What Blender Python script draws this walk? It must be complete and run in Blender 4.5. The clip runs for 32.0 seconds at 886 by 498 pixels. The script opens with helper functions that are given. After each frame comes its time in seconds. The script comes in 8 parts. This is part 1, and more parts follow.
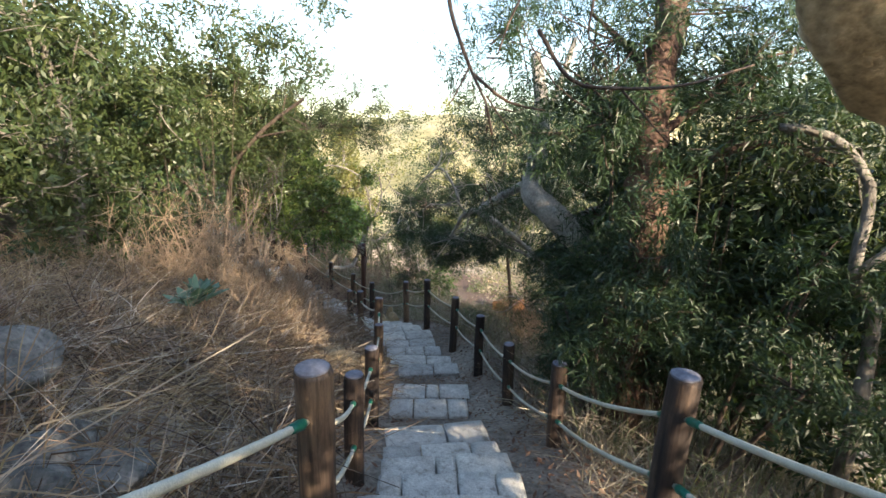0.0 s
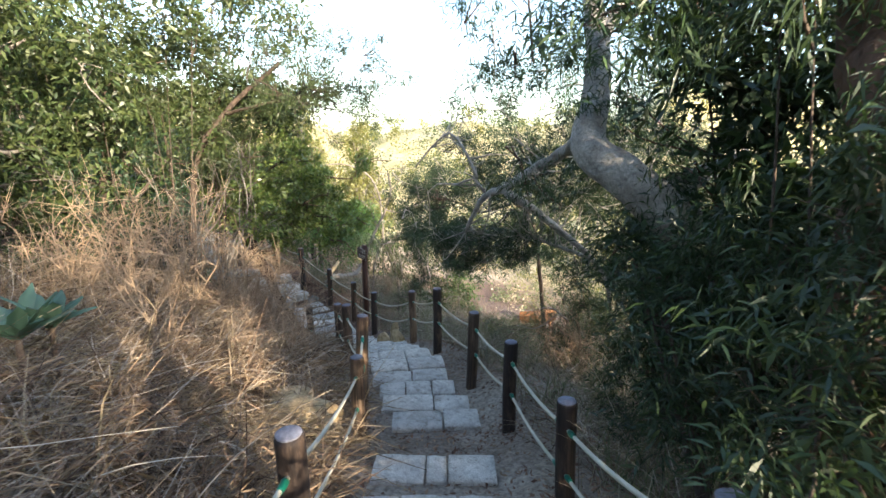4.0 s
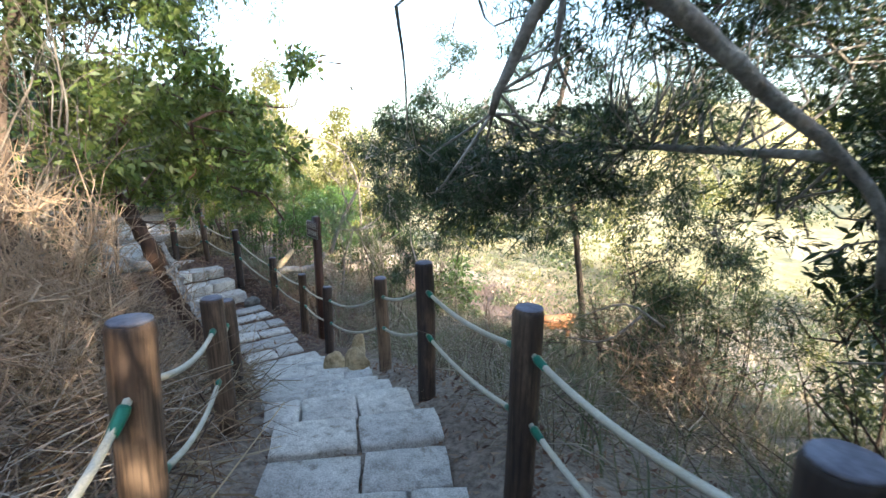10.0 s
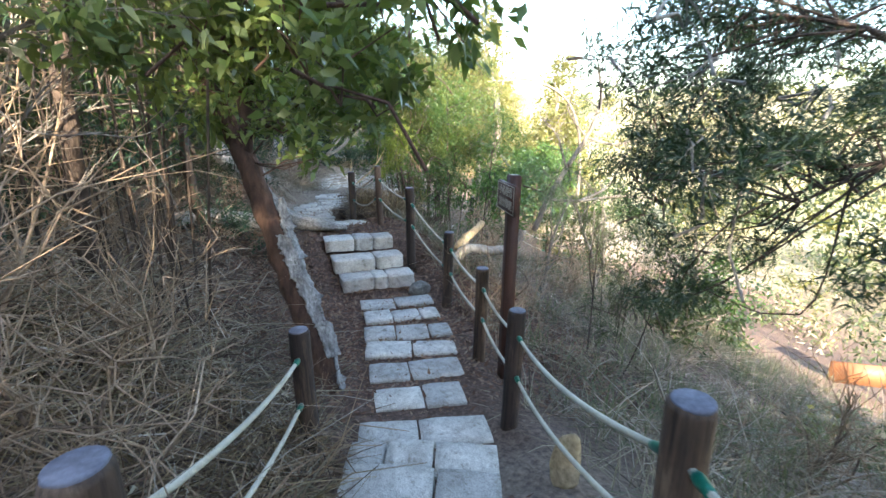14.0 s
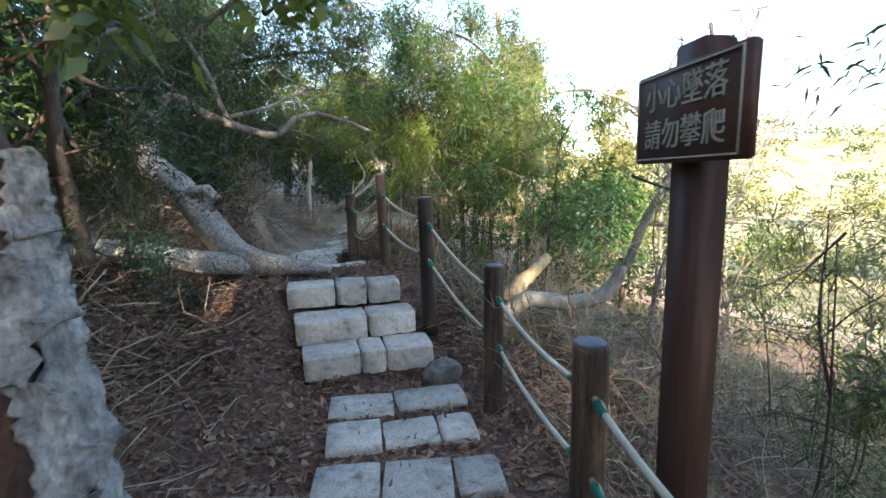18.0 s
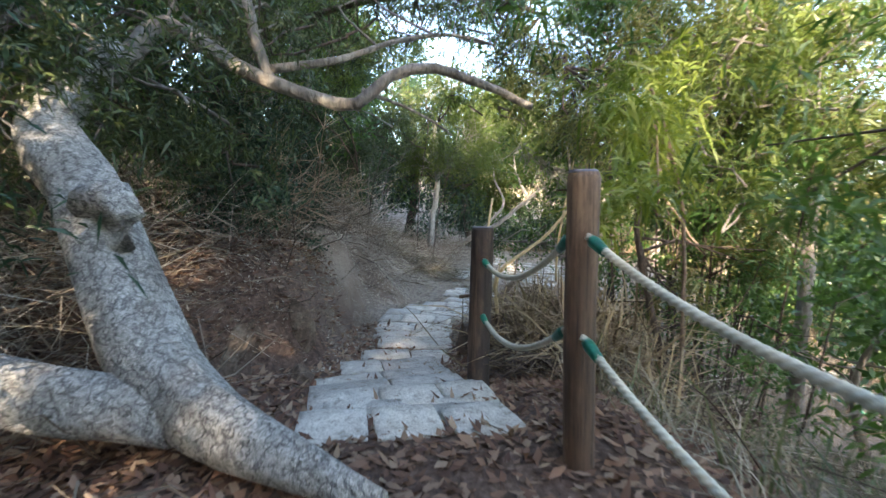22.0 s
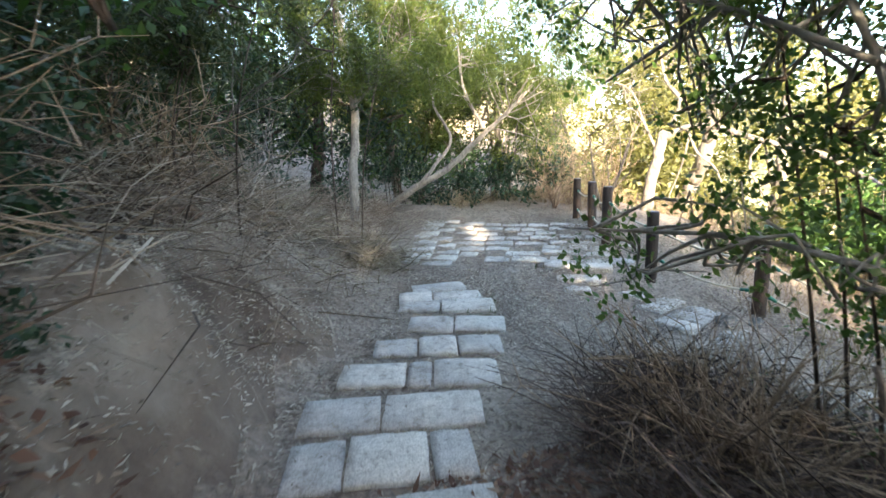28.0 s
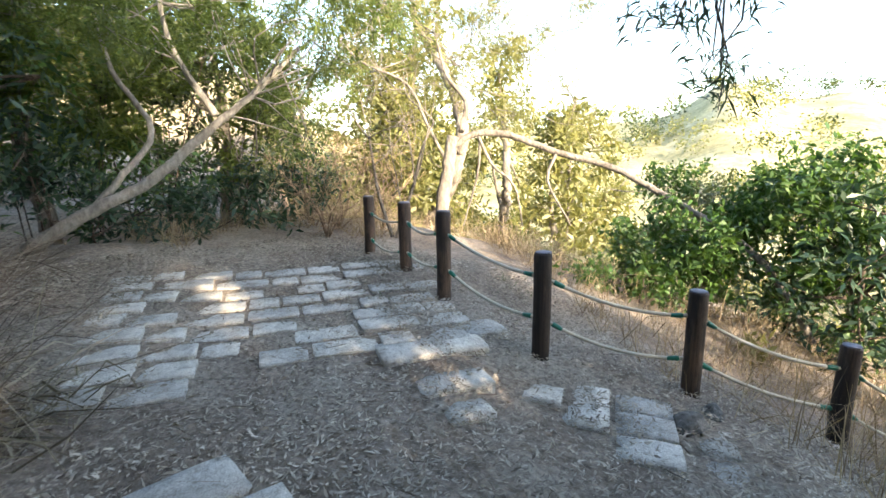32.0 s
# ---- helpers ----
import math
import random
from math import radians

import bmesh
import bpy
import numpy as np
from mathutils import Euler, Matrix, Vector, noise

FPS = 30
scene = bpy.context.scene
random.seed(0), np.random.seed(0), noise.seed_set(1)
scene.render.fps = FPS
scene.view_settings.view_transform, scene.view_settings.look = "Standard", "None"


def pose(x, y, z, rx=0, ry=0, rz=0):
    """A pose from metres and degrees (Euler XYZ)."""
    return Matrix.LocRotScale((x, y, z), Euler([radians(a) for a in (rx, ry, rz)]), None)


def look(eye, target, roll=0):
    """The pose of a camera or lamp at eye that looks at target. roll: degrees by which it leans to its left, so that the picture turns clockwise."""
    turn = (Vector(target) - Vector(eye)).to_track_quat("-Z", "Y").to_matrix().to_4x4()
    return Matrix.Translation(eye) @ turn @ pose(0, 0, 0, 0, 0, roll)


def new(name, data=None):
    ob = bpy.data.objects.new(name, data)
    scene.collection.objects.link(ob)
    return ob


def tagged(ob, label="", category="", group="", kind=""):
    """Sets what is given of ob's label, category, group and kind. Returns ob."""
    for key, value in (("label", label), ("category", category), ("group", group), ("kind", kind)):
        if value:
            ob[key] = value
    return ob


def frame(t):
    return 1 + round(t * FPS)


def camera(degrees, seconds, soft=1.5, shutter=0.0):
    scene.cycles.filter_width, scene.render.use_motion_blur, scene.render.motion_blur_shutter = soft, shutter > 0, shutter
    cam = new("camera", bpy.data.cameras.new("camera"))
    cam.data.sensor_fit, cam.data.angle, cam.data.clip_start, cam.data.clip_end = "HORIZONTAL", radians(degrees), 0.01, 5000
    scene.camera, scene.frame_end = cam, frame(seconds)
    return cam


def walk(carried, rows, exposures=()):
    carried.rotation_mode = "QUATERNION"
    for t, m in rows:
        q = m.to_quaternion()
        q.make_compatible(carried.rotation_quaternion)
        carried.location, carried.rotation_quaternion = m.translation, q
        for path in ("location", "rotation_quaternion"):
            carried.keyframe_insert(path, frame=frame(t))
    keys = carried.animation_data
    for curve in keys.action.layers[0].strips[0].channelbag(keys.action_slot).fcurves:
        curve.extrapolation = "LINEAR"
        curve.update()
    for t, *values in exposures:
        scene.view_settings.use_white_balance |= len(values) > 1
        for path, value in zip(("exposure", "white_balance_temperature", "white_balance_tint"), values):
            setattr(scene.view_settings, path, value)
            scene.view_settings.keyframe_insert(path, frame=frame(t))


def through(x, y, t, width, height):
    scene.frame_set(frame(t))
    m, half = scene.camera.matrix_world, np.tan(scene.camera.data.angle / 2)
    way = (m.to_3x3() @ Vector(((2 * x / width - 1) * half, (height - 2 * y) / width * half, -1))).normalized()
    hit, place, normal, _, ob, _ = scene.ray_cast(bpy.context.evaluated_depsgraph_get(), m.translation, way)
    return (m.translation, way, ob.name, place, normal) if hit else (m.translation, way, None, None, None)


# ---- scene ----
# The walk: seconds, eye, target, roll
PATH = [
    (0, (6.458, 9.477, 3.018), (5.352, 11.074, 2.543), 1.84),
    (0.5, (6.335, 9.584, 2.973), (5.183, 11.148, 2.498), 1.50),
    (1, (6.068, 9.744, 2.944), (4.933, 11.306, 2.426), 1.92),
    (1.5, (5.934, 9.976, 2.796), (4.807, 11.544, 2.277), 1.83),
    (2, (5.758, 10.253, 2.660), (4.732, 11.893, 2.155), 2.17),
    (2.5, (5.630, 10.457, 2.581), (4.709, 12.167, 2.104), 1.97),
    (3, (5.416, 10.765, 2.474), (4.374, 12.406, 2.003), 0.68),
    (3.5, (5.357, 11.085, 2.408), (4.196, 12.652, 1.965), 1.26),
    (5.5, (4.642, 12.327, 1.859), (3.443, 13.852, 1.372), -2.23),
    (6, (4.412, 12.553, 1.752), (3.223, 14.083, 1.257), -2.75),
    (6.5, (4.266, 12.783, 1.606), (3.037, 14.304, 1.184), -2.13),
    (7, (4.046, 12.946, 1.472), (2.837, 14.490, 1.080), -1.24),
    (7.5, (3.905, 13.168, 1.398), (2.708, 14.719, 0.993), -0.96),
    (8, (3.831, 13.413, 1.302), (2.660, 14.982, 0.895), -1.03),
    (8.5, (3.617, 13.612, 1.158), (2.549, 15.252, 0.744), 0.08),
    (9, (3.499, 13.808, 1.148), (2.415, 15.450, 0.784), 0.14),
    (9.5, (3.358, 14.029, 1.056), (2.200, 15.623, 0.709), -0.56),
    (10, (3.052, 14.292, 0.898), (1.888, 15.866, 0.488), -0.19),
    (10.5, (2.739, 14.629, 0.828), (1.526, 16.142, 0.335), 0.61),
    (11, (2.451, 14.981, 0.762), (1.141, 16.408, 0.266), 0.54),
    (11.5, (2.192, 15.224, 0.756), (0.863, 16.652, 0.315), -1.09),
    (12, (1.838, 15.584, 0.758), (0.495, 16.996, 0.308), 1.15),
    (12.5, (1.408, 15.983, 0.535), (0.031, 17.357, 0.069), 1.34),
    (13, (1.070, 16.196, 0.577), (-0.432, 17.437, 0.127), 0.87),
    (13.5, (0.817, 16.355, 0.555), (-0.837, 17.363, 0.059), 0.82),
    (14, (0.461, 16.467, 0.389), (-1.229, 17.385, -0.160), 0.73),
    (14.5, (0.155, 16.544, 0.380), (-1.514, 17.461, -0.233), 1.96),
    (16.5, (-1.067, 17.393, -0.143), (-2.851, 18.208, -0.538), 0.18),
    (17, (-1.365, 17.464, -0.240), (-3.169, 18.270, -0.553), 0.05),
    (17.5, (-1.742, 17.688, -0.367), (-3.548, 18.488, -0.679), -1.13),
    (18, (-2.032, 17.835, -0.489), (-3.846, 18.622, -0.794), -1.32),
    (18.5, (-2.348, 17.988, -0.517), (-4.154, 18.784, -0.842), -1.26),
    (19, (-2.685, 18.125, -0.550), (-4.492, 18.908, -0.901), -0.93),
    (19.5, (-3.085, 18.240, -0.646), (-4.908, 18.992, -0.980), -2.21),
    (20, (-3.607, 18.369, -0.726), (-5.508, 18.940, -0.973), -1.41),
    (20.5, (-4.135, 18.437, -0.700), (-6.058, 18.922, -0.955), 0.57),
    (21, (-4.624, 18.578, -0.675), (-6.570, 18.987, -0.889), 0.29),
    (21.5, (-5.129, 18.614, -0.653), (-7.101, 18.912, -0.807), 1.08),
    (22, (-5.624, 18.640, -0.594), (-7.599, 18.905, -0.764), 1.61),
    (22.5, (-6.125, 18.699, -0.494), (-8.098, 18.823, -0.793), 1.21),
    (23, (-6.366, 18.693, -0.355), (-8.317, 18.805, -0.777), 0.89),
    (23.5, (-6.610, 18.775, -0.285), (-8.513, 19.157, -0.764), -0.86),
    (24, (-6.868, 18.831, -0.188), (-8.749, 19.241, -0.730), -1.08),
    (24.5, (-7.174, 18.713, -0.230), (-9.059, 18.933, -0.863), 0.56),
    (26.5, (-8.372, 18.658, -0.251), (-10.275, 18.934, -0.802), -2.00),
    (27, (-8.686, 18.693, -0.347), (-10.592, 19.049, -0.837), -2.38),
    (27.5, (-8.988, 18.732, -0.462), (-10.886, 19.186, -0.897), -1.87),
    (28, (-9.324, 18.776, -0.574), (-11.179, 19.400, -0.985), -2.05),
    (28.5, (-9.793, 18.915, -0.544), (-11.648, 19.569, -0.902), -2.97),
    (29, (-10.096, 18.976, -0.511), (-11.938, 19.728, -0.714), -3.45),
    (29.5, (-10.507, 19.100, -0.569), (-12.279, 20.006, -0.763), -4.50),
    (30, (-10.874, 19.189, -0.552), (-12.634, 20.106, -0.801), -4.59),
    (30.5, (-11.264, 19.211, -0.539), (-12.911, 20.299, -0.860), -2.38),
    (31, (-11.642, 19.442, -0.586), (-13.145, 20.716, -0.925), -0.74),
    (31.5, (-11.985, 19.536, -0.635), (-13.292, 21.010, -0.976), 1.27),
    (32, (-12.167, 19.664, -0.648), (-13.368, 21.214, -1.039), -0.10),
]
cam = camera(86.5, 32.0, soft=1.5, shutter=0.35)
walk(cam, [(t, look(eye, target, roll)) for t, eye, target, roll in PATH], exposures=[(0.0, 1.85, 6550, 10), (4.0, 2.3, 6500, 10), (6.0, 2.6, 6400, 10), (10.0, 2.65, 6350, 10), (14.0, 3.0, 6250, 10), (18.0, 2.6, 6350, 10), (20.0, 2.75, 6450, 10), (22.0, 3.1, 6600, 10), (24.0, 3.25, 7500, 10), (27.0, 3.2, 6700, 10), (28.5, 3.1, 6700, 10), (30.0, 2.85, 6900, 10), (32.0, 2.7, 6800, 10)])

# ---------------------------------------------------------------- light
world = bpy.data.worlds.new("sky")
scene.world = world
world.use_nodes = True
wn = world.node_tree
sky = wn.nodes.new("ShaderNodeTexSky")
sky.sky_type = "NISHITA"
sky.sun_disc = False
SUN_DIR = Vector((0.94, -0.25, 0.29)).normalized()
sky.sun_elevation = math.asin(SUN_DIR.z)
sky.sun_rotation = math.atan2(SUN_DIR.x, SUN_DIR.y)
sky.dust_density, sky.air_density, sky.ozone_density = 1.3, 1.0, 1.0
wn.links.new(sky.outputs[0], wn.nodes["Background"].inputs[0])
wn.nodes["Background"].inputs[1].default_value = 0.15
sun = new("sun", bpy.data.lights.new("sun", "SUN"))
sun.data.energy, sun.data.angle, sun.data.color = 4.6, radians(0.6), (1.0, 0.84, 0.62)
sun.matrix_world = look((0, 0, 30), Vector((0, 0, 30)) - SUN_DIR)


# ---------------------------------------------------------------- materials
def nodes_of(name):
    m = bpy.data.materials.new(name)
    m.use_nodes = True
    n = m.node_tree.nodes
    return m, n, m.node_tree.links, n["Principled BSDF"]


def noise_node(n, l, scale, detail=6.0, rough=0.6, vec=None, stretch=None):
    tex = n.new("ShaderNodeTexNoise")
    tex.inputs["Scale"].default_value = scale
    tex.inputs["Detail"].default_value = detail
    tex.inputs["Roughness"].default_value = rough
    co = n.new("ShaderNodeTexCoord")
    src = co.outputs["Object"]
    if stretch:
        mp = n.new("ShaderNodeMapping")
        mp.inputs["Scale"].default_value = stretch
        l.new(src, mp.inputs["Vector"])
        src = mp.outputs["Vector"]
    l.new(src, tex.inputs["Vector"])
    return tex


def ramp_node(n, l, src, stops):
    r = n.new("ShaderNodeValToRGB")
    e = r.color_ramp.elements
    while len(e) < len(stops):
        e.new(0.5)
    for k, (pos, col) in enumerate(stops):
        e[k].position, e[k].color = pos, (*col, 1.0)
    l.new(src, r.inputs["Fac"])
    return r


def mix_node(n, l, fac, a, b, mode="MIX"):
    m = n.new("ShaderNodeMix")
    m.data_type, m.blend_type = "RGBA", mode
    for sock, val in ((m.inputs[0], fac), (m.inputs[6], a), (m.inputs[7], b)):
        if isinstance(val, (int, float)):
            sock.default_value = val
        elif isinstance(val, tuple):
            sock.default_value = (*val, 1.0)
        else:
            l.new(val, sock)
    return m.outputs[2]


def bump_node(n, l, bsdf, src, strength, dist):
    b = n.new("ShaderNodeBump")
    b.inputs["Strength"].default_value = strength
    b.inputs["Distance"].default_value = dist
    l.new(src, b.inputs["Height"])
    l.new(b.outputs["Normal"], bsdf.inputs["Normal"])


def surface(name, cols, scale, fine, rough=0.85, bump=0.6, dist=0.01, stretch=None, dark=0.5, per_object=0.0):
    """A rough natural surface: broad patches of the given colours, fine grain over them, relief from both."""
    m, n, l, bsdf = nodes_of(name)
    big = noise_node(n, l, scale, 5, 0.6, stretch=stretch)
    small = noise_node(n, l, fine, 6, 0.65, stretch=stretch)
    k = len(cols)
    base = ramp_node(n, l, big.outputs["Fac"], [(0.3 + 0.4 * i / max(1, k - 1), c) for i, c in enumerate(cols)])
    grain = ramp_node(n, l, small.outputs["Fac"], [(0.3, (dark,) * 3), (0.7, (1.25,) * 3)])
    col = mix_node(n, l, 1.0, base.outputs["Color"], grain.outputs["Color"], "MULTIPLY")
    if per_object:
        info = n.new("ShaderNodeObjectInfo")
        tone = ramp_node(n, l, info.outputs["Random"], [(0.0, (1 - per_object,) * 3), (1.0, (1 + per_object,) * 3)])
        col = mix_node(n, l, 1.0, col, tone.outputs["Color"], "MULTIPLY")
    l.new(col, bsdf.inputs["Base Color"])
    bsdf.inputs["Roughness"].default_value = rough
    bump_node(n, l, bsdf, small.outputs["Fac"], bump, dist)
    return m


def leaf_material(name, cols, through=0.35, rough=0.45):
    """Leaves: a colour for every leaf, some light passing through."""
    m, n, l, bsdf = nodes_of(name)
    geo = n.new("ShaderNodeNewGeometry")
    k = len(cols)
    r = ramp_node(n, l, geo.outputs["Random Per Island"], [(i / max(1, k - 1), c) for i, c in enumerate(cols)])
    patch = noise_node(n, l, 1.3, 3)
    tone = ramp_node(n, l, patch.outputs["Fac"], [(0.35, (0.75,) * 3), (0.65, (1.2,) * 3)])
    col = mix_node(n, l, 1.0, r.outputs["Color"], tone.outputs["Color"], "MULTIPLY")
    l.new(col, bsdf.inputs["Base Color"])
    bsdf.inputs["Roughness"].default_value = rough
    tr = n.new("ShaderNodeBsdfTranslucent")
    warm = mix_node(n, l, 1.0, col, (1.3, 1.25, 0.55), "MULTIPLY")
    l.new(warm, tr.inputs["Color"])
    mx = n.new("ShaderNodeMixShader")
    mx.inputs[0].default_value = through
    l.new(bsdf.outputs[0], mx.inputs[1])
    l.new(tr.outputs[0], mx.inputs[2])
    l.new(mx.outputs[0], n["Material Output"].inputs["Surface"])
    return m


def plain(name, col, rough=0.6, scale=60.0, amount=0.3):
    return surface(name, [tuple(c * (1 - amount) for c in col), tuple(c * (1 + amount) for c in col)], scale * 0.2, scale, rough, 0.3, 0.003, dark=0.8)


def hewn_stone(name):
    """Pale granite in place: tone by block, grey lichen blotches, brown soil worked into hollows, pits and grain."""
    m, n, l, bsdf = nodes_of(name)
    geo = n.new("ShaderNodeNewGeometry")

    def here(scale, detail, rough):
        t = noise_node(n, l, scale, detail, rough)
        l.new(geo.outputs["Position"], t.inputs["Vector"])
        return t

    big, mid, fine = here(4.5, 6, 0.65), here(17, 7, 0.7), here(110, 5, 0.7)
    base = ramp_node(n, l, big.outputs["Fac"], [(0.3, (0.42, 0.40, 0.375)), (0.5, (0.60, 0.585, 0.555)), (0.7, (0.72, 0.70, 0.665))])
    blot = ramp_node(n, l, mid.outputs["Fac"], [(0.31, (0.50, 0.47, 0.44)), (0.44, (0.92, 0.91, 0.9)), (0.66, (1.12, 1.12, 1.12))])
    grain = ramp_node(n, l, fine.outputs["Fac"], [(0.34, (0.6, 0.58, 0.56)), (0.6, (1.12, 1.12, 1.12))])
    col = mix_node(n, l, 1.0, base.outputs["Color"], blot.outputs["Color"], "MULTIPLY")
    col = mix_node(n, l, 1.0, col, grain.outputs["Color"], "MULTIPLY")
    soil = here(7.5, 8, 0.75)
    cover = ramp_node(n, l, soil.outputs["Fac"], [(0.56, (0, 0, 0)), (0.70, (0.8, 0.8, 0.8))])
    col = mix_node(n, l, cover.outputs["Color"], col, (0.17, 0.125, 0.09))
    info = n.new("ShaderNodeObjectInfo")
    tone = ramp_node(n, l, info.outputs["Random"], [(0.0, (0.78, 0.775, 0.765)), (0.5, (1.0, 0.99, 0.97)), (1.0, (1.12, 1.10, 1.05))])
    l.new(mix_node(n, l, 1.0, col, tone.outputs["Color"], "MULTIPLY"), bsdf.inputs["Base Color"])
    bsdf.inputs["Roughness"].default_value = 0.88
    both = n.new("ShaderNodeMath")
    both.operation = "ADD"
    l.new(mid.outputs["Fac"], both.inputs[0])
    l.new(fine.outputs["Fac"], both.inputs[1])
    bump_node(n, l, bsdf, both.outputs[0], 0.75, 0.014)
    return m


def timber(name, dark, mid, pale, cut):
    """Round timber: dark stain worn through to paler wood in upright patches, grain and checks along it."""
    m, n, l, bsdf = nodes_of(name)
    wear = noise_node(n, l, 5.0, 7, 0.7, stretch=(1, 1, 0.3))
    grain = noise_node(n, l, 60.0, 5, 0.65, stretch=(1, 1, 0.045))
    worn = ramp_node(n, l, wear.outputs["Fac"], [(0.3, dark), (cut, mid), (cut + 0.10, pale)])
    line = ramp_node(n, l, grain.outputs["Fac"], [(0.36, (0.35, 0.33, 0.32)), (0.52, (0.95, 0.95, 0.95)), (0.7, (1.2, 1.2, 1.2))])
    col = mix_node(n, l, 1.0, worn.outputs["Color"], line.outputs["Color"], "MULTIPLY")
    info = n.new("ShaderNodeObjectInfo")
    tone = ramp_node(n, l, info.outputs["Random"], [(0.0, (0.7, 0.7, 0.72)), (1.0, (1.3, 1.25, 1.2))])
    l.new(mix_node(n, l, 1.0, col, tone.outputs["Color"], "MULTIPLY"), bsdf.inputs["Base Color"])
    bsdf.inputs["Roughness"].default_value = 0.72
    bump_node(n, l, bsdf, grain.outputs["Fac"], 0.7, 0.006)
    return m


def cracked_bark(name, cols, scale):
    """Old bark broken into small plates by dark cracks."""
    m, n, l, bsdf = nodes_of(name)
    lines = []
    for size, deep in ((scale * 0.6, 0.55), (scale * 1.5, 0.68)):
        web = noise_node(n, l, size, 3, 0.55)
        lines.append(ramp_node(n, l, web.outputs["Fac"], [(0.45, (1.06,) * 3), (0.49, (deep,) * 3), (0.51, (deep,) * 3), (0.55, (1.06,) * 3)]))
    crack = mix_node(n, l, 1.0, lines[0].outputs["Color"], lines[1].outputs["Color"], "MULTIPLY")
    big, fine = noise_node(n, l, 3.2, 6, 0.65), noise_node(n, l, 55, 6, 0.7)
    base = ramp_node(n, l, big.outputs["Fac"], [(0.32, cols[0]), (0.5, cols[1]), (0.68, cols[2])])
    grain = ramp_node(n, l, fine.outputs["Fac"], [(0.32, (0.55,) * 3), (0.65, (1.2,) * 3)])
    col = mix_node(n, l, 1.0, base.outputs["Color"], crack, "MULTIPLY")
    l.new(mix_node(n, l, 1.0, col, grain.outputs["Color"], "MULTIPLY"), bsdf.inputs["Base Color"])
    bsdf.inputs["Roughness"].default_value = 0.92
    both = n.new("ShaderNodeMath")
    both.operation = "ADD"
    l.new(crack, both.inputs[0])
    l.new(fine.outputs["Fac"], both.inputs[1])
    bump_node(n, l, bsdf, both.outputs[0], 0.8, 0.016)
    return m


M_STONE = hewn_stone("pale_granite")
M_OLDBARK = cracked_bark("cracked_grey_bark", [(0.26, 0.235, 0.21), (0.40, 0.38, 0.355), (0.54, 0.525, 0.50)], 30)
M_PLATE = surface("peeling_grey_bark", [(0.13, 0.12, 0.115), (0.30, 0.29, 0.285), (0.48, 0.47, 0.46)], 9, 45, 0.9, 1.0, 0.02, stretch=(1, 1, 0.4), dark=0.45)
M_POST = timber("stained_timber", (0.018, 0.012, 0.010), (0.040, 0.026, 0.021), (0.105, 0.068, 0.046), 0.56)
M_WORN = timber("worn_timber", (0.030, 0.020, 0.016), (0.085, 0.053, 0.035), (0.18, 0.12, 0.078), 0.50)
M_DEAD = surface("dead_branch_bark", [(0.10, 0.065, 0.045), (0.20, 0.14, 0.10), (0.30, 0.225, 0.165)], 6, 40, 0.9, 0.8, 0.01, dark=0.5)
M_CAP = surface("weathered_end_grain", [(0.10, 0.10, 0.13), (0.19, 0.195, 0.24)], 8, 70, 0.7, 0.5, 0.004, dark=0.7, per_object=0.2)
M_ROPE = surface("pale_rope", [(0.44, 0.41, 0.32), (0.64, 0.60, 0.49)], 6, 240, 0.9, 0.5, 0.003, dark=0.7)
M_TEAL = plain("green_tape", (0.006, 0.13, 0.085), 0.35, 60, 0.25)
M_SIGN = surface("red_brown_timber", [(0.052, 0.022, 0.016), (0.105, 0.042, 0.027)], 2.0, 30, 0.6, 0.5, 0.004, stretch=(1, 1, 0.08), dark=0.55)
M_BOARD = surface("dark_brown_board", [(0.075, 0.034, 0.024), (0.13, 0.062, 0.042)], 4, 40, 0.55, 0.4, 0.003, stretch=(0.15, 1, 1), dark=0.7)
M_ORANGE = surface("orange_brown_board", [(0.13, 0.052, 0.02), (0.20, 0.085, 0.034)], 4, 40, 0.6, 0.4, 0.003, stretch=(0.15, 1, 1), dark=0.7)
M_LETTER = plain("pale_paint", (0.55, 0.5, 0.42), 0.7, 80, 0.15)
M_BARK = surface("grey_bark", [(0.10, 0.082, 0.068), (0.20, 0.175, 0.15), (0.29, 0.265, 0.235)], 4, 26, 0.9, 1.0, 0.03, stretch=(1, 1, 0.35), dark=0.45)
M_PALEBARK = surface("pale_bark", [(0.19, 0.17, 0.15), (0.31, 0.285, 0.255), (0.40, 0.37, 0.33)], 5, 30, 0.9, 0.8, 0.02, stretch=(1, 1, 0.4), dark=0.55)
M_GREYBARK = surface("smooth_grey_bark", [(0.20, 0.18, 0.155), (0.33, 0.305, 0.27), (0.46, 0.43, 0.385)], 5, 34, 0.9, 0.9, 0.02, dark=0.5)
M_DARKBARK = surface("dark_bark", [(0.035, 0.025, 0.02), (0.085, 0.06, 0.045), (0.14, 0.10, 0.08)], 4, 24, 0.9, 1.0, 0.03, stretch=(1, 1, 0.35), dark=0.45)
M_REDBARK = surface("red_brown_bark", [(0.045, 0.026, 0.02), (0.10, 0.055, 0.038), (0.16, 0.095, 0.065)], 4, 22, 0.9, 1.0, 0.03, stretch=(1, 1, 0.3), dark=0.45)
M_ROCK = surface("weathered_rock", [(0.09, 0.088, 0.082), (0.19, 0.185, 0.172), (0.30, 0.288, 0.265)], 4.0, 24, 0.9, 1.0, 0.04, dark=0.4)
M_YROCK = surface("ochre_rock", [(0.30, 0.21, 0.11), (0.46, 0.34, 0.19), (0.52, 0.42, 0.28)], 3, 24, 0.9, 0.8, 0.02, dark=0.5)
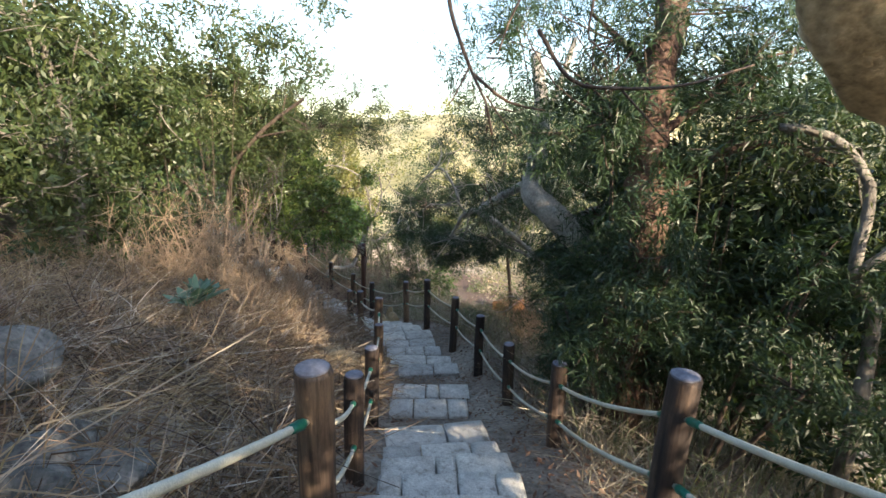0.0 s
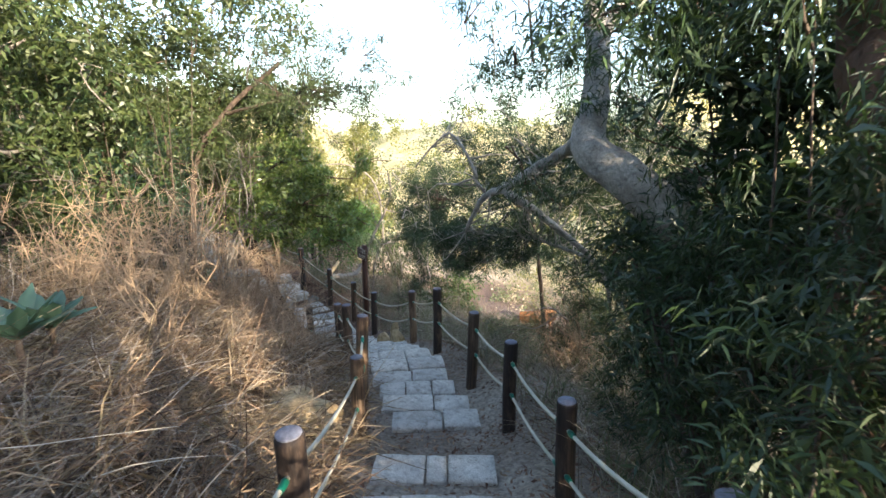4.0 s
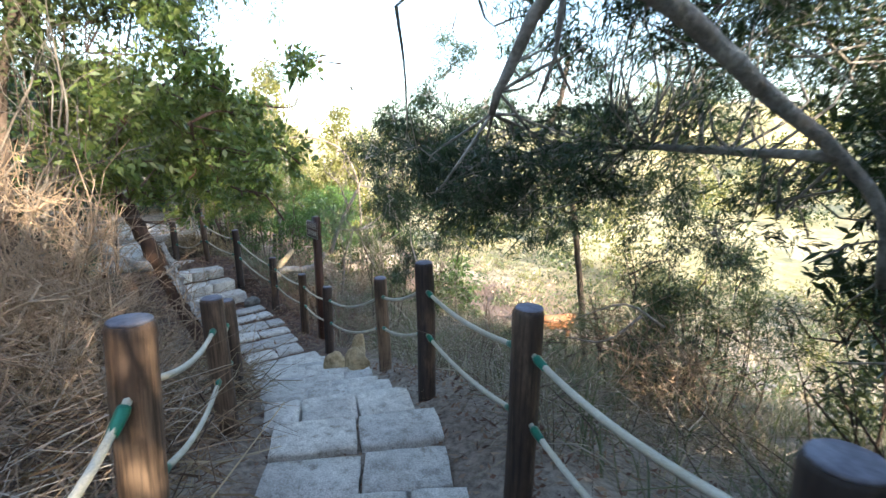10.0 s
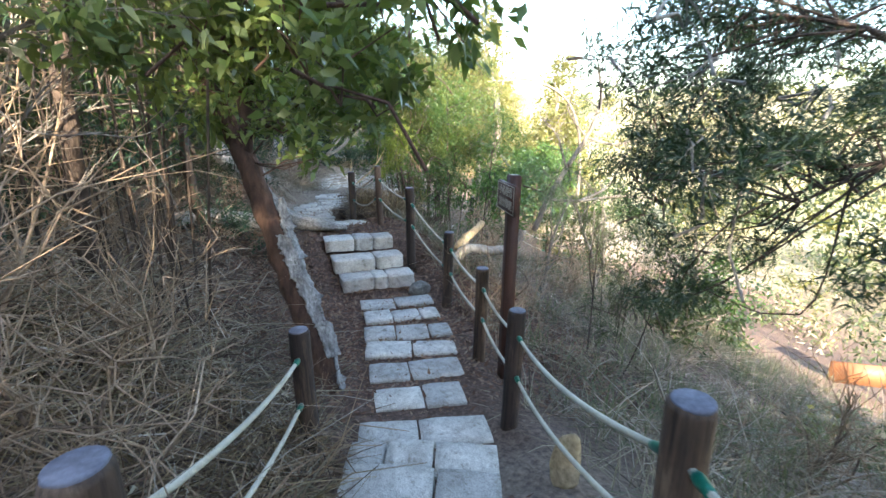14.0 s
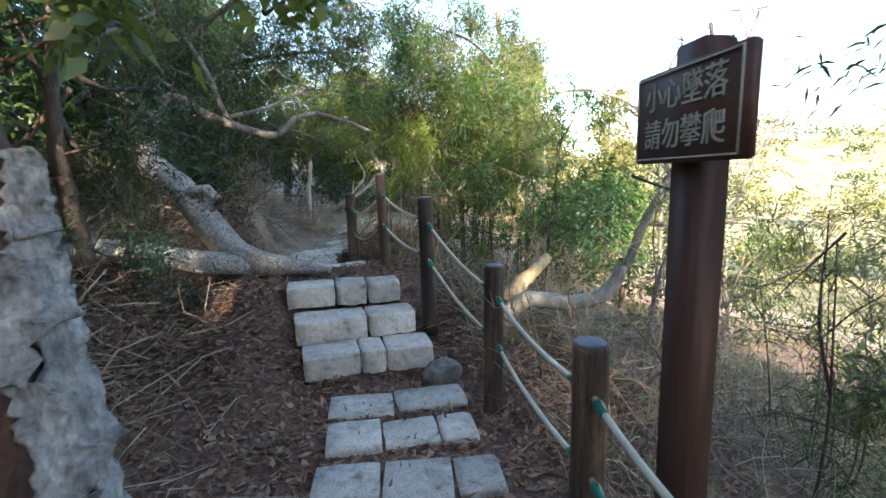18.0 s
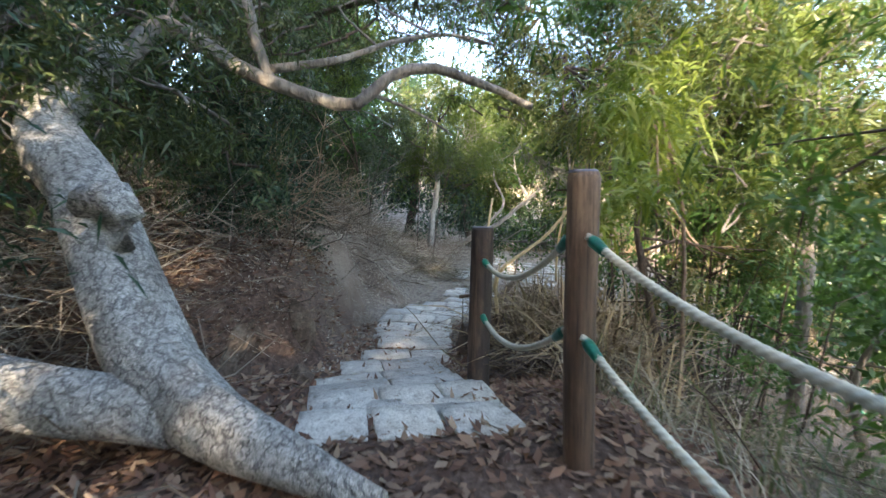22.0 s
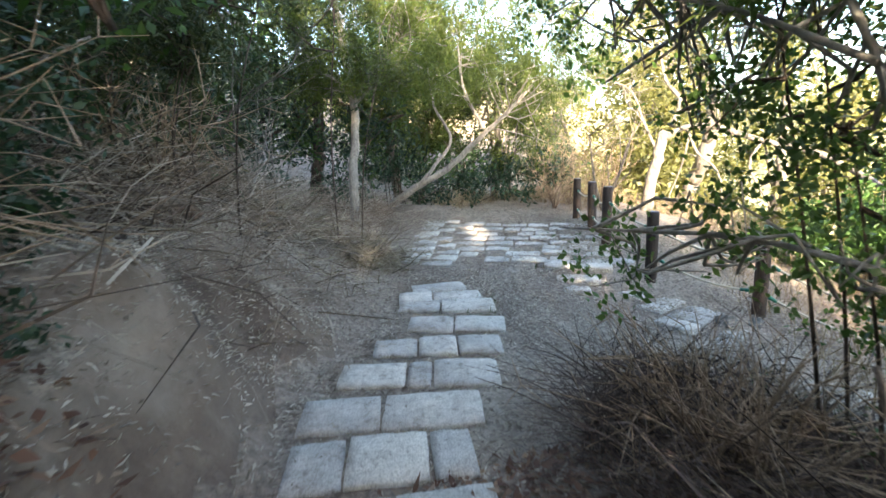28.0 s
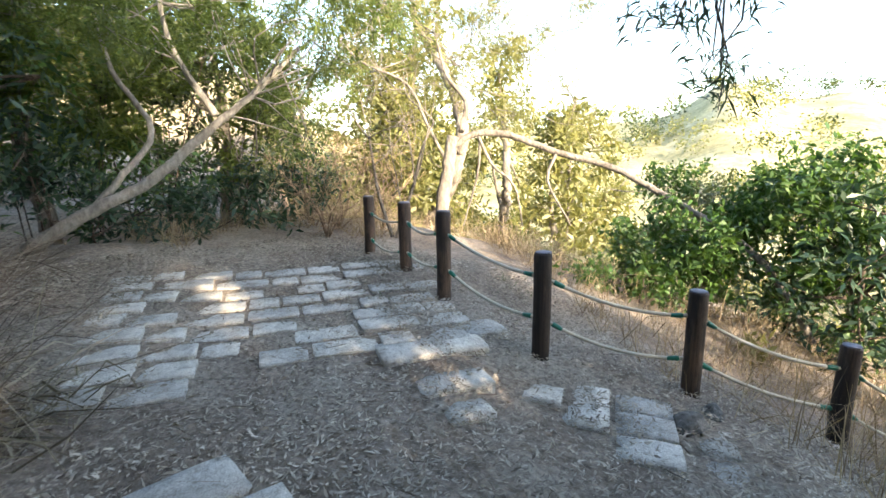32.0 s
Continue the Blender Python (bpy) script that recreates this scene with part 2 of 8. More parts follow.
M_CLAY = surface("bare_clay", [(0.09, 0.058, 0.04), (0.18, 0.125, 0.088), (0.31, 0.25, 0.19)], 5.0, 28, 0.95, 1.0, 0.04, dark=0.4)
L_ACACIA = leaf_material("dark_acacia_leaf", [(0.018, 0.038, 0.018), (0.028, 0.056, 0.023), (0.045, 0.075, 0.03), (0.024, 0.05, 0.034)], 0.25)
L_OLIVE = leaf_material("olive_leaf", [(0.028, 0.05, 0.018), (0.048, 0.074, 0.025), (0.08, 0.10, 0.035), (0.024, 0.04, 0.017)], 0.28)
L_GREEN = leaf_material("green_leaf", [(0.035, 0.085, 0.022), (0.06, 0.125, 0.03), (0.085, 0.15, 0.04)], 0.35)
L_BROAD = leaf_material("glossy_broad_leaf", [(0.075, 0.13, 0.035), (0.13, 0.185, 0.05), (0.21, 0.25, 0.09), (0.05, 0.09, 0.028)], 0.4, 0.32)
L_YELLOW = leaf_material("yellow_green_leaf", [(0.14, 0.15, 0.05), (0.21, 0.205, 0.08), (0.11, 0.125, 0.045)], 0.45)
L_DARK = leaf_material("deep_green_leaf", [(0.016, 0.042, 0.026), (0.026, 0.06, 0.033), (0.036, 0.075, 0.036)], 0.25)
L_FRESH = leaf_material("fresh_acacia_leaf", [(0.06, 0.095, 0.025), (0.10, 0.145, 0.035), (0.16, 0.20, 0.055), (0.075, 0.11, 0.035)], 0.48)
L_BLADE = leaf_material("bright_blade_leaf", [(0.10, 0.15, 0.025), (0.16, 0.21, 0.035), (0.22, 0.26, 0.06)], 0.45)
L_STEM = leaf_material("bleached_stem", [(0.05, 0.032, 0.024), (0.16, 0.115, 0.085), (0.33, 0.27, 0.21), (0.5, 0.44, 0.36), (0.10, 0.07, 0.05)], 0.0, 0.85)
L_BRUSH = leaf_material("dark_brushwood", [(0.03, 0.021, 0.017), (0.08, 0.056, 0.045), (0.17, 0.125, 0.10), (0.05, 0.035, 0.03)], 0.0, 0.9)
L_SAGE = leaf_material("grey_green_leaf", [(0.09, 0.115, 0.06), (0.13, 0.15, 0.085), (0.17, 0.18, 0.11)], 0.3)
L_DRY = leaf_material("dry_grass", [(0.09, 0.062, 0.042), (0.27, 0.20, 0.13), (0.45, 0.36, 0.25), (0.17, 0.12, 0.085)], 0.2, 0.8)
L_RUST = leaf_material("russet_dry_fern", [(0.05, 0.03, 0.022), (0.19, 0.12, 0.08), (0.36, 0.255, 0.175), (0.10, 0.07, 0.052)], 0.2, 0.8)
L_STRAW = leaf_material("grey_straw", [(0.08, 0.066, 0.05), (0.24, 0.205, 0.155), (0.40, 0.355, 0.28)], 0.2, 0.85)
L_LITTER = leaf_material("fallen_leaves", [(0.075, 0.038, 0.027), (0.14, 0.070, 0.044), (0.22, 0.125, 0.08), (0.30, 0.215, 0.15)], 0.1, 0.8)
L_TWIG = leaf_material("dry_twig", [(0.055, 0.04, 0.03), (0.20, 0.155, 0.115), (0.40, 0.335, 0.265)], 0.0, 0.9)
L_CRUMB = leaf_material("broken_litter", [(0.15, 0.12, 0.096), (0.27, 0.225, 0.182), (0.38, 0.33, 0.27), (0.52, 0.46, 0.38)], 0.05, 0.9)

# ---------------------------------------------------------------- mesh helpers
def raw_mesh(name, verts, quads, mat, smooth=False):
    """A mesh from arrays of points and of four-cornered faces."""
    verts, quads = np.asarray(verts, np.float32), np.asarray(quads, np.int32)
    me = bpy.data.meshes.new(name)
    me.vertices.add(len(verts))
    me.vertices.foreach_set("co", verts.ravel())
    me.loops.add(quads.size)
    me.loops.foreach_set("vertex_index", quads.ravel())
    me.polygons.add(len(quads))
    me.polygons.foreach_set("loop_start", np.arange(0, quads.size, quads.shape[1], dtype=np.int32))
    if smooth:
        me.polygons.foreach_set("use_smooth", np.ones(len(quads), bool))
    me.update(calc_edges=True)
    me.materials.append(mat)
    return me


def put(name, me, parent=None, label=""):
    ob = new(name, me)
    if parent:
        ob.parent = parent
    if label:
        ob["label"] = label
    return ob


def part(name, bm, mat, parent, label="", smooth=True):
    me = bpy.data.meshes.new(name)
    bm.to_mesh(me)
    bm.free()
    me.materials.append(mat)
    if smooth:
        me.polygons.foreach_set("use_smooth", np.ones(len(me.polygons), bool))
    return put(name, me, parent, label)


def thing(name, at, label, category, group="", kind=""):
    ob = new(name)
    ob.empty_display_size = 0.1
    ob.location = at
    return tagged(ob, label, category, group, kind)


def spline(pts, step):
    """Points along a smooth curve through pts, about step apart."""
    p = np.array(pts, float)
    if len(p) == 2:
        n = max(2, int(np.linalg.norm(p[1] - p[0]) / step) + 1)
        return p[0] + (p[1] - p[0]) * np.linspace(0, 1, n)[:, None]
    q = np.vstack([2 * p[0] - p[1], p, 2 * p[-1] - p[-2]])
    out = [p[0]]
    for i in range(1, len(q) - 2):
        a, b, c, d = q[i - 1 : i + 3]
        n = max(1, int(np.linalg.norm(c - b) / step))
        u = (np.arange(1, n + 1) / n)[:, None]
        out.extend(0.5 * (2 * b + (c - a) * u + (2 * a - 5 * b + 4 * c - d) * u**2 + (3 * b - a - 3 * c + d) * u**3))
    return np.array(out)


def tube(line, radii, sides=8, lump=0.0, rng=None, twist=0.0, lobes=0, depth=0.0, cap=True):
    """Points and quads of a tube along a line."""
    line = np.asarray(line, float)
    n = len(line)
    tang = np.gradient(line, axis=0)
    tang /= np.linalg.norm(tang, axis=1)[:, None] + 1e-9
    ref = np.array([0.0, 0.0, 1.0]) if abs(tang[:, 2]).mean() < 0.8 else np.array([1.0, 0.0, 0.0])
    a = np.cross(tang, ref)
    a /= np.linalg.norm(a, axis=1)[:, None] + 1e-9
    b = np.cross(tang, a)
    run = np.r_[0, np.cumsum(np.linalg.norm(np.diff(line, axis=0), axis=1))]
    ang = np.linspace(0, 2 * np.pi, sides, endpoint=False)[None, :] * np.ones((n, 1))
    rad = np.broadcast_to(np.asarray(radii, float).reshape(-1, 1), (n, 1)) * np.ones((1, sides))
    if lump:
        rad = rad * (1 + lump * rng.standard_normal((n, sides)))
    if lobes:
        rad = rad * (1 - depth * np.abs(np.sin(0.5 * lobes * (ang + twist * run[:, None]))))
    v = line[:, None] + a[:, None] * (np.cos(ang) * rad)[..., None] + b[:, None] * (np.sin(ang) * rad)[..., None]
    i, j = np.meshgrid(np.arange(n - 1), np.arange(sides), indexing="ij")
    k = (j + 1) % sides
    f = np.stack([i * sides + j, i * sides + k, (i + 1) * sides + k, (i + 1) * sides + j], -1).reshape(-1, 4)
    v = v.reshape(-1, 3)
    if cap:
        m = len(v)
        v = np.vstack([v, line[:1], line[-1:]])
        e = np.arange(0, sides, 2)
        f = np.vstack([f, np.stack([np.full(len(e), m), (e + 2) % sides, (e + 1) % sides, e], 1),
                       np.stack([np.full(len(e), m + 1), (n - 1) * sides + e, (n - 1) * sides + (e + 1) % sides, (n - 1) * sides + (e + 2) % sides], 1)])
    return v, f


def join(pieces):
    vs, fs, k = [], [], 0
    for v, f in pieces:
        vs.append(v)
        fs.append(np.asarray(f) + k)
        k += len(v)
    return np.vstack(vs), np.vstack(fs)


def leaf_quads(at, along, length, width, rng, droop=0.0):
    """One lance-shaped leaf at every point, pointing along a way."""
    n = len(at)
    w = along / (np.linalg.norm(along, axis=1)[:, None] + 1e-9)
    side = np.cross(w, rng.standard_normal((n, 3)))
    side /= np.linalg.norm(side, axis=1)[:, None] + 1e-9
    ln = length * (0.6 + 0.8 * rng.random((n, 1)))
    wd = width * (0.6 + 0.8 * rng.random((n, 1))) * 0.5
    mid = at + w * ln * 0.45
    tip = at + w * ln
    tip[:, 2] -= droop * ln[:, 0]
    v = np.stack([at, mid + side * wd, tip, mid - side * wd], 1).reshape(-1, 3)
    return v, np.arange(4 * n).reshape(-1, 4)


def crown_points(clusters, per, rng):
    """Leaf places in clumps round the middles (x, y, z, radius): points and ways outwards, with gaps between the clumps."""
    at, way = [], []
    for x, y, z, r in clusters:
        n_sub = max(9, int(30 * r))
        c = rng.standard_normal((n_sub, 3))
        c /= np.linalg.norm(c, axis=1)[:, None]
        c *= (0.35 + 0.65 * rng.random((n_sub, 1))) * r
        c[:, 2] *= 0.8
        c += (x, y, z)
        m = int(per * r * r) // n_sub + 4
        for mid in c:
            s = rng.uniform(0.15, 0.34) * r**0.6
            stalk = rng.standard_normal(3)
            stalk /= np.linalg.norm(stalk)
            u = rng.random((m, 1))
            o = stalk * (u - 0.5) * 3.0 * s + rng.standard_normal((m, 3)) * s * 0.36
            at.append(mid + o)
            way.append(stalk * 0.9 + rng.standard_normal((m, 3)) * 0.75)
    return np.vstack(at), np.vstack(way)


LEAF = {
    "acacia": (0.10, 0.0135, 0.25),
    "needle": (0.13, 0.006, 0.3),
    "broad": (0.095, 0.042, 0.2),
    "small": (0.042, 0.025, 0.0),
    "far": (0.26, 0.09, 0.1),
    "mid": (0.14, 0.042, 0.15),
    "blade": (0.12, 0.013, 0.3),
    "fine": (0.078, 0.0105, 0.2),
}


def limb_mesh(pts, r0, r1, rng, sides=9, step=0.12, lump=0.04):
    line = spline(pts, step)
    if not np.isscalar(r0):
        rad = np.interp(np.linspace(0, 1, len(line)), np.linspace(0, 1, len(r0)), r0)
        turn = np.linspace(0, 6, len(line))
        v, f = tube(line, rad, 26, 0.012, rng)
        ring = v[: len(line) * 26].reshape(len(line), 26, 3)
        a = np.linspace(0, 2 * np.pi, 26, endpoint=False)[None]
        swell = 1 + 0.06 * np.sin(3 * a + turn[:, None]) + 0.04 * np.sin(7 * a - turn[:, None])
        ring[:] = line[:, None] + (ring - line[:, None]) * swell[..., None]
        return v, f
    line[1:-1] += rng.standard_normal((len(line) - 2, 3)) * r0 * 0.08
    return tube(line, np.linspace(r0, r1, len(line)), sides, lump, rng)


def twigs_to(clusters, sources, rng, each=3, r=0.008):
    """Thin twigs from the limbs to the clumps and out through them."""
    out = []
    src = np.vstack(sources)
    for x, y, z, rad in clusters:
        c = np.array((x, y, z))
        near = src[np.argsort(((src - c) ** 2).sum(1))[:6]]
        if np.linalg.norm(near[0] - c) > 1.0:
            near = c + rng.standard_normal((6, 3)) * rad * 0.6
        for _ in range(each):
            a = near[rng.integers(len(near))]
            d = rng.standard_normal(3)
            e = c + d / np.linalg.norm(d) * rad * rng.uniform(0.3, 1.0)
            mid = (a + c) / 2 + rng.standard_normal(3) * 0.15 * np.linalg.norm(c - a)
            line = spline([a, mid, c + rng.standard_normal(3) * 0.2 * rad, e], 0.18)
            out.append(tube(line, np.linspace(r * (1 + rad), r * 0.35, len(line)), 4, cap=False))
    return out


def tree(name, base, limbs, clusters, leaf, leaf_mat, bark, per, label, category="tree", seed=0, group="", twigs=3, shape=None):
    """A tree or shrub: a trunk, its limbs, fine twigs and a crown of single leaves. limbs: (points, thick, thin)."""
    rng = np.random.default_rng(seed)
    root = thing(name, base, label, category, group)
    inv = Matrix.Translation(base).inverted()
    src = []
    low_bark, bark = bark if isinstance(bark, tuple) else (bark, bark)
    for k, (pts, r0, r1) in enumerate(limbs):
        v, f = limb_mesh(pts, r0, r1, rng, 10 if np.max(r0) > 0.06 else 7)
        src.append(spline(pts, 0.15))
        put("trunk" if k == 0 else "limb", raw_mesh("limb", v - np.array(base), f, low_bark if k < 3 else bark, True), root)
    if twigs and clusters:
        v, f = join(twigs_to(clusters, src, rng, twigs))
        tagged(put("twigwork", raw_mesh("twigwork", v - np.array(base), f, bark), root), kind="stuff")
    if clusters:
        length, width, droop = shape or LEAF[leaf]
        at, way = crown_points(clusters, per, rng)
        v, f = leaf_quads(at, way, length, width, rng, droop)
        tagged(put("crown", raw_mesh("crown", v - np.array(base), f, leaf_mat), root), kind="stuff")
    return root


# ---------------------------------------------------------------- the lie of the land
WAY = np.array([
    (8.30, 7.00, 2.45),
    (7.40, 8.20, 2.05),
    (6.46, 9.48, 1.62),
    (5.75, 10.50, 1.24),
    (5.10, 11.50, 0.84),
    (4.41, 12.55, 0.36),
    (3.85, 13.30, 0.00),
    (3.30, 14.00, -0.28),
    (2.85, 14.50, -0.50),
    (2.35, 15.00, -0.68),
    (1.94, 15.37, -0.78),
    (1.16, 15.95, -0.82),
    (0.60, 16.35, -0.92),
    (0.00, 16.75, -1.12),
    (-0.70, 17.15, -1.40),
    (-1.40, 17.55, -1.70),
    (-2.10, 17.80, -1.93),
    (-2.80, 17.98, -2.06),
    (-3.60, 18.25, -2.12),
    (-4.40, 18.50, -2.12),
    (-5.50, 18.70, -2.10),
    (-5.85, 18.75, -1.98),
    (-6.20, 18.75, -1.78),
    (-6.60, 18.75, -1.50),
    (-7.20, 18.72, -1.48),
    (-8.00, 18.72, -1.60),
    (-8.83, 18.72, -1.79),
    (-9.60, 18.95, -1.92),
    (-10.40, 19.02, -1.92),
    (-11.00, 19.10, -1.92),
    (-11.60, 19.40, -1.96),
    (-12.20, 19.75, -2.02),
    (-13.00, 20.10, -2.08),
    (-13.90, 20.35, -2.08),
    (-15.00, 21.20, -2.05),
    (-16.20, 22.10, -1.95),
    (-18.00, 23.40, -1.80),
])


def dense(line, step=0.1):
    out = [line[0]]
    for a, b in zip(line, line[1:]):
        n = max(1, int(np.linalg.norm((b - a)[:2]) / step))
        out.extend(a + (b - a) * i / n for i in range(1, n + 1))
    return np.array(out)


WAY_D = dense(WAY)
WAY_S = np.r_[0, np.cumsum(np.linalg.norm(np.diff(WAY_D[:, :2], axis=0), axis=1))]
WAY_T = np.gradient(WAY_D[:, :2], axis=0)
WAY_T /= np.linalg.norm(WAY_T, axis=1)[:, None]
# Known heights beside the path: feet of posts and trunks, the clearing.
FEET = np.array([
    (-1.99, 18.49, -2.00),
    (-3.30, 18.96, -2.16),
    (-4.80, 19.38, -2.17),
    (-5.93, 19.32, -1.73),
    (-6.78, 19.23, -1.35),
    (-8.36, 19.26, -1.64),
    (-16.52, 23.73, -1.88),
    (-15.56, 23.34, -1.93),
    (-14.77, 23.01, -1.86),
    (-13.72, 22.88, -2.22),
    (-12.72, 23.33, -2.54),
    (-11.81, 24.12, -2.98),
    (2.29, 16.04, -0.73),
    (1.04, 16.84, -0.84),
    (-0.22, 17.64, -1.47),
    (-2.29, 16.97, -1.99),
    (-3.00, 19.09, -2.31),
    (-18.33, 20.86, -1.53),
    (-16.84, 19.85, -1.58),
    (-17.48, 21.22, -1.87),
    (-15.69, 23.11, -1.87),
    (-14.35, 20.02, -2.17),
    (-15.48, 20.75, -2.09),
    (-14.58, 21.90, -2.03),
    (-12.88, 22.95, -2.43),
    (-14.90, 18.44, -0.96),
])


def smooth(x):
    x = np.clip(x, 0, 1)
    return x * x * (3 - 2 * x)


def base_land(x, y):
    p = np.stack([x, y], -1)
    d2 = ((p[:, None, :] - WAY_D[None, :, :2]) ** 2).sum(-1)
    k = d2.argmin(1)
    dist = np.sqrt(d2[np.arange(len(p)), k])
    w = np.exp(-np.sqrt(d2) / (0.12 + 0.35 * dist[:, None]) + (dist / (0.12 + 0.35 * dist))[:, None])
    z = (w * WAY_D[None, :, 2]).sum(1) / w.sum(1)
    s = (w * WAY_S).sum(1) / w.sum(1)
    off = p - WAY_D[k, :2]
    lat = WAY_T[k, 0] * off[:, 1] - WAY_T[k, 1] * off[:, 0]
    left = np.where(lat > 0, dist, 0.0)
    right = np.where(lat < 0, dist, 0.0)
    bank = np.interp(s, [0, 6, 11, 14, 18, 20, 23, 26, 28, 31], [0.55, 0.6, 0.75, 0.95, 0.6, 0.5, 0.8, 0.95, 0.4, 0.1])
    wide = np.interp(s, [0, 11, 18, 20.5, 22, 23, 24.5, 25, 28], [2.2, 2.2, 1.8, 1.8, 1.1, 0.5, 0.5, 0.8, 1.6])
    start = np.interp(s, [0, 18, 20, 21.6, 22.6, 24.5, 25.2, 28, 30], [0.75, 0.9, 1.3, 1.2, 0.66, 0.62, 0.8, 1.2, 3.0])
    slope = np.interp(s, [0, 11, 20, 26, 30], [0.22, 0.3, 0.4, 0.3, 0.12])
    z = z + bank * smooth((left - start) / wide) + slope * np.minimum(np.maximum(left - start - wide, 0), 14)
    drop = np.interp(s, [0, 12, 18, 22, 27, 31], [0.28, 0.36, 0.42, 0.34, 0.3, 0.3])
    edge = np.interp(s, [0, 18, 25, 27, 31], [1.1, 1.0, 1.0, 2.8, 2.6])
    z = z - drop * np.maximum(right - edge, 0)
    return z, s, left, right, dist


# middle x, y, top z, bearing of the row, its width, stones in it
STEP_ROWS = [
    (5.08, 11.65, 0.78, 38, 0.95, 4),
    (4.87, 11.92, 0.65, 40, 0.94, 3),
    (4.68, 12.14, 0.55, 46, 0.92, 3),
    (4.27, 12.63, 0.30, 44, 0.93, 2),
    (3.60, 13.42, -0.08, 33, 0.84, 3),
    (3.17, 14.05, -0.31, 43, 1.05, 3),
    (2.37, 15.08, -0.69, 38, 0.97, 2),
    (1.97, 15.39, -0.78, 43, 1.14, 2),
    (1.64, 15.62, -0.80, 41, 0.96, 3),
    (1.35, 15.81, -0.81, 44, 1.05, 2),
    (1.02, 16.13, -0.85, 48, 1.14, 2),
    (0.61, 16.34, -0.92, 52, 1.10, 3),
    (0.31, 16.50, -1.01, 52, 1.00, 3),
    (0.02, 16.65, -1.11, 55, 0.97, 2),
    (-0.31, 16.87, -1.24, 40, 1.07, 3),
    (-0.64, 17.12, -1.38, 57, 1.17, 2),
    (-1.14, 17.21, -1.55, 53, 1.03, 3),
    (-1.61, 17.46, -1.75, 57, 0.96, 2),
    (-1.95, 17.64, -1.86, 62, 1.09, 3),
    (-2.34, 17.85, -1.98, 62, 1.07, 2),
    (-2.92, 18.08, -2.07, 85, 0.65, 2),
    (-3.42, 18.28, -2.11, 68, 0.92, 2),
    (-3.87, 18.43, -2.12, 67, 1.04, 2),
    (-4.27, 18.57, -2.12, 73, 1.09, 3),
    (-4.73, 18.69, -2.11, 75, 0.94, 3),
    (-5.15, 18.80, -2.11, 78, 1.00, 2),
    (-8.11, 18.78, -1.62, 95, 1.05, 3),
    (-8.48, 18.73, -1.71, 104, 0.99, 2),
    (-8.82, 18.71, -1.79, 105, 0.94, 2),
    (-9.31, 18.75, -1.86, 104, 0.64, 2),
    (-9.75, 18.88, -1.92, 87, 0.60, 2),
    (-10.17, 19.00, -1.92, 76, 0.48, 1),
    (-10.47, 18.99, -1.92, 82, 0.60, 2),
    (-10.80, 19.04, -1.92, 78, 0.72, 2),
    (-11.21, 19.08, -1.93, 77, 0.73, 3),
    (-11.63, 19.23, -1.96, 76, 1.01, 2),
    (-12.08, 19.51, -2.00, 73, 1.11, 3),
    (-12.54, 19.79, -2.04, 65, 0.98, 3),
    (-13.01, 20.12, -2.08, 79, 0.73, 2),
    (-13.52, 20.21, -2.08, 58, 0.90, 2),
    (-13.83, 20.24, -2.08, 74, 0.75, 2),
    (-14.15, 20.33, -2.08, 91, 0.21, 1),
]
TALL_ROWS = [(-5.77, 18.75, -1.89, 82, 1.08, 3), (-6.13, 18.73, -1.70, 82, 1.06, 2), (-6.50, 18.72, -1.49, 81, 1.06, 3)]


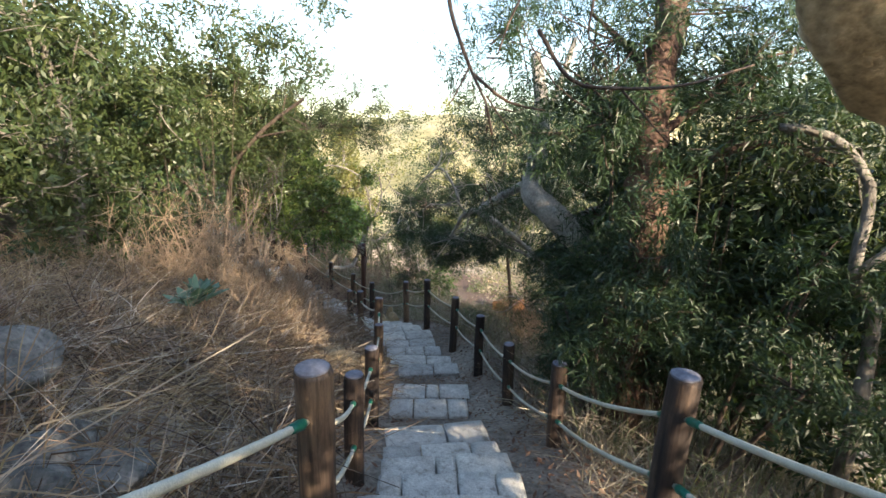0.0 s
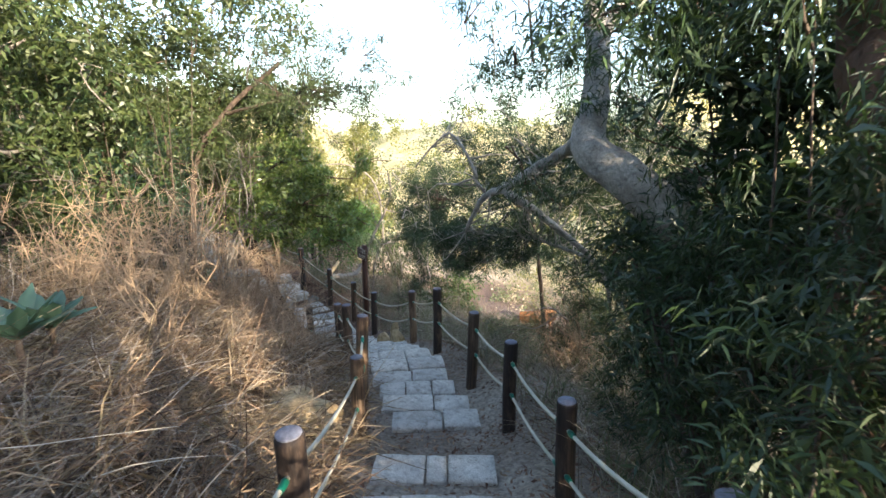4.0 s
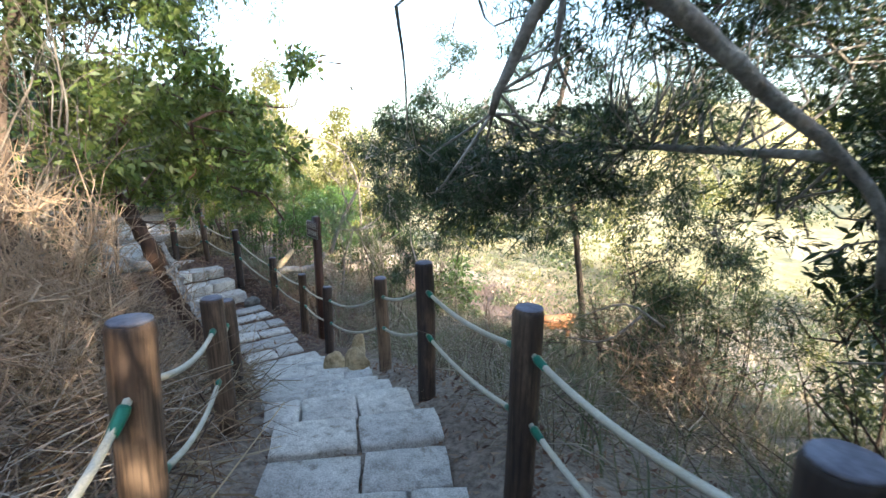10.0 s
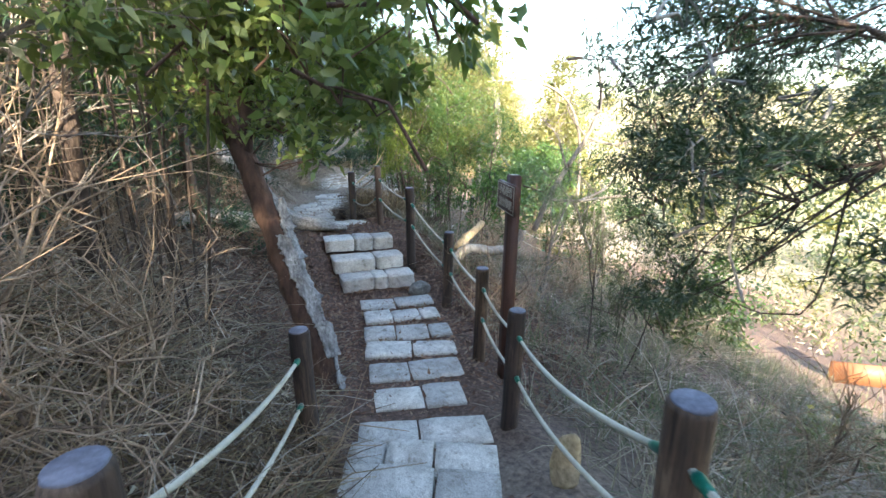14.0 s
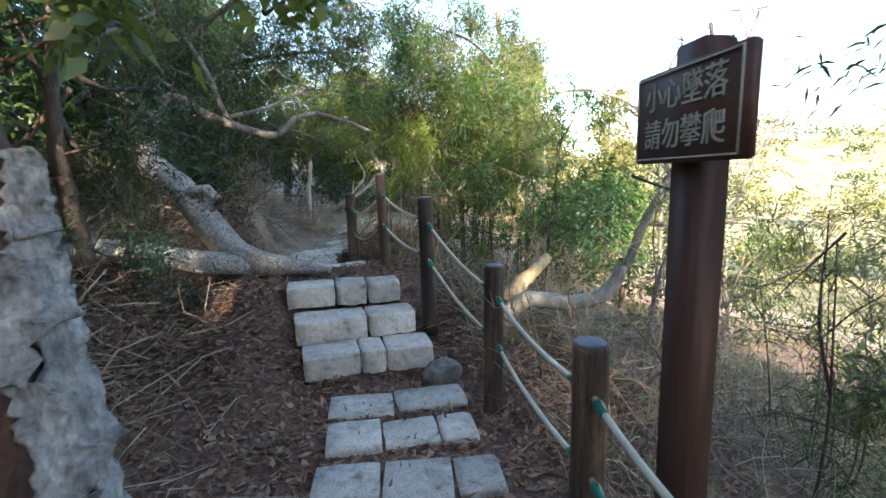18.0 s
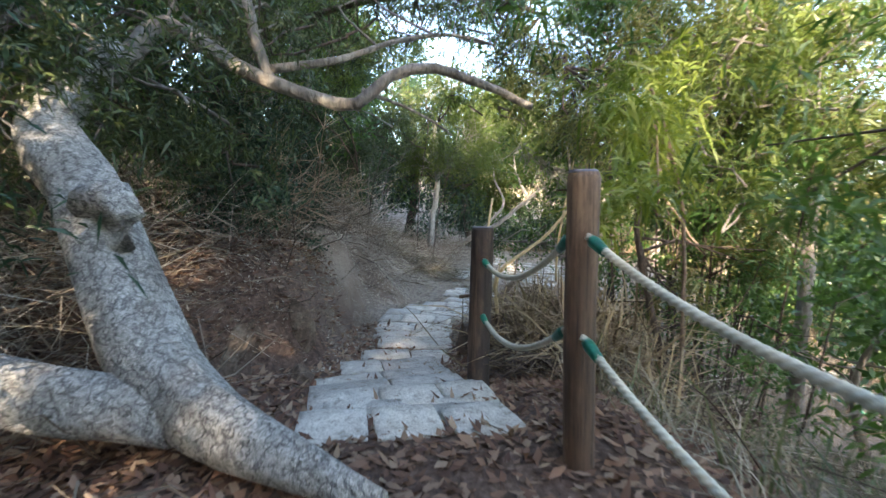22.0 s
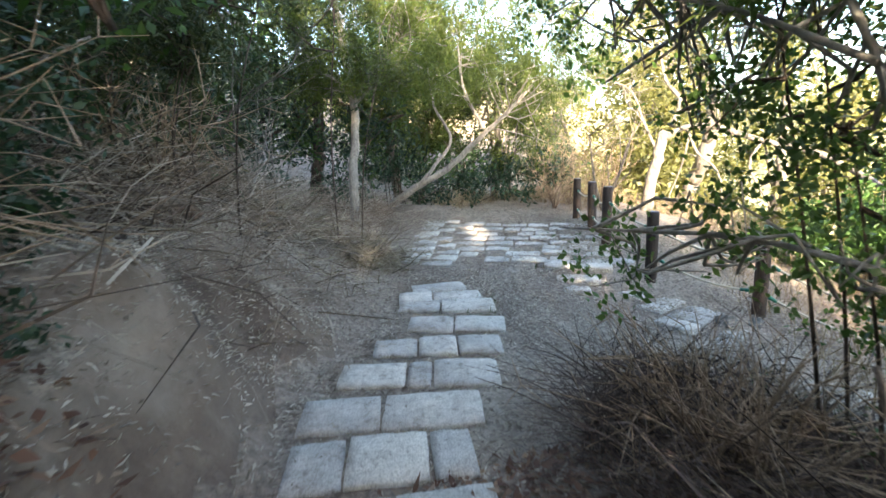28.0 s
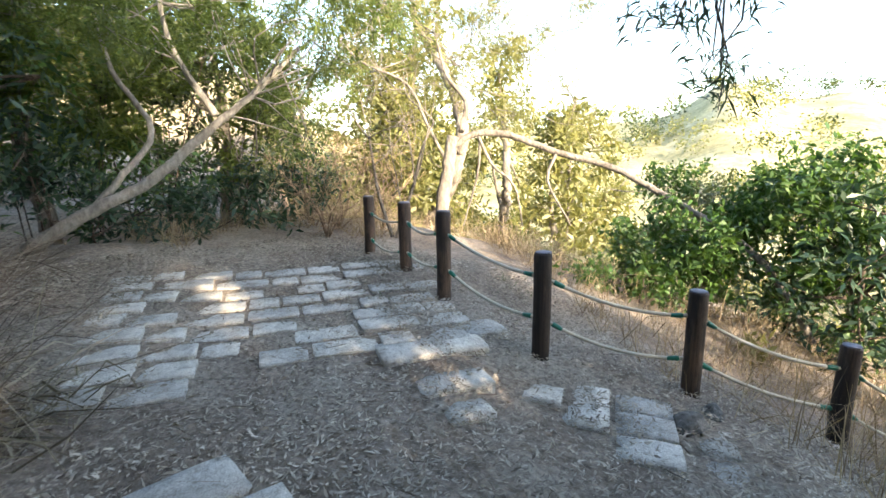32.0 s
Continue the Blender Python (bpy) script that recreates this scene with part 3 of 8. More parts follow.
def land(x, y):
    """The height of the ground at arrays of places."""
    x, y = np.asarray(x, float), np.asarray(y, float)
    out = np.empty(len(x))
    for a in range(0, len(x), 4000):
        xs, ys = x[a : a + 4000], y[a : a + 4000]
        z, s, left, right, dist = base_land(xs, ys)
        w = np.exp(-((xs[:, None] - FEET[:, 0]) ** 2 + (ys[:, None] - FEET[:, 1]) ** 2) / (2 * 0.8**2))
        z = z + (w * FEET_R).sum(1) / (w.sum(1) + 0.35)
        floor = -8.6 + 0.4 * np.sin(xs * 0.05) * np.cos(ys * 0.06)
        z = floor + np.logaddexp(0, (z - floor) * 1.6) / 1.6
        far = np.hypot(xs + 5, ys - 18)
        bear = np.degrees(np.arctan2(ys - 18, xs + 5))
        hill = 26 * np.exp(-(((bear - 97) / 30) ** 2)) + 21 * np.exp(-(((bear - 45) / 24) ** 2)) + 14
        hill = hill * (1 + 0.22 * np.sin(bear * 0.21) + 0.12 * np.sin(bear * 0.57 + 1))
        z = z + 0.64 * hill * smooth((far - 62) / 150)
        bed = WAY_D[((xs[:, None] - WAY_D[:, 0]) ** 2 + (ys[:, None] - WAY_D[:, 1]) ** 2).argmin(1), 2]
        z = z + (bed - z) * smooth((1.05 - dist) / 0.45) * (s < 28.5)
        z = z - np.interp(s, [0, 13, 16, 20.5, 27.6], [0.06, 0.06, 0.02, 0.015, 0.0]) * smooth((0.75 - dist) / 0.3)
        near = np.clip(1 - dist / 3.0, 0, 1)
        z = z + (0.03 * np.sin(xs * 5.1 + ys * 2.3) * np.sin(ys * 4.3 - xs * 1.7) + 0.05 * np.sin(xs * 1.9) * np.sin(ys * 2.2)) * (1 - 0.75 * near)
        face = np.exp(-(((left - 1.05) / 0.4) ** 2)) * smooth((s - 20.6) / 0.8) * smooth((26.6 - s) / 0.8)
        z = z + face * (0.09 * np.sin(xs * 3.7 + 1.2 * np.sin(ys * 5.3)) + 0.05 * np.sin(xs * 9.1 + ys * 7.7))
        # the soil lies just below the laid stones
        for rx, ry, rz, bearing, width, _ in STEP_ROWS + TALL_ROWS:
            c, sn = math.cos(radians(bearing)), math.sin(radians(bearing))
            u = np.abs((xs - rx) * c + (ys - ry) * sn)
            v = np.abs((ys - ry) * c - (xs - rx) * sn)
            over = smooth((width / 2 + 0.22 - u) / 0.16) * smooth((0.40 - v) / 0.16)
            sunk = rz - (0.016 if rx < -7.9 else 0.022)
            z = np.where((z > sunk) | (rx < -7.9), z + (sunk - z) * over, z)
        out[a : a + 4000] = z
    return out


FEET_R = np.zeros(len(FEET))
FEET_R = FEET[:, 2] - base_land(FEET[:, 0], FEET[:, 1])[0]


def ground_z(x, y):
    return float(land([x], [y])[0])


def axis_lines(lo, hi, step, reach):
    inner = np.arange(lo, hi, step)
    out, d = [], step
    while d < reach:
        d *= 1.19
        out.append(d)
    out = np.array(out)
    return np.r_[lo - out[::-1], inner, inner[-1] + out]


def build_ground():
    xs, ys = axis_lines(-20, 9.5, 0.14, 1900), axis_lines(7, 26, 0.14, 1900)
    gx, gy = np.meshgrid(xs, ys, indexing="ij")
    z = land(gx.ravel(), gy.ravel())
    v = np.stack([gx.ravel(), gy.ravel(), z], 1)
    i, j = np.meshgrid(np.arange(len(xs) - 1), np.arange(len(ys) - 1), indexing="ij")
    m = len(ys)
    f = np.stack([i * m + j, (i + 1) * m + j, (i + 1) * m + j + 1, i * m + j + 1], -1).reshape(-1, 4)
    mat, n, l, bsdf = nodes_of("leafy_soil")
    big = noise_node(n, l, 0.9, 6, 0.65)
    fine = noise_node(n, l, 22, 8, 0.7)
    soil = ramp_node(n, l, big.outputs["Fac"], [(0.32, (0.18, 0.138, 0.107)), (0.5, (0.30, 0.245, 0.198)), (0.68, (0.42, 0.37, 0.31))])
    speck = ramp_node(n, l, fine.outputs["Fac"], [(0.35, (0.45, 0.42, 0.4)), (0.55, (1.0, 1.0, 1.0)), (0.72, (1.45, 1.4, 1.3))])
    col = mix_node(n, l, 1.0, soil.outputs["Color"], speck.outputs["Color"], "MULTIPLY")
    co = n.new("ShaderNodeTexCoord")
    dist = n.new("ShaderNodeVectorMath")
    dist.operation = "DISTANCE"
    dist.inputs[1].default_value = (-5, 18, 0)
    l.new(co.outputs["Object"], dist.inputs[0])
    far = n.new("ShaderNodeMapRange")
    far.inputs[1].default_value, far.inputs[2].default_value = 20.0, 42.0
    l.new(dist.outputs["Value"], far.inputs[0])
    meadow = noise_node(n, l, 0.09, 8, 0.7)
    field = ramp_node(n, l, meadow.outputs["Fac"], [(0.33, (0.22, 0.21, 0.10)), (0.48, (0.40, 0.35, 0.19)), (0.66, (0.54, 0.475, 0.31))])
    geo = n.new("ShaderNodeNewGeometry")
    axis = n.new("ShaderNodeSeparateXYZ")
    l.new(geo.outputs["True Normal"], axis.inputs[0])
    steep = n.new("ShaderNodeMapRange")
    steep.inputs[1].default_value, steep.inputs[2].default_value = 0.86, 0.70
    l.new(axis.outputs["Z"], steep.inputs[0])
    clay = ramp_node(n, l, big.outputs["Fac"], [(0.35, (0.10, 0.068, 0.05)), (0.5, (0.19, 0.14, 0.105)), (0.65, (0.31, 0.26, 0.21))])
    place = n.new("ShaderNodeSeparateXYZ")
    l.new(co.outputs["Object"], place.inputs[0])
    fall = n.new("ShaderNodeMapRange")
    fall.inputs[1].default_value, fall.inputs[2].default_value = -11.5, -9.5
    l.new(place.outputs["X"], fall.inputs[0])
    leafy = ramp_node(n, l, fine.outputs["Fac"], [(0.36, (0.045, 0.026, 0.02)), (0.5, (0.11, 0.066, 0.048)), (0.66, (0.20, 0.135, 0.10))])
    shed = n.new("ShaderNodeMapRange")
    shed.inputs[1].default_value, shed.inputs[2].default_value = 0.0, -2.5
    l.new(place.outputs["X"], shed.inputs[0])
    amount = n.new("ShaderNodeMath")
    amount.operation = "MULTIPLY"
    l.new(fall.outputs[0], amount.inputs[0])
    l.new(shed.outputs[0], amount.inputs[1])
    bare = mix_node(n, l, steep.outputs[0], col, clay.outputs["Color"])
    near_col = mix_node(n, l, amount.outputs[0], bare, leafy.outputs["Color"])
    clumps = noise_node(n, l, 0.55, 9, 0.78)
    mottle = ramp_node(n, l, clumps.outputs["Fac"], [(0.36, (0.55, 0.58, 0.48)), (0.5, (0.9, 0.9, 0.85)), (0.62, (1.2, 1.18, 1.1))])
    field_col = mix_node(n, l, 1.0, field.outputs["Color"], mottle.outputs["Color"], "MULTIPLY")
    l.new(mix_node(n, l, far.outputs[0], near_col, field_col), bsdf.inputs["Base Color"])
    bsdf.inputs["Roughness"].default_value = 0.95
    bump_node(n, l, bsdf, fine.outputs["Fac"], 0.9, 0.03)
    ob = put("ground", raw_mesh("ground", v, f, mat, True))
    tagged(ob, "brown leafy soil hillside falling to a dry yellow plain", "ground", kind="structure")


build_ground()

# ---------------------------------------------------------------- stone steps and paving
def stone_mesh(seed):
    """A hewn block, one unit each way, with an uneven top and chipped edges; its top is at z 0."""
    rng = np.random.default_rng(seed)
    nx, ny = 6, 4
    gx, gy = np.linspace(-0.5, 0.5, nx), np.linspace(-0.5, 0.5, ny)
    v, rim = [], []
    for j in range(ny):
        for i in range(nx):
            edge = i in (0, nx - 1) or j in (0, ny - 1)
            corner = i in (0, nx - 1) and j in (0, ny - 1)
            inset = (0.994 - abs(rng.normal(0, 0.012)) - (0.012 if corner else 0)) if edge else 1.0
            drop = -abs(rng.normal(0.008, 0.02)) - (0.02 if corner else 0) if edge else rng.normal(0, 0.02)
            v.append((gx[i] * inset + (0 if edge else rng.normal(0, 0.02)), gy[j] * inset, drop))
    rim = [i for i in range(nx)] + [nx * j + nx - 1 for j in range(1, ny)] + [nx * (ny - 1) + i for i in range(nx - 2, -1, -1)] + [nx * j for j in range(ny - 2, 0, -1)]
    f = [(nx * j + i, nx * j + i + 1, nx * (j + 1) + i + 1, nx * (j + 1) + i) for j in range(ny - 1) for i in range(nx - 1)]
    last = rim
    for z, grow in ((-0.12, 1.006), (-0.55, 1.012), (-1.0, 0.99)):
        k0 = len(v)
        for r in rim:
            j = rng.normal(0, 0.007, 2)
            v.append((v[r][0] * grow + j[0], v[r][1] * grow + j[1] * 1.6, z + rng.normal(0, 0.02)))
        ring = list(range(k0, k0 + len(rim)))
        m = len(rim)
        f += [(last[k], ring[k], ring[(k + 1) % m], last[(k + 1) % m]) for k in range(m)]
        last = ring
    return raw_mesh("stone", v, f, M_STONE)


STONES = [stone_mesh(40 + k) for k in range(8)]
paving = thing("stone_steps", (0, 0, 0), "pale hewn granite blocks laid as steps down a leafy bank", "steps", kind="structure")
rs = random.Random(5)


def lay(x, y, z, bearing, long, deep, high, sink=0.0):
    ob = put("stone", STONES[rs.randrange(8)], paving)
    flip = 180 if rs.random() < 0.5 else 0
    ob.matrix_basis = pose(x, y, z - sink, rs.uniform(-1.3, 1.3), rs.uniform(-1.3, 1.3), bearing + flip + rs.uniform(-2.0, 2.0)) @ Matrix.Diagonal((long, deep, high, 1))


def lay_row(x, y, z, bearing, width, count, deep=0.34, high=0.22):
    cut = sorted(rs.uniform(-0.10, 0.10) + (k + 1) / count for k in range(count - 1))
    ends = [0.0] + cut + [1.0]
    c, s = math.cos(radians(bearing)), math.sin(radians(bearing))
    for a, b in zip(ends, ends[1:]):
        m = ((a + b) / 2 - 0.5) * width
        lay(x + c * m, y + s * m, z + rs.uniform(-0.008, 0.008), bearing, (b - a) * width - 0.014, deep + rs.uniform(-0.03, 0.015), high)


for k in range(4):
    sx, sy, sz = (np.interp(4.1 + 0.4 * k, WAY_S, WAY_D[:, i]) for i in range(3))
    lay_row(sx, sy, sz + 0.02, 38, 0.98, 2 + k % 2)
for k, row in enumerate(STEP_ROWS):
    near = [r[3] for r in STEP_ROWS[max(0, k - 1) : k + 2] if math.hypot(r[0] - row[0], r[1] - row[1]) < 0.9]
    lay_row(*row[:2], row[2] + 0.015, sum(near) / len(near), row[4] * 0.5 + 0.5, *row[5:])
# the three tall blocks of the short climb
lay_row(-5.77, 18.75, -1.87, 82, 1.08, 3, 0.37, 0.19)
lay_row(-6.13, 18.73, -1.68, 82, 1.06, 2, 0.36, 0.19)
lay_row(-6.50, 18.72, -1.47, 81, 1.06, 3, 0.37, 0.19)
# worn slabs sunk in the soil past the climb
for x, y, b, w, d in ((-7.59, 18.45, 92, 0.32, 0.30), (-7.60, 18.77, 96, 0.31, 0.30), (-7.60, 19.10, 101, 0.33, 0.30), (-7.81, 18.54, 93, 0.40, 0.25), (-7.82, 18.98, 98, 0.45, 0.25), (-7.96, 18.46, 96, 0.20, 0.20), (-7.96, 18.70, 97, 0.25, 0.20), (-7.97, 18.96, 103, 0.27, 0.20), (-8.15, 18.52, 94, 0.30, 0.20), (-8.16, 18.86, 98, 0.36, 0.20)):
    lay(x, y, ground_z(x, y) + 0.03, b, w - 0.02, d, 0.16)
# the clearing's paving, rows of small flags with gaps
e1, e2, o = np.array((0.53, 0.85)), np.array((0.85, -0.53)), np.array((-17.45, 21.2))
for k in range(9):
    far = 0.12 + 0.265 * k
    u = rs.uniform(0, 0.1) + (0.0 if k < 7 else 0.05)
    limit = 2.75 if k < 8 else 1.0
    while u < limit:
        w = rs.choice((0.28, 0.36, 0.44, 0.5))
        edge = k == 0 or 1.65 < u < 2.2
        if rs.random() < (0.97 if edge else 0.84) and not (k > 5 and 0.95 < u < 1.25):
            q = o + e1 * (u + w / 2) + e2 * far
            lay(q[0], q[1], ground_z(q[0], q[1]) + 0.014, 58, w - 0.028, 0.235, 0.12)
        u += w
for u, far, w in ((2.35, 2.2, 0.42), (2.72, 2.15, 0.5), (3.05, 1.9, 0.4)):
    q = o + e1 * u + e2 * far
    lay(q[0], q[1], ground_z(q[0], q[1]) + 0.035, 58, w, 0.3, 0.22)
for x, y, up, b, w, d in ((-13.85, 21.95, 0.014, 62, 0.50, 0.24), (-13.62, 21.78, 0.012, 62, 0.30, 0.20), (-12.88, 22.79, 0.030, -72, 0.25, 0.36), (-12.80, 22.54, 0.030, -72, 0.25, 0.36), (-12.71, 22.28, 0.030, -72, 0.25, 0.36), (-13.22, 22.65, 0.012, -72, 0.30, 0.30), (-13.13, 22.39, 0.012, -72, 0.30, 0.30), (-13.45, 22.39, 0.012, -72, 0.24, 0.30), (-12.43, 22.74, 0.000, -72, 0.31, 0.21), (-12.33, 22.43, 0.000, -72, 0.31, 0.21), (-12.16, 22.84, -0.100, -72, 0.32, 0.27), (-12.06, 22.53, -0.100, -72, 0.32, 0.27), (-11.89, 22.93, -0.200, -72, 0.32, 0.27), (-11.78, 22.62, -0.200, -72, 0.32, 0.27), (-11.61, 23.02, -0.300, -72, 0.32, 0.27), (-11.51, 22.71, -0.300, -72, 0.32, 0.27), (-11.33, 23.11, -0.400, -72, 0.32, 0.27), (-11.23, 22.80, -0.400, -72, 0.32, 0.27)):
    lay(x, y, -2.34 + up if up < 0 else ground_z(x, y) + up + 0.008, b, w, d, 0.3)


# ---------------------------------------------------------------- posts and ropes
def post_mesh(seed, mat, height=1.25, r=0.068):
    """A turned timber post with checks down its sides; its top is at z 0."""
    rng = np.random.default_rng(seed)
    zs = np.r_[np.linspace(-height, -0.05, 12), -0.018, 0.0]
    rad = np.r_[np.full(12, r), r, r * 0.9]
    line = np.stack([0.004 * np.sin(zs * 5 + seed), 0.004 * np.cos(zs * 4 + seed), zs], 1)
    ang_dent = 1 - 0.03 * (rng.random(18) > 0.8)
    v, f = tube(line, rad, 18, 0.008, rng)
    v[: 14 * 18].reshape(14, 18, 3)[:, :, :2] *= ang_dent[None, :, None]
    me = raw_mesh("post", v, f, mat, True)
    return me


def cap_mesh(seed, r=0.060):
    rng = np.random.default_rng(seed)
    line = np.array([(0, 0, -0.004), (0, 0, 0.004), (0, 0, 0.007)])
    v, f = tube(line, [r, r, r * 0.93], 18, 0.01, rng)
    return raw_mesh("cap", v, f, M_CAP, False)


POSTS = [post_mesh(k, M_POST) for k in range(5)]
WORN = [post_mesh(20 + k, M_WORN) for k in range(3)]
CAPS = [cap_mesh(60 + k) for k in range(3)]


def rope_between(a, b, sag, parent, r=0.014, fine=False):
    a, b = np.array(a), np.array(b)
    n = 320 if fine else 44
    u = np.linspace(0, 1, n)[:, None]
    line = a + (b - a) * u
    line[:, 2] -= sag * 4 * (u * (1 - u))[:, 0]
    v, f = tube(line, r * (1.12 if fine else 1.0), 15 if fine else 6, twist=75.0 if fine else 0, lobes=3 if fine else 0, depth=0.45)
    rope = put("rope", raw_mesh("rope", v, f, M_ROPE, True), parent)
    for end, way in ((0, line[6 if fine else 2] - line[0]), (-1, line[-7 if fine else -3] - line[-1])):
        way = way / np.linalg.norm(way)
        p = line[end]
        s = np.array([p + way * d for d in (0.03, 0.045, 0.09, 0.115)])
        v, f = tube(s, [r * 1.35, r * 1.5, r * 1.3, r * 1.12], 8)
        put("tape_wrap", raw_mesh("tape_wrap", v, f, M_TEAL, True), rope, "dark green tape wrapped round the rope end")


def fence(tops, label, worn=(), sags=None, fine=(), lean=2.0, seed=1, slim={}):
    rng = random.Random(seed)
    root = thing("rope_fence", (0, 0, 0), label, "fence", "rope fences along the path")
    for k, (x, y, z) in enumerate(tops):
        p = put("post", WORN[k % 3] if k in worn else POSTS[k % 5], root, "brown timber post, paint worn off its upper half" if k in worn else "")
        p.matrix_basis = pose(x, y, z, rng.uniform(-lean, lean), rng.uniform(-lean, lean), rng.uniform(0, 360))
        p.matrix_basis = p.matrix_basis @ Matrix.Diagonal((slim.get(k, 1.0), slim.get(k, 1.0), 1.0, 1.0))
        put("cap", CAPS[k % 3], p)
        if k:
            a, b = np.array(tops[k - 1]), np.array((x, y, z))
            dirn = (b - a) / np.linalg.norm(b - a)
            off = np.array((-dirn[1], dirn[0], 0)) * 0.0
            for drop in (0.20, 0.53):
                sag = 0.05 + 0.03 * rng.random() if not sags else sags.get(k, 0.05)
                lift = np.array((0, 0, drop))
                rope_between(a + dirn * 0.06 - lift + off, b - dirn * 0.06 - lift + off, sag, root, fine=k in fine)
    return root


RIGHT_TOPS = [(7.45, 10.0, 2.95), (6.28, 11.58, 2.05), (5.23, 13.02, 1.18), (4.22, 14.13, 0.65), (3.18, 15.25, 0.39), (2.20, 16.07, 0.23), (0.99, 16.85, 0.11), (-0.21, 17.63, -0.37), (-2.11, 18.50, -1.00), (-3.37, 19.01, -1.12), (-4.75, 19.39, -1.09), (-5.94, 19.36, -0.67), (-7.12, 19.30, -0.46), (-8.42, 19.25, -0.70)]
fence(RIGHT_TOPS, "dark timber posts joined by two pale sagging ropes beside the steps", worn=(5, 7, 9, 12), sags={8: 0.1, 13: 0.13}, fine=(11, 12, 13), seed=3, slim={12: 0.8})
LEFT_TOPS = [(6.2, 8.3, 3.4), (5.26, 10.44, 2.22), (4.40, 11.47, 1.46), (3.59, 12.48, 1.03), (2.06, 14.24, 0.28), (1.56, 14.79, 0.42), (0.25, 15.68, 0.01), (-0.58, 16.20, -0.30), (-2.44, 16.98, -0.97)]
fence(LEFT_TOPS, "worn brown timber posts with two pale ropes below the dry bank", worn=(1, 4, 5, 6, 7), seed=8)
CLEAR_TOPS = [(-16.50, 23.74, -1.15), (-15.55, 23.36, -1.14), (-14.79, 23.06, -1.15), (-13.68, 22.84, -1.36), (-12.71, 23.36, -1.61), (-11.78, 24.12, -2.04), (-10.95, 24.95, -2.55), (-10.1, 25.8, -3.05)]
fence(CLEAR_TOPS, "dark brown round posts with thin pale ropes round the paved clearing", seed=12, lean=1.2)


# ---------------------------------------------------------------- signs
def box_bm(sx, sy, sz, bevel=0.006):
    bm = bmesh.new()
    bmesh.ops.create_cube(bm, size=1.0)
    bmesh.ops.scale(bm, vec=(sx, sy, sz), verts=bm.verts)
    bmesh.ops.bevel(bm, geom=bm.edges[:], offset=bevel, segments=2, affect="EDGES")
    return bm


def letters(text, size, parent, m, mat):
    cu = bpy.data.curves.new("lettering", "FONT")
    cu.body, cu.size, cu.align_x, cu.align_y, cu.extrude = text, size, "CENTER", "CENTER", 0.002
    tmp = bpy.data.objects.new("lettering", cu)
    scene.collection.objects.link(tmp)
    bpy.context.view_layer.update()
    me = bpy.data.meshes.new_from_object(tmp.evaluated_get(bpy.context.evaluated_depsgraph_get()))
    bpy.data.objects.remove(tmp)
    me.materials.clear()
    me.materials.append(mat)
    ob = put("lettering", me, parent, "pale painted characters")
    ob.matrix_basis = m
    return ob


def warning_sign():
    x, y, z = (-3.01, 19.08, -0.13)
    g = ground_z(x, y)
    root = thing("warning_sign", (x, y, g), "red-brown timber post carrying a dark warning board", "sign")
    post = part("post", box_bm(0.135, 0.10, z - g + 0.3, 0.008), M_SIGN, root)
    post.matrix_basis = pose(0, 0, (z - g) / 2 - 0.15, 0, 0, -18)
    # the board hangs on the side that faces the path
    turn = pose(0.012, -0.075, z - g - 0.2, 0, 0, -18)
    board = part("board", box_bm(0.50, 0.035, 0.27, 0.006), M_BOARD, root, "dark brown board with carved pale characters")
    board.matrix_basis = turn
    for dx, dz, sx, sz in ((0, 0.122, 0.47, 0.005), (0, -0.122, 0.47, 0.005), (0.233, 0, 0.005, 0.249), (-0.233, 0, 0.005, 0.249)):
        line = part("border", box_bm(sx, 0.006, sz, 0.001), M_LETTER, board)
        line.matrix_basis = pose(dx, -0.019, dz)
    letters("小心墜落", 0.094, board, pose(0, -0.0195, 0.056, 90, 0, 0), M_LETTER)
    letters("請勿攀爬", 0.094, board, pose(0, -0.0195, -0.056, 90, 0, 0), M_LETTER)


warning_sign()


def low_board():
    x, y, z = -3.11, 28.96, -5.08
    g = ground_z(x, y)
    z = max(z, g + 0.5)
    root = thing("notice_board", (x, y, g), "low orange-brown wooden notice board in the brush below the steps", "sign")
    for dx in (-0.6, 0.6):
        p = part("leg", box_bm(0.12, 0.10, z - g + 0.35, 0.01), M_ORANGE, root)
        p.matrix_basis = pose(dx, 0, (z - g) / 2 - 0.15, 0, 0, 0)
    b = part("board", box_bm(1.62, 0.06, 0.5, 0.012), M_ORANGE, root)
    b.matrix_basis = pose(0, -0.09, z - g, 0, 0, 0)
    root.matrix_basis = pose(x, y, g, 0, 0, 48)


low_board()


# ---------------------------------------------------------------- rocks
def rock(name, at, size, mat, label, seed, turn=(0, 0, 0), category="rock", group=""):
    rng = np.random.default_rng(seed)
    bm = bmesh.new()
    bmesh.ops.create_icosphere(bm, subdivisions=4, radius=1.0)
    cuts = rng.standard_normal((11, 3))
    cuts /= np.linalg.norm(cuts, axis=1)[:, None]
    for v in bm.verts:
        p = v.co.copy()
        for c in cuts:
            d = p.dot(Vector(c)) - 0.72
            if d > 0:
                p -= Vector(c) * d * 0.85
        p *= 1 + 0.07 * noise.noise(p * 2.3 + Vector((seed, 0, 0))) + 0.03 * noise.noise(p * 7 + Vector((0, seed, 0)))
        v.co = Vector((p.x * size[0], p.y * size[1], p.z * size[2]))
    ob = part(name, bm, mat, None)
    ob.matrix_basis = pose(*at, *turn)
    return tagged(ob, label, category, group)


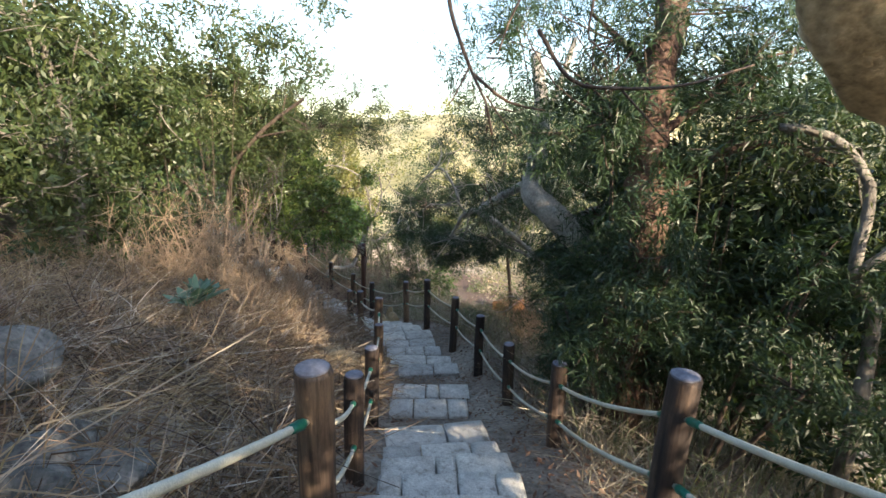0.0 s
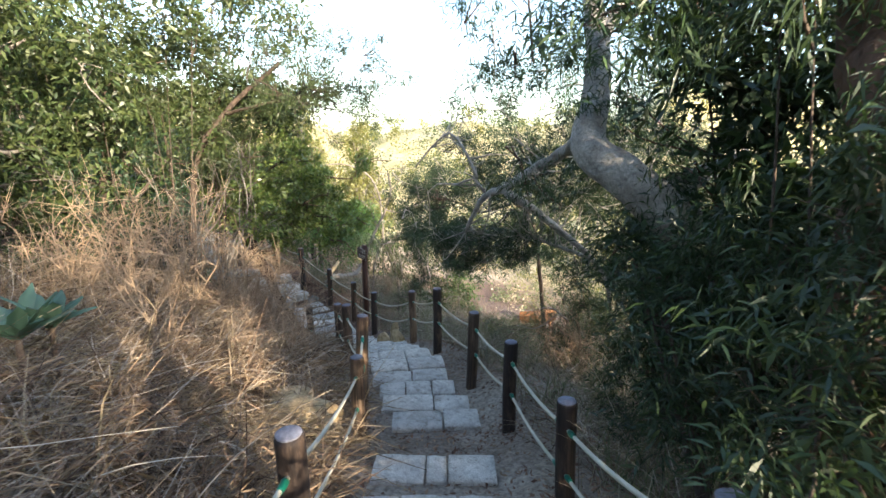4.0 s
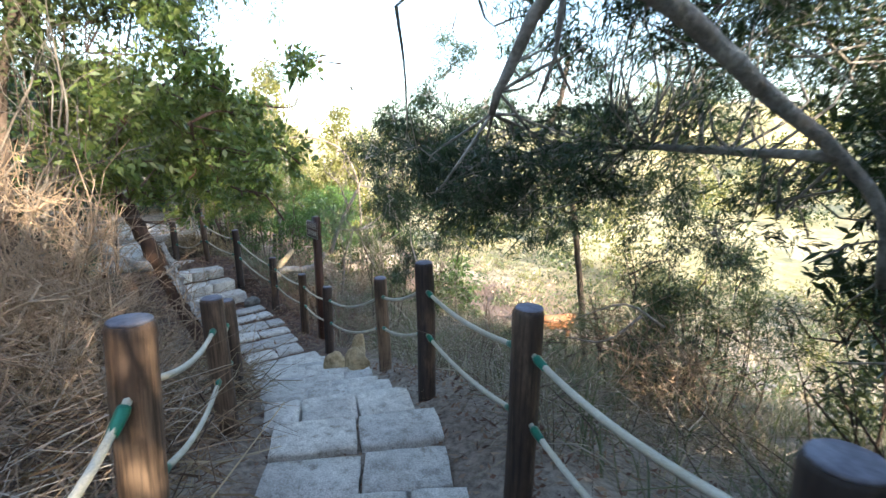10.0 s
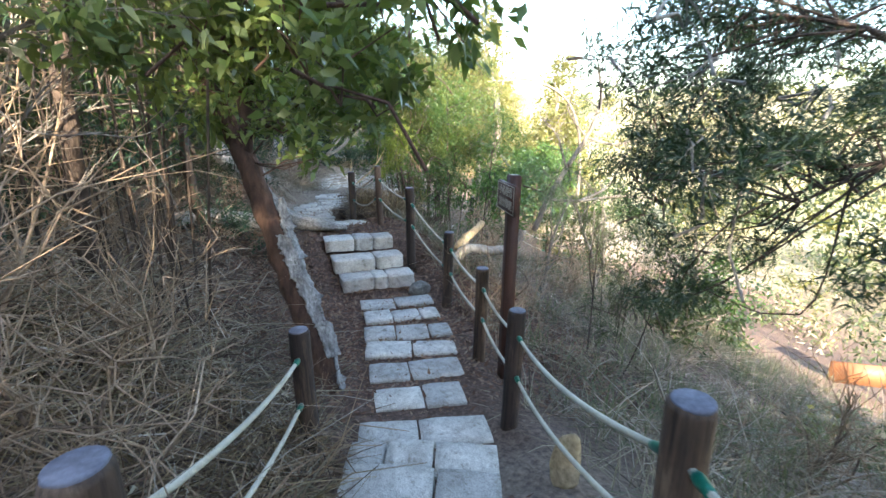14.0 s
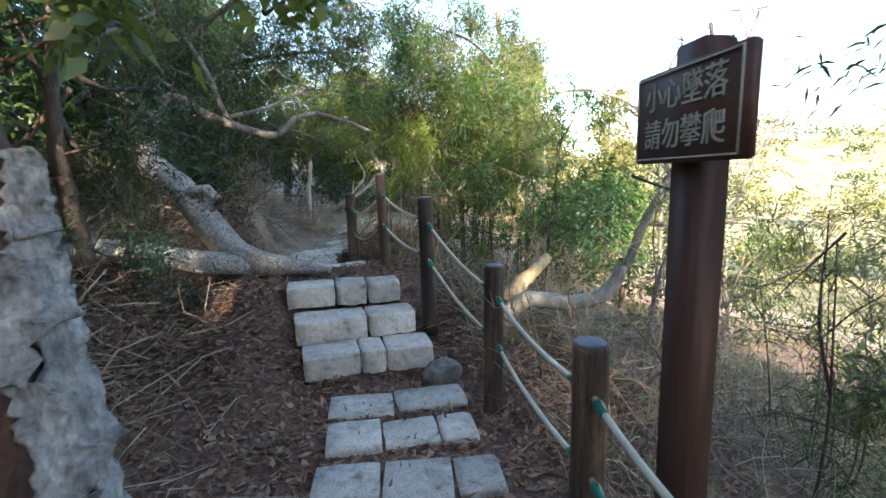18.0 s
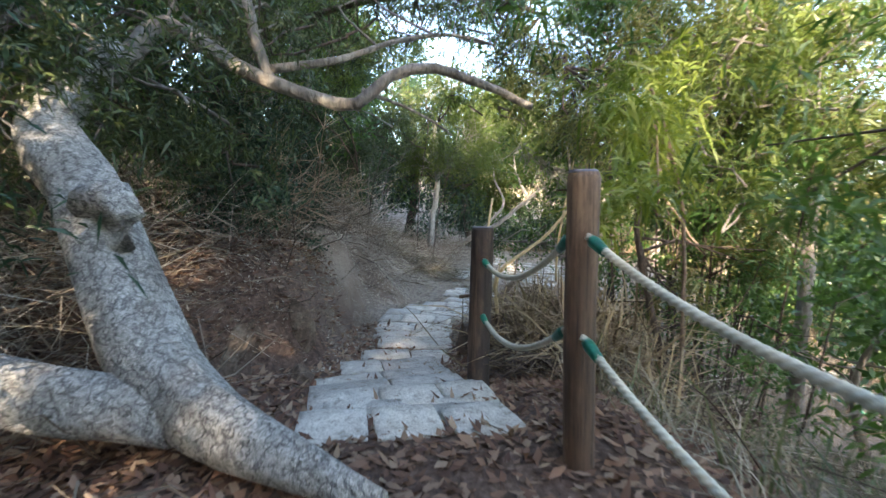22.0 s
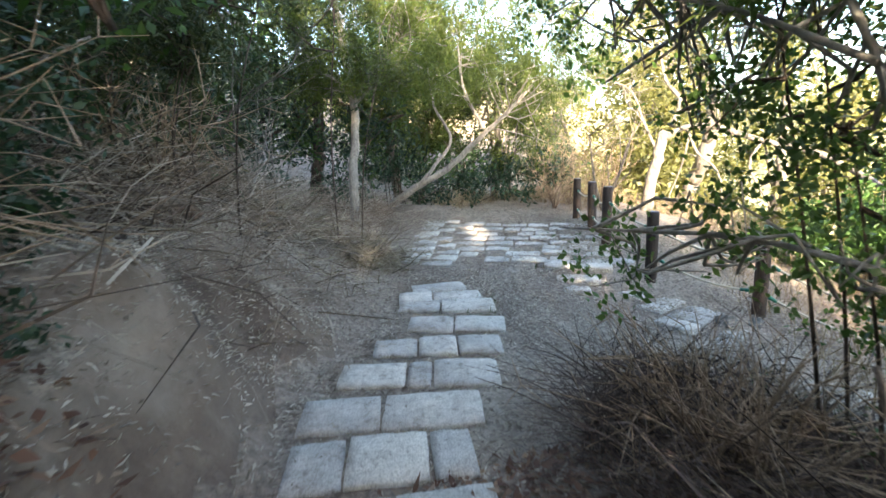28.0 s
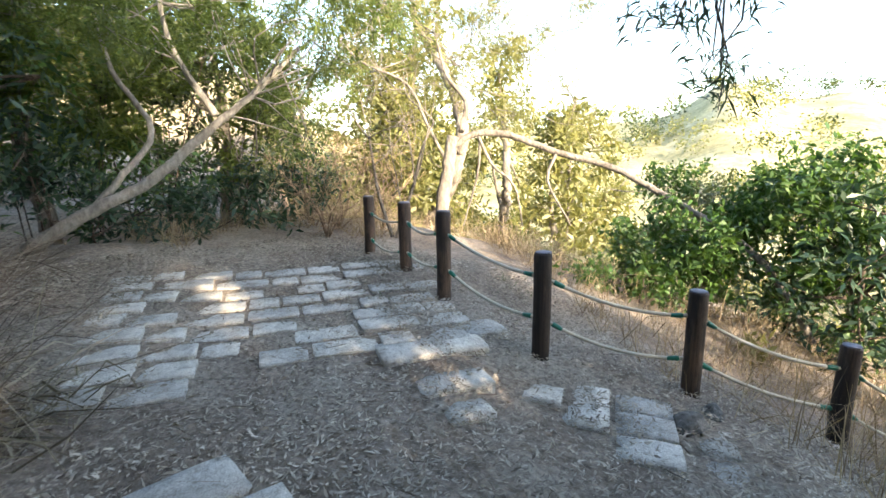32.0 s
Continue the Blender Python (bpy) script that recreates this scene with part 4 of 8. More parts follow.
tip, foot = np.array((6.25, 11.72, 3.68)), np.array((8.74, 12.87, 2.82))
mid = (tip + foot) / 2
way = tip - foot
span = float(np.linalg.norm(way))
rk = rock("leaning_boulder", (0, 0, 0), (0.36, 0.42, span / 2 + 0.15), M_YROCK, "ochre boulder leaning out over the top of the steps", 3)
rk.matrix_basis = Matrix.Translation(mid) @ Vector(way).to_track_quat("Z", "Y").to_matrix().to_4x4()
for k, (px, size) in enumerate((((3.05, 9.98, 1.69), (0.34, 0.36, 0.19)), ((4.09, 10.11, 1.41), (0.26, 0.2, 0.15)), ((3.96, 9.94, 1.53), (0.2, 0.2, 0.15)), ((3.73, 10.12, 1.44), (0.16, 0.14, 0.12)), ((4.15, 9.83, 1.56), (0.15, 0.2, 0.12)))):
    rock("boulder", px, size, M_ROCK, "grey weathered boulder among dry grass", 10 + k, (0, 0, 40 * k), group="boulders at the top of the steps")
rock("slab_rock", (*(1.71, 13.81, 0.01)[:2], ground_z(*(1.71, 13.81, 0.01)[:2]) + 0.1), (0.5, 0.3, 0.26), M_YROCK, "flat ochre rock half buried in dry grass", 21, (8, 4, 60))
rock("slab_rock", (*(1.37, 13.90, -0.16)[:2], ground_z(*(1.37, 13.90, -0.16)[:2]) + 0.08), (0.42, 0.3, 0.24), M_YROCK, "flat ochre rock half buried in dry grass", 22, (0, 6, 20))
for k, (px, size) in enumerate((((-0.52, 17.54, -1.18), (0.16, 0.13, 0.3)), ((-0.90, 17.57, -1.29), (0.14, 0.12, 0.22)), ((-1.27, 18.28, -1.80), (0.1, 0.1, 0.22)))):
    rock("edge_stone", (px[0], px[1], ground_z(px[0], px[1]) + 0.1), size, M_YROCK, "upright orange-brown stone at the edge of the steps", 30 + k, (0, 5, 30 * k), group="stones edging the steps")
for k, (px, size) in enumerate((((-5.36, 19.25, -1.77), (0.10, 0.17, 0.15)), ((-12.59, 22.79, -2.50), (0.14, 0.1, 0.07)), ((-12.51, 23.09, -2.40), (0.1, 0.08, 0.06)))):
    rock("stone_lump", (px[0], px[1], ground_z(px[0], px[1]) + size[2] * 0.3), size, M_ROCK, "rough grey stone beside the path", 40 + k, (0, 0, 50 * k), group="loose stones")


def clay_bank(s0, s1, seed):
    """A bare eroded face between the path's edge and the top of the bank: gullies, ledges and lumps, closed at the back."""
    nu, nh = int((s1 - s0) / 0.025), 30
    su = np.linspace(s0, s1, nu)
    mid = np.stack([np.interp(su, WAY_S, WAY_D[:, k]) for k in range(3)], 1)
    side = np.stack([-np.interp(su, WAY_S, WAY_T[:, 1]), np.interp(su, WAY_S, WAY_T[:, 0])], 1)
    side = -side if (side[0] @ (np.array((-10.5, 17.5)) - mid[0, :2])) < 0 else side
    side = side / np.linalg.norm(side, axis=1)[:, None]
    crest = mid[:, :2] + side * 1.22
    top = land(crest[:, 0], crest[:, 1])
    rows = []
    for j in range(nh):
        h = j / (nh - 1)
        for i in range(nu):
            p = Vector((su[i] * 2.2, h * 2.0, seed * 3.1))
            gully = noise.noise(Vector((su[i] * 4.5, h * 0.8, seed))) * 0.085
            ledge = noise.noise(Vector((su[i] * 1.1, h * 6.0, seed + 9))) * 0.05
            lump = noise.noise(p * 4.1) * 0.06 + noise.noise(p * 10.0) * 0.04 + noise.noise(p * 21.0) * 0.02
            fade = min(1.0, 6 * i / nu, 6 * (nu - 1 - i) / nu)
            out = 0.80 + 0.34 * h**1.5 + (gully + ledge + lump) + 0.16 * (1 - fade) + 0.17
            z = mid[i, 2] - 0.06 + (top[i] - mid[i, 2] + 0.04) * h
            rows.append((*(mid[i, :2] + side[i] * out), z))
    for i in range(nu):
        rows.append((*(mid[i, :2] + side[i] * 1.75), top[i] - 0.25))
    f = [(nu * j + i, nu * j + i + 1, nu * (j + 1) + i + 1, nu * (j + 1) + i) for j in range(nh) for i in range(nu - 1)]
    tagged(put("clay_bank", raw_mesh("clay_bank", rows, f, M_CLAY, True)), "eroded bare clay face at the foot of the bank", "bank", "eroded clay faces")


clay_bank(21.9, 23.1, 1)
clay_bank(23.0, 24.6, 2)
for k, (px, size) in enumerate((((-9.54, 17.99, -1.52), (0.11, 0.14, 0.34)), ((-8.92, 18.10, -1.75), (0.12, 0.1, 0.12)), ((-9.89, 17.33, -1.54), (0.09, 0.09, 0.08)), ((-13.07, 17.76, -1.10), (0.5, 0.22, 0.26)))):
    rock("clay_lump", (px[0], px[1], ground_z(px[0], px[1]) - size[2] * 0.15), size, M_CLAY, "lump of bare clay fallen from the bank", 60 + k, (0, 0, 10 + 25 * k), "rock", "clay lumps")


# ---------------------------------------------------------------- trees beside the path
def G(p, up=0.0):
    """A place put down on the ground."""
    return (p[0], p[1], ground_z(p[0], p[1]) + up)


def band(p00, p10, p01, p11, nx, ny, r, seed, wild=0.35):
    """Middles of leaf clumps spread over a slanting four-cornered field."""
    rng = np.random.default_rng(900 + seed)
    c = [np.array(q) for q in (p00, p10, p01, p11)]
    out = []
    for i in range(nx):
        for j in range(ny):
            u, v = (i + rng.uniform(0.1, 0.9)) / nx, (j + rng.uniform(0.1, 0.9)) / ny
            q = (c[0] * (1 - u) + c[1] * u) * (1 - v) + (c[2] * (1 - u) + c[3] * u) * v + rng.standard_normal(3) * wild * r
            out.append((*q, r * rng.uniform(0.7, 1.25)))
    return out


# red-barked tree and dark acacia thicket beyond the fence
p = (5.58, 14.07, 1.95)
tree("acacia_tree", G(p), [
    ([G(p, -0.2), p, (5.47, 14.23, 2.70), (5.39, 14.51, 3.40), (5.32, 15.01, 4.35), (5.16, 15.82, 6.11)], 0.2, 0.13),
    ([(5.52, 14.18, 2.43), (5.76, 14.39, 2.64), (6.01, 14.52, 2.92), (6.42, 14.56, 3.03), (6.85, 14.66, 2.86)], 0.06, 0.025),
    ([(5.39, 14.51, 3.40), (5.04, 14.82, 3.89), (4.47, 15.10, 4.39)], 0.06, 0.02),
    ([(5.44, 14.30, 2.98), (5.86, 14.71, 3.48), (6.07, 14.97, 3.88)], 0.045, 0.02)],
    [(*(5.68, 15.24, 3.59), 0.7), (*(6.29, 15.14, 3.21), 0.6), (*(4.61, 15.43, 3.60), 0.7), (*(4.90, 15.37, 4.41), 0.8), (*(5.92, 15.53, 4.42), 0.8), (*(6.58, 15.41, 3.90), 0.8), (*(4.80, 15.82, 2.88), 0.6), (*(5.22, 16.00, 5.80), 1.0), (*(3.77, 16.25, 5.58), 1.0), (*(6.42, 16.33, 5.99), 1.1), (*(3.49, 15.94, 3.57), 0.7), (*(2.71, 16.05, 3.14), 0.6), (*(3.83, 16.08, 2.54), 0.6), (*(2.95, 16.06, 1.90), 0.5), (*(1.95, 16.35, 4.07), 0.6), (*(2.92, 16.50, 4.95), 0.8), (*(4.64, 15.71, 2.09), 0.5)],
    "acacia", L_ACACIA, M_REDBARK, 3600, "acacia with a thick red-brown trunk and dark narrow leaves", seed=2)
p = (7.29, 14.19, 1.77)
tree("acacia_tree", G(p), [
    ([G(p, -0.2), (7.26, 13.97, 1.09), (7.24, 14.15, 1.77), (7.05, 13.99, 2.08), (7.04, 14.18, 2.74), (6.74, 14.08, 3.10), (6.42, 14.00, 3.15)], 0.07, 0.03),
    ([(7.05, 13.99, 2.08), (7.28, 14.12, 2.40), (7.54, 14.44, 2.89)], 0.04, 0.015)],
    [(*(6.81, 14.49, 3.06), 0.55), (*(6.34, 14.62, 2.90), 0.55), (*(7.25, 14.49, 2.86), 0.6), (*(7.47, 14.37, 1.94), 0.5)],
    "acacia", L_OLIVE, M_BARK, 2400, "thin crooked acacia with grey limbs beyond the fence", seed=5)
for k, (cl, seed) in enumerate((
    ([(*(4.64, 14.67, 1.21), 0.5), (*(5.22, 14.31, 1.26), 0.55), (*(5.53, 14.86, 1.64), 0.55), (*(4.72, 15.46, 1.67), 0.6), (*(4.93, 14.34, 0.72), 0.45), (*(5.39, 13.95, 0.88), 0.45), (*(4.10, 15.71, 1.38), 0.55), (*(5.60, 13.62, 2.04), 0.42), (*(5.48, 13.32, 1.71), 0.4), (*(5.84, 13.29, 1.67), 0.4), (*(5.46, 13.18, 1.30), 0.36), (*(5.56, 13.81, 2.34), 0.36), (*(5.87, 13.54, 2.02), 0.4)], 11),
    ([(*(5.86, 14.22, 1.21), 0.55), (*(6.12, 14.50, 1.62), 0.55), (*(5.89, 14.85, 2.05), 0.6), (*(6.24, 14.17, 1.05), 0.5), (*(5.79, 13.93, 0.80), 0.45)], 12),
    ([(*(5.20, 14.36, 1.74), 0.5), (*(5.95, 13.93, 1.50), 0.5), (*(6.51, 13.82, 1.49), 0.5), (*(6.85, 13.98, 2.09), 0.5), (*(6.85, 13.26, 1.37), 0.45)], 13),
    ([(*(4.49, 16.35, 0.77), 0.55), (*(4.29, 15.81, 0.41), 0.5), (*(4.69, 15.73, 0.40), 0.5), (*(3.96, 17.01, 0.86), 0.5), (*(4.74, 16.83, 1.24), 0.55), (*(4.51, 15.48, 0.06), 0.4)], 14))):
    c0 = np.mean([c[:3] for c in cl], 0)
    b = G(c0)
    top = [c[:3] for c in cl]
    tree("acacia_bush", b, [([G(c0, -0.2), ((b[0] + t[0]) / 2, (b[1] + t[1]) / 2, (b[2] + t[2]) / 2 - 0.1), t], 0.03, 0.01) for t in top], cl, "acacia", L_ACACIA, M_DARKBARK, 5600, "dense dark green acacia bush with narrow drooping leaves", "bush", seed, "acacia thicket by the fence", 4)
# grey acacia leaning over the steps
p = (5.35, 16.05, 0.3)
tree("acacia_tree", G(p), [
    ([G(p, -0.3), (5.15, 15.75, 0.95), (4.62, 15.46, 1.60), (4.31, 15.44, 1.86), (4.05, 15.48, 2.05), (3.67, 15.66, 2.29), (3.52, 16.15, 2.85), (3.30, 16.60, 3.50), (2.95, 17.0, 4.3)], (0.2, 0.195, 0.19, 0.185, 0.18, 0.155, 0.125, 0.11, 0.08), 0.1),
    ([(3.40, 16.45, 3.25), (3.45, 16.9, 3.8), (3.4, 17.5, 4.6)], 0.075, 0.04),
    ([(3.67, 15.66, 2.28), (3.35, 16.2, 2.32), (3.05, 16.64, 2.22), (2.55, 16.8, 1.98), (2.28, 16.6, 1.76)], 0.085, 0.06),
    ([(4.27, 15.49, 1.88), (4.38, 16.0, 1.98), (4.53, 16.41, 2.07), (4.78, 16.91, 2.2)], 0.085, 0.05),
    ([(2.62, 16.76, 2.00), (2.28, 16.54, 1.73), (1.99, 16.58, 1.63), (1.69, 16.65, 1.21), (1.62, 16.70, 1.10)], 0.065, 0.02),
    ([(2.28, 16.54, 1.73), (2.61, 16.82, 1.45), (2.92, 17.08, 1.14), (3.22, 17.21, 0.86), (3.40, 17.27, 0.58), (3.46, 17.36, 0.23)], 0.06, 0.022),
    ([(1.99, 16.58, 1.67), (1.85, 16.53, 1.85), (1.62, 16.48, 1.76), (1.34, 16.42, 1.76), (1.24, 16.33, 1.65)], 0.022, 0.008),
    ([(1.88, 16.55, 1.85), (1.77, 16.53, 2.09), (1.46, 16.52, 2.42), (1.14, 16.37, 2.12), (1.06, 16.28, 1.97)], 0.024, 0.01),
    ([(2.10, 16.53, 1.65), (2.01, 16.65, 1.36), (1.92, 16.66, 1.14)], 0.02, 0.007),
    ([(4.45, 15.5, 1.8), (4.5, 16.4, 2.0), (4.75, 17.71, 2.34), (5.20, 18.33, 2.76)], 0.07, 0.03),
    ([(3.22, 17.21, 0.86), (1.63, 17.92, 0.92), (1.29, 17.81, 0.67), (1.32, 17.88, 0.39)], 0.03, 0.008)],
    [(*(0.66, 17.13, 0.93), 0.38), (*(1.28, 17.14, 0.80), 0.42), (*(1.75, 17.24, 0.96), 0.4), (*(1.99, 17.23, 1.31), 0.36), (*(1.51, 17.22, 0.47), 0.34), (*(2.56, 17.55, 1.01), 0.42), (*(2.98, 17.61, 0.60), 0.36), (*(2.27, 17.26, 1.70), 0.34),
     (*(2.73, 17.84, 1.86), 0.45), (*(3.28, 18.52, 1.65), 0.5), (*(3.79, 18.90, 1.28), 0.55), (*(3.70, 18.70, 0.62), 0.5), (*(1.62, 16.91, 2.06), 0.34), (*(2.09, 17.12, 2.15), 0.4), (*(2.63, 18.15, 2.44), 0.5), (*(3.40, 19.00, 2.35), 0.6), (*(4.07, 19.33, 1.82), 0.6), (*(2.11, 18.22, 3.21), 0.7), (*(3.28, 19.30, 3.47), 0.9), (*(4.20, 18.83, 0.27), 0.5), (*(1.32, 17.67, 3.07), 0.6)] + band((0.51, 17.39, 0.91), (1.97, 17.91, 1.09), (0.62, 17.33, 0.32), (2.04, 17.81, 0.44), 5, 3, 0.30, 1) + band((2.03, 17.86, 2.38), (4.31, 20.01, 2.54), (2.34, 17.82, 1.28), (4.39, 19.55, 1.29), 6, 3, 0.42, 2) + band((3.25, 18.51, 1.09), (4.40, 19.02, 1.10), (3.22, 18.49, -0.00), (4.51, 18.87, 0.11), 4, 3, 0.40, 3) + band((0.84, 20.34, 2.29), (2.36, 21.28, 2.2), (1.31, 19.94, -0.12), (2.79, 20.84, -0.19), 5, 6, 0.34, 31) + band((-1.72, 18.72, 1.59), (0.7, 21.06, 1.92), (-1.3, 18.48, -0.22), (1.14, 20.45, -0.21), 7, 4, 0.32, 32) + band((1.0, 17.08, 2.92), (4.18, 18.61, 2.63), (1.41, 17.27, 1.49), (4.39, 18.59, 0.96), 8, 4, 0.27, 33),
    "fine", L_ACACIA, M_GREYBARK, 5200, "grey acacia leaning over the steps, narrow dark leaves", seed=21, twigs=4)
# acacia on the slope below the turn
p = (0.45, 22.28, -1.03)
tree("acacia_tree", G(p), [
    ([G(p, -0.3), (0.06, 21.93, 0.22), (-0.29, 21.45, 0.96), (-0.17, 21.86, 1.66), (-0.26, 22.35, 2.43)], 0.06, 0.04),
    ([(-0.34, 21.36, 0.86), (-0.75, 20.65, 0.70), (-1.10, 20.30, 0.93), (-1.60, 19.91, 1.08)], 0.035, 0.01),
    ([(-0.25, 21.42, 0.72), (-0.48, 20.68, 0.33), (-0.81, 20.21, 0.13), (-1.09, 19.93, -0.13)], 0.035, 0.01),
    ([(-0.38, 21.40, 1.11), (-0.72, 20.87, 1.23), (-1.08, 20.66, 1.39)], 0.03, 0.01)],
    [(*(-2.19, 19.70, 0.69), 0.4), (*(-2.13, 19.99, 1.28), 0.42), (*(-1.78, 20.37, 1.59), 0.5), (*(-1.50, 20.08, 0.74), 0.42), (*(-1.97, 19.74, 0.04), 0.4), (*(-1.50, 19.97, -0.41), 0.42), (*(-1.68, 19.91, -0.90), 0.34), (*(-1.17, 20.66, 1.25), 0.5), (*(-0.98, 20.40, 0.35), 0.4), (*(-0.83, 21.18, 1.57), 0.5), (*(-0.40, 20.97, -0.03), 0.42), (*(-0.08, 21.18, -0.51), 0.42), (*(-0.11, 21.62, 0.37), 0.5), (*(0.28, 21.72, -0.21), 0.45), (*(0.02, 22.03, 1.08), 0.5), (*(-1.65, 21.00, 2.48), 0.6), (*(-0.74, 21.94, 2.46), 0.7), (*(-1.23, 20.02, 0.15), 0.3)] + band((-2.82, 20.15, 1.35), (-1.55, 21.66, 1.41), (-2.67, 19.88, -0.29), (-1.15, 21.47, -0.12), 5, 4, 0.34, 6) + band((-2.65, 19.81, -0.49), (-1.93, 20.72, -0.44), (-2.36, 19.79, -1.40), (-1.76, 20.64, -1.11), 2, 2, 0.24, 7),
    "fine", L_ACACIA, M_DARKBARK, 7600, "acacia with grey spreading limbs and narrow leaves on the slope", seed=23, twigs=4)
# broad-leaved tree at the turn, its bark peeling
p = (-3.43, 17.40, -2.10)
tree("broadleaf_tree", G(p), [
    ([G(p, -0.2), (-3.56, 17.33, -1.62), (-3.84, 17.18, -1.02), (-4.12, 17.05, -0.37), (-4.41, 16.88, 0.23), (-4.71, 16.74, 0.56), (-5.27, 16.48, 1.12)], 0.14, 0.07),
    ([(-4.26, 16.98, -0.07), (-4.32, 16.99, 0.48), (-4.42, 16.91, 1.05), (-4.17, 17.25, 1.57), (-3.85, 17.62, 1.95)], 0.065, 0.025),
    ([(-4.48, 16.85, 0.38), (-4.82, 16.55, 0.58), (-5.31, 16.06, 0.53)], 0.03, 0.012),
    ([(-4.25, 17.66, 1.45), (-3.65, 18.00, 1.62), (-3.09, 18.36, 1.52), (-2.78, 18.66, 1.53), (-2.80, 18.76, 1.92), (-2.67, 19.13, 2.22)], 0.02, 0.006)],
    [(*(-4.57, 16.57, 1.33), 0.34), (*(-4.29, 16.93, 0.94), 0.34), (*(-4.02, 17.32, 1.54), 0.36), (*(-3.81, 17.65, 0.86), 0.32), (*(-3.73, 17.77, 1.37), 0.36), (*(-4.64, 16.41, 0.67), 0.28), (*(-3.98, 17.24, 0.32), 0.26), (*(-3.46, 18.16, 1.58), 0.34), (*(-4.22, 17.03, 1.86), 0.4), (*(-3.79, 17.79, 2.10), 0.4), (*(-3.87, 17.44, 0.05), 0.2), (*(-4.05, 17.81, 0.53), 0.34), (*(-4.11, 18.08, 0.34), 0.26), (*(-3.97, 17.52, 0.57), 0.34), (*(-4.39, 16.74, 0.31), 0.24)] + band((-5.07, 16.26, 1.70), (-3.49, 18.35, 1.76), (-4.91, 16.18, 0.51), (-3.52, 18.08, 0.66), 6, 3, 0.30, 4) + band((-2.95, 16.94, 1.96), (-1.66, 17.87, 1.86), (-2.44, 16.64, 0.36), (-1.46, 17.37, 0.34), 3, 4, 0.30, 5),
    "broad", L_BROAD, M_REDBARK, 2800, "leaning broad-leaved tree, glossy leaves, bark peeling off its pale trunk", seed=31, twigs=4)
# plates of pale bark peeling off the side of its lower trunk that faces the path
strip = spline([(-3.43, 17.37, -2.06), (-3.54, 17.33, -1.60), (-3.81, 17.18, -1.01), (-4.03, 17.08, -0.51), (-4.12, 17.05, -0.30)], 0.02)
rngb = np.random.default_rng(77)
peel = thing("bark_plate", tuple(strip[0]), "pale grey bark plates peeling off the leaning trunk", "bark")
for a0, a1, g0, g1 in ((0.0, 0.24, 45, 130), (0.20, 0.37, 15, 75), (0.22, 0.47, 62, 140), (0.36, 0.60, 8, 55), (0.44, 0.70, 45, 120), (0.60, 0.80, 0, 45), (0.66, 0.88, 35, 105), (0.80, 0.97, 45, 95)):
    seg = strip[int(a0 * len(strip)) : max(int(a1 * len(strip)), int(a0 * len(strip)) + 6)]
    m, rows = 9, []
    for i, q in enumerate(seg):
        u = i / (len(seg) - 1)
        lo, hi = g0 + rngb.normal(0, 5), g1 + rngb.normal(0, 6) - 22 * abs(2 * u - 1) ** 3
        for j in range(m):
            a = math.radians(lo + (hi - lo) * j / (m - 1))
            curl = 0.045 * (j / (m - 1)) ** 4 + 0.03 * max(0.0, 1 - 6 * u) ** 2
            lift = 0.137 + curl + 0.006 * math.sin(17 * u + 5 * j) + rngb.normal(0, 0.0025)
            rows.append(q + np.array((math.cos(a), math.sin(a), -0.25 * math.cos(a))) * lift)
    fc = [(m * i + j, m * i + j + 1, m * i + j + m + 1, m * i + j + m) for i in range(len(seg) - 1) for j in range(m - 1)]
    ob = put("plate", raw_mesh("plate", np.array(rows) - strip[0], fc, M_PLATE), peel)
    ob.modifiers.new("thick", "SOLIDIFY").thickness = 0.011
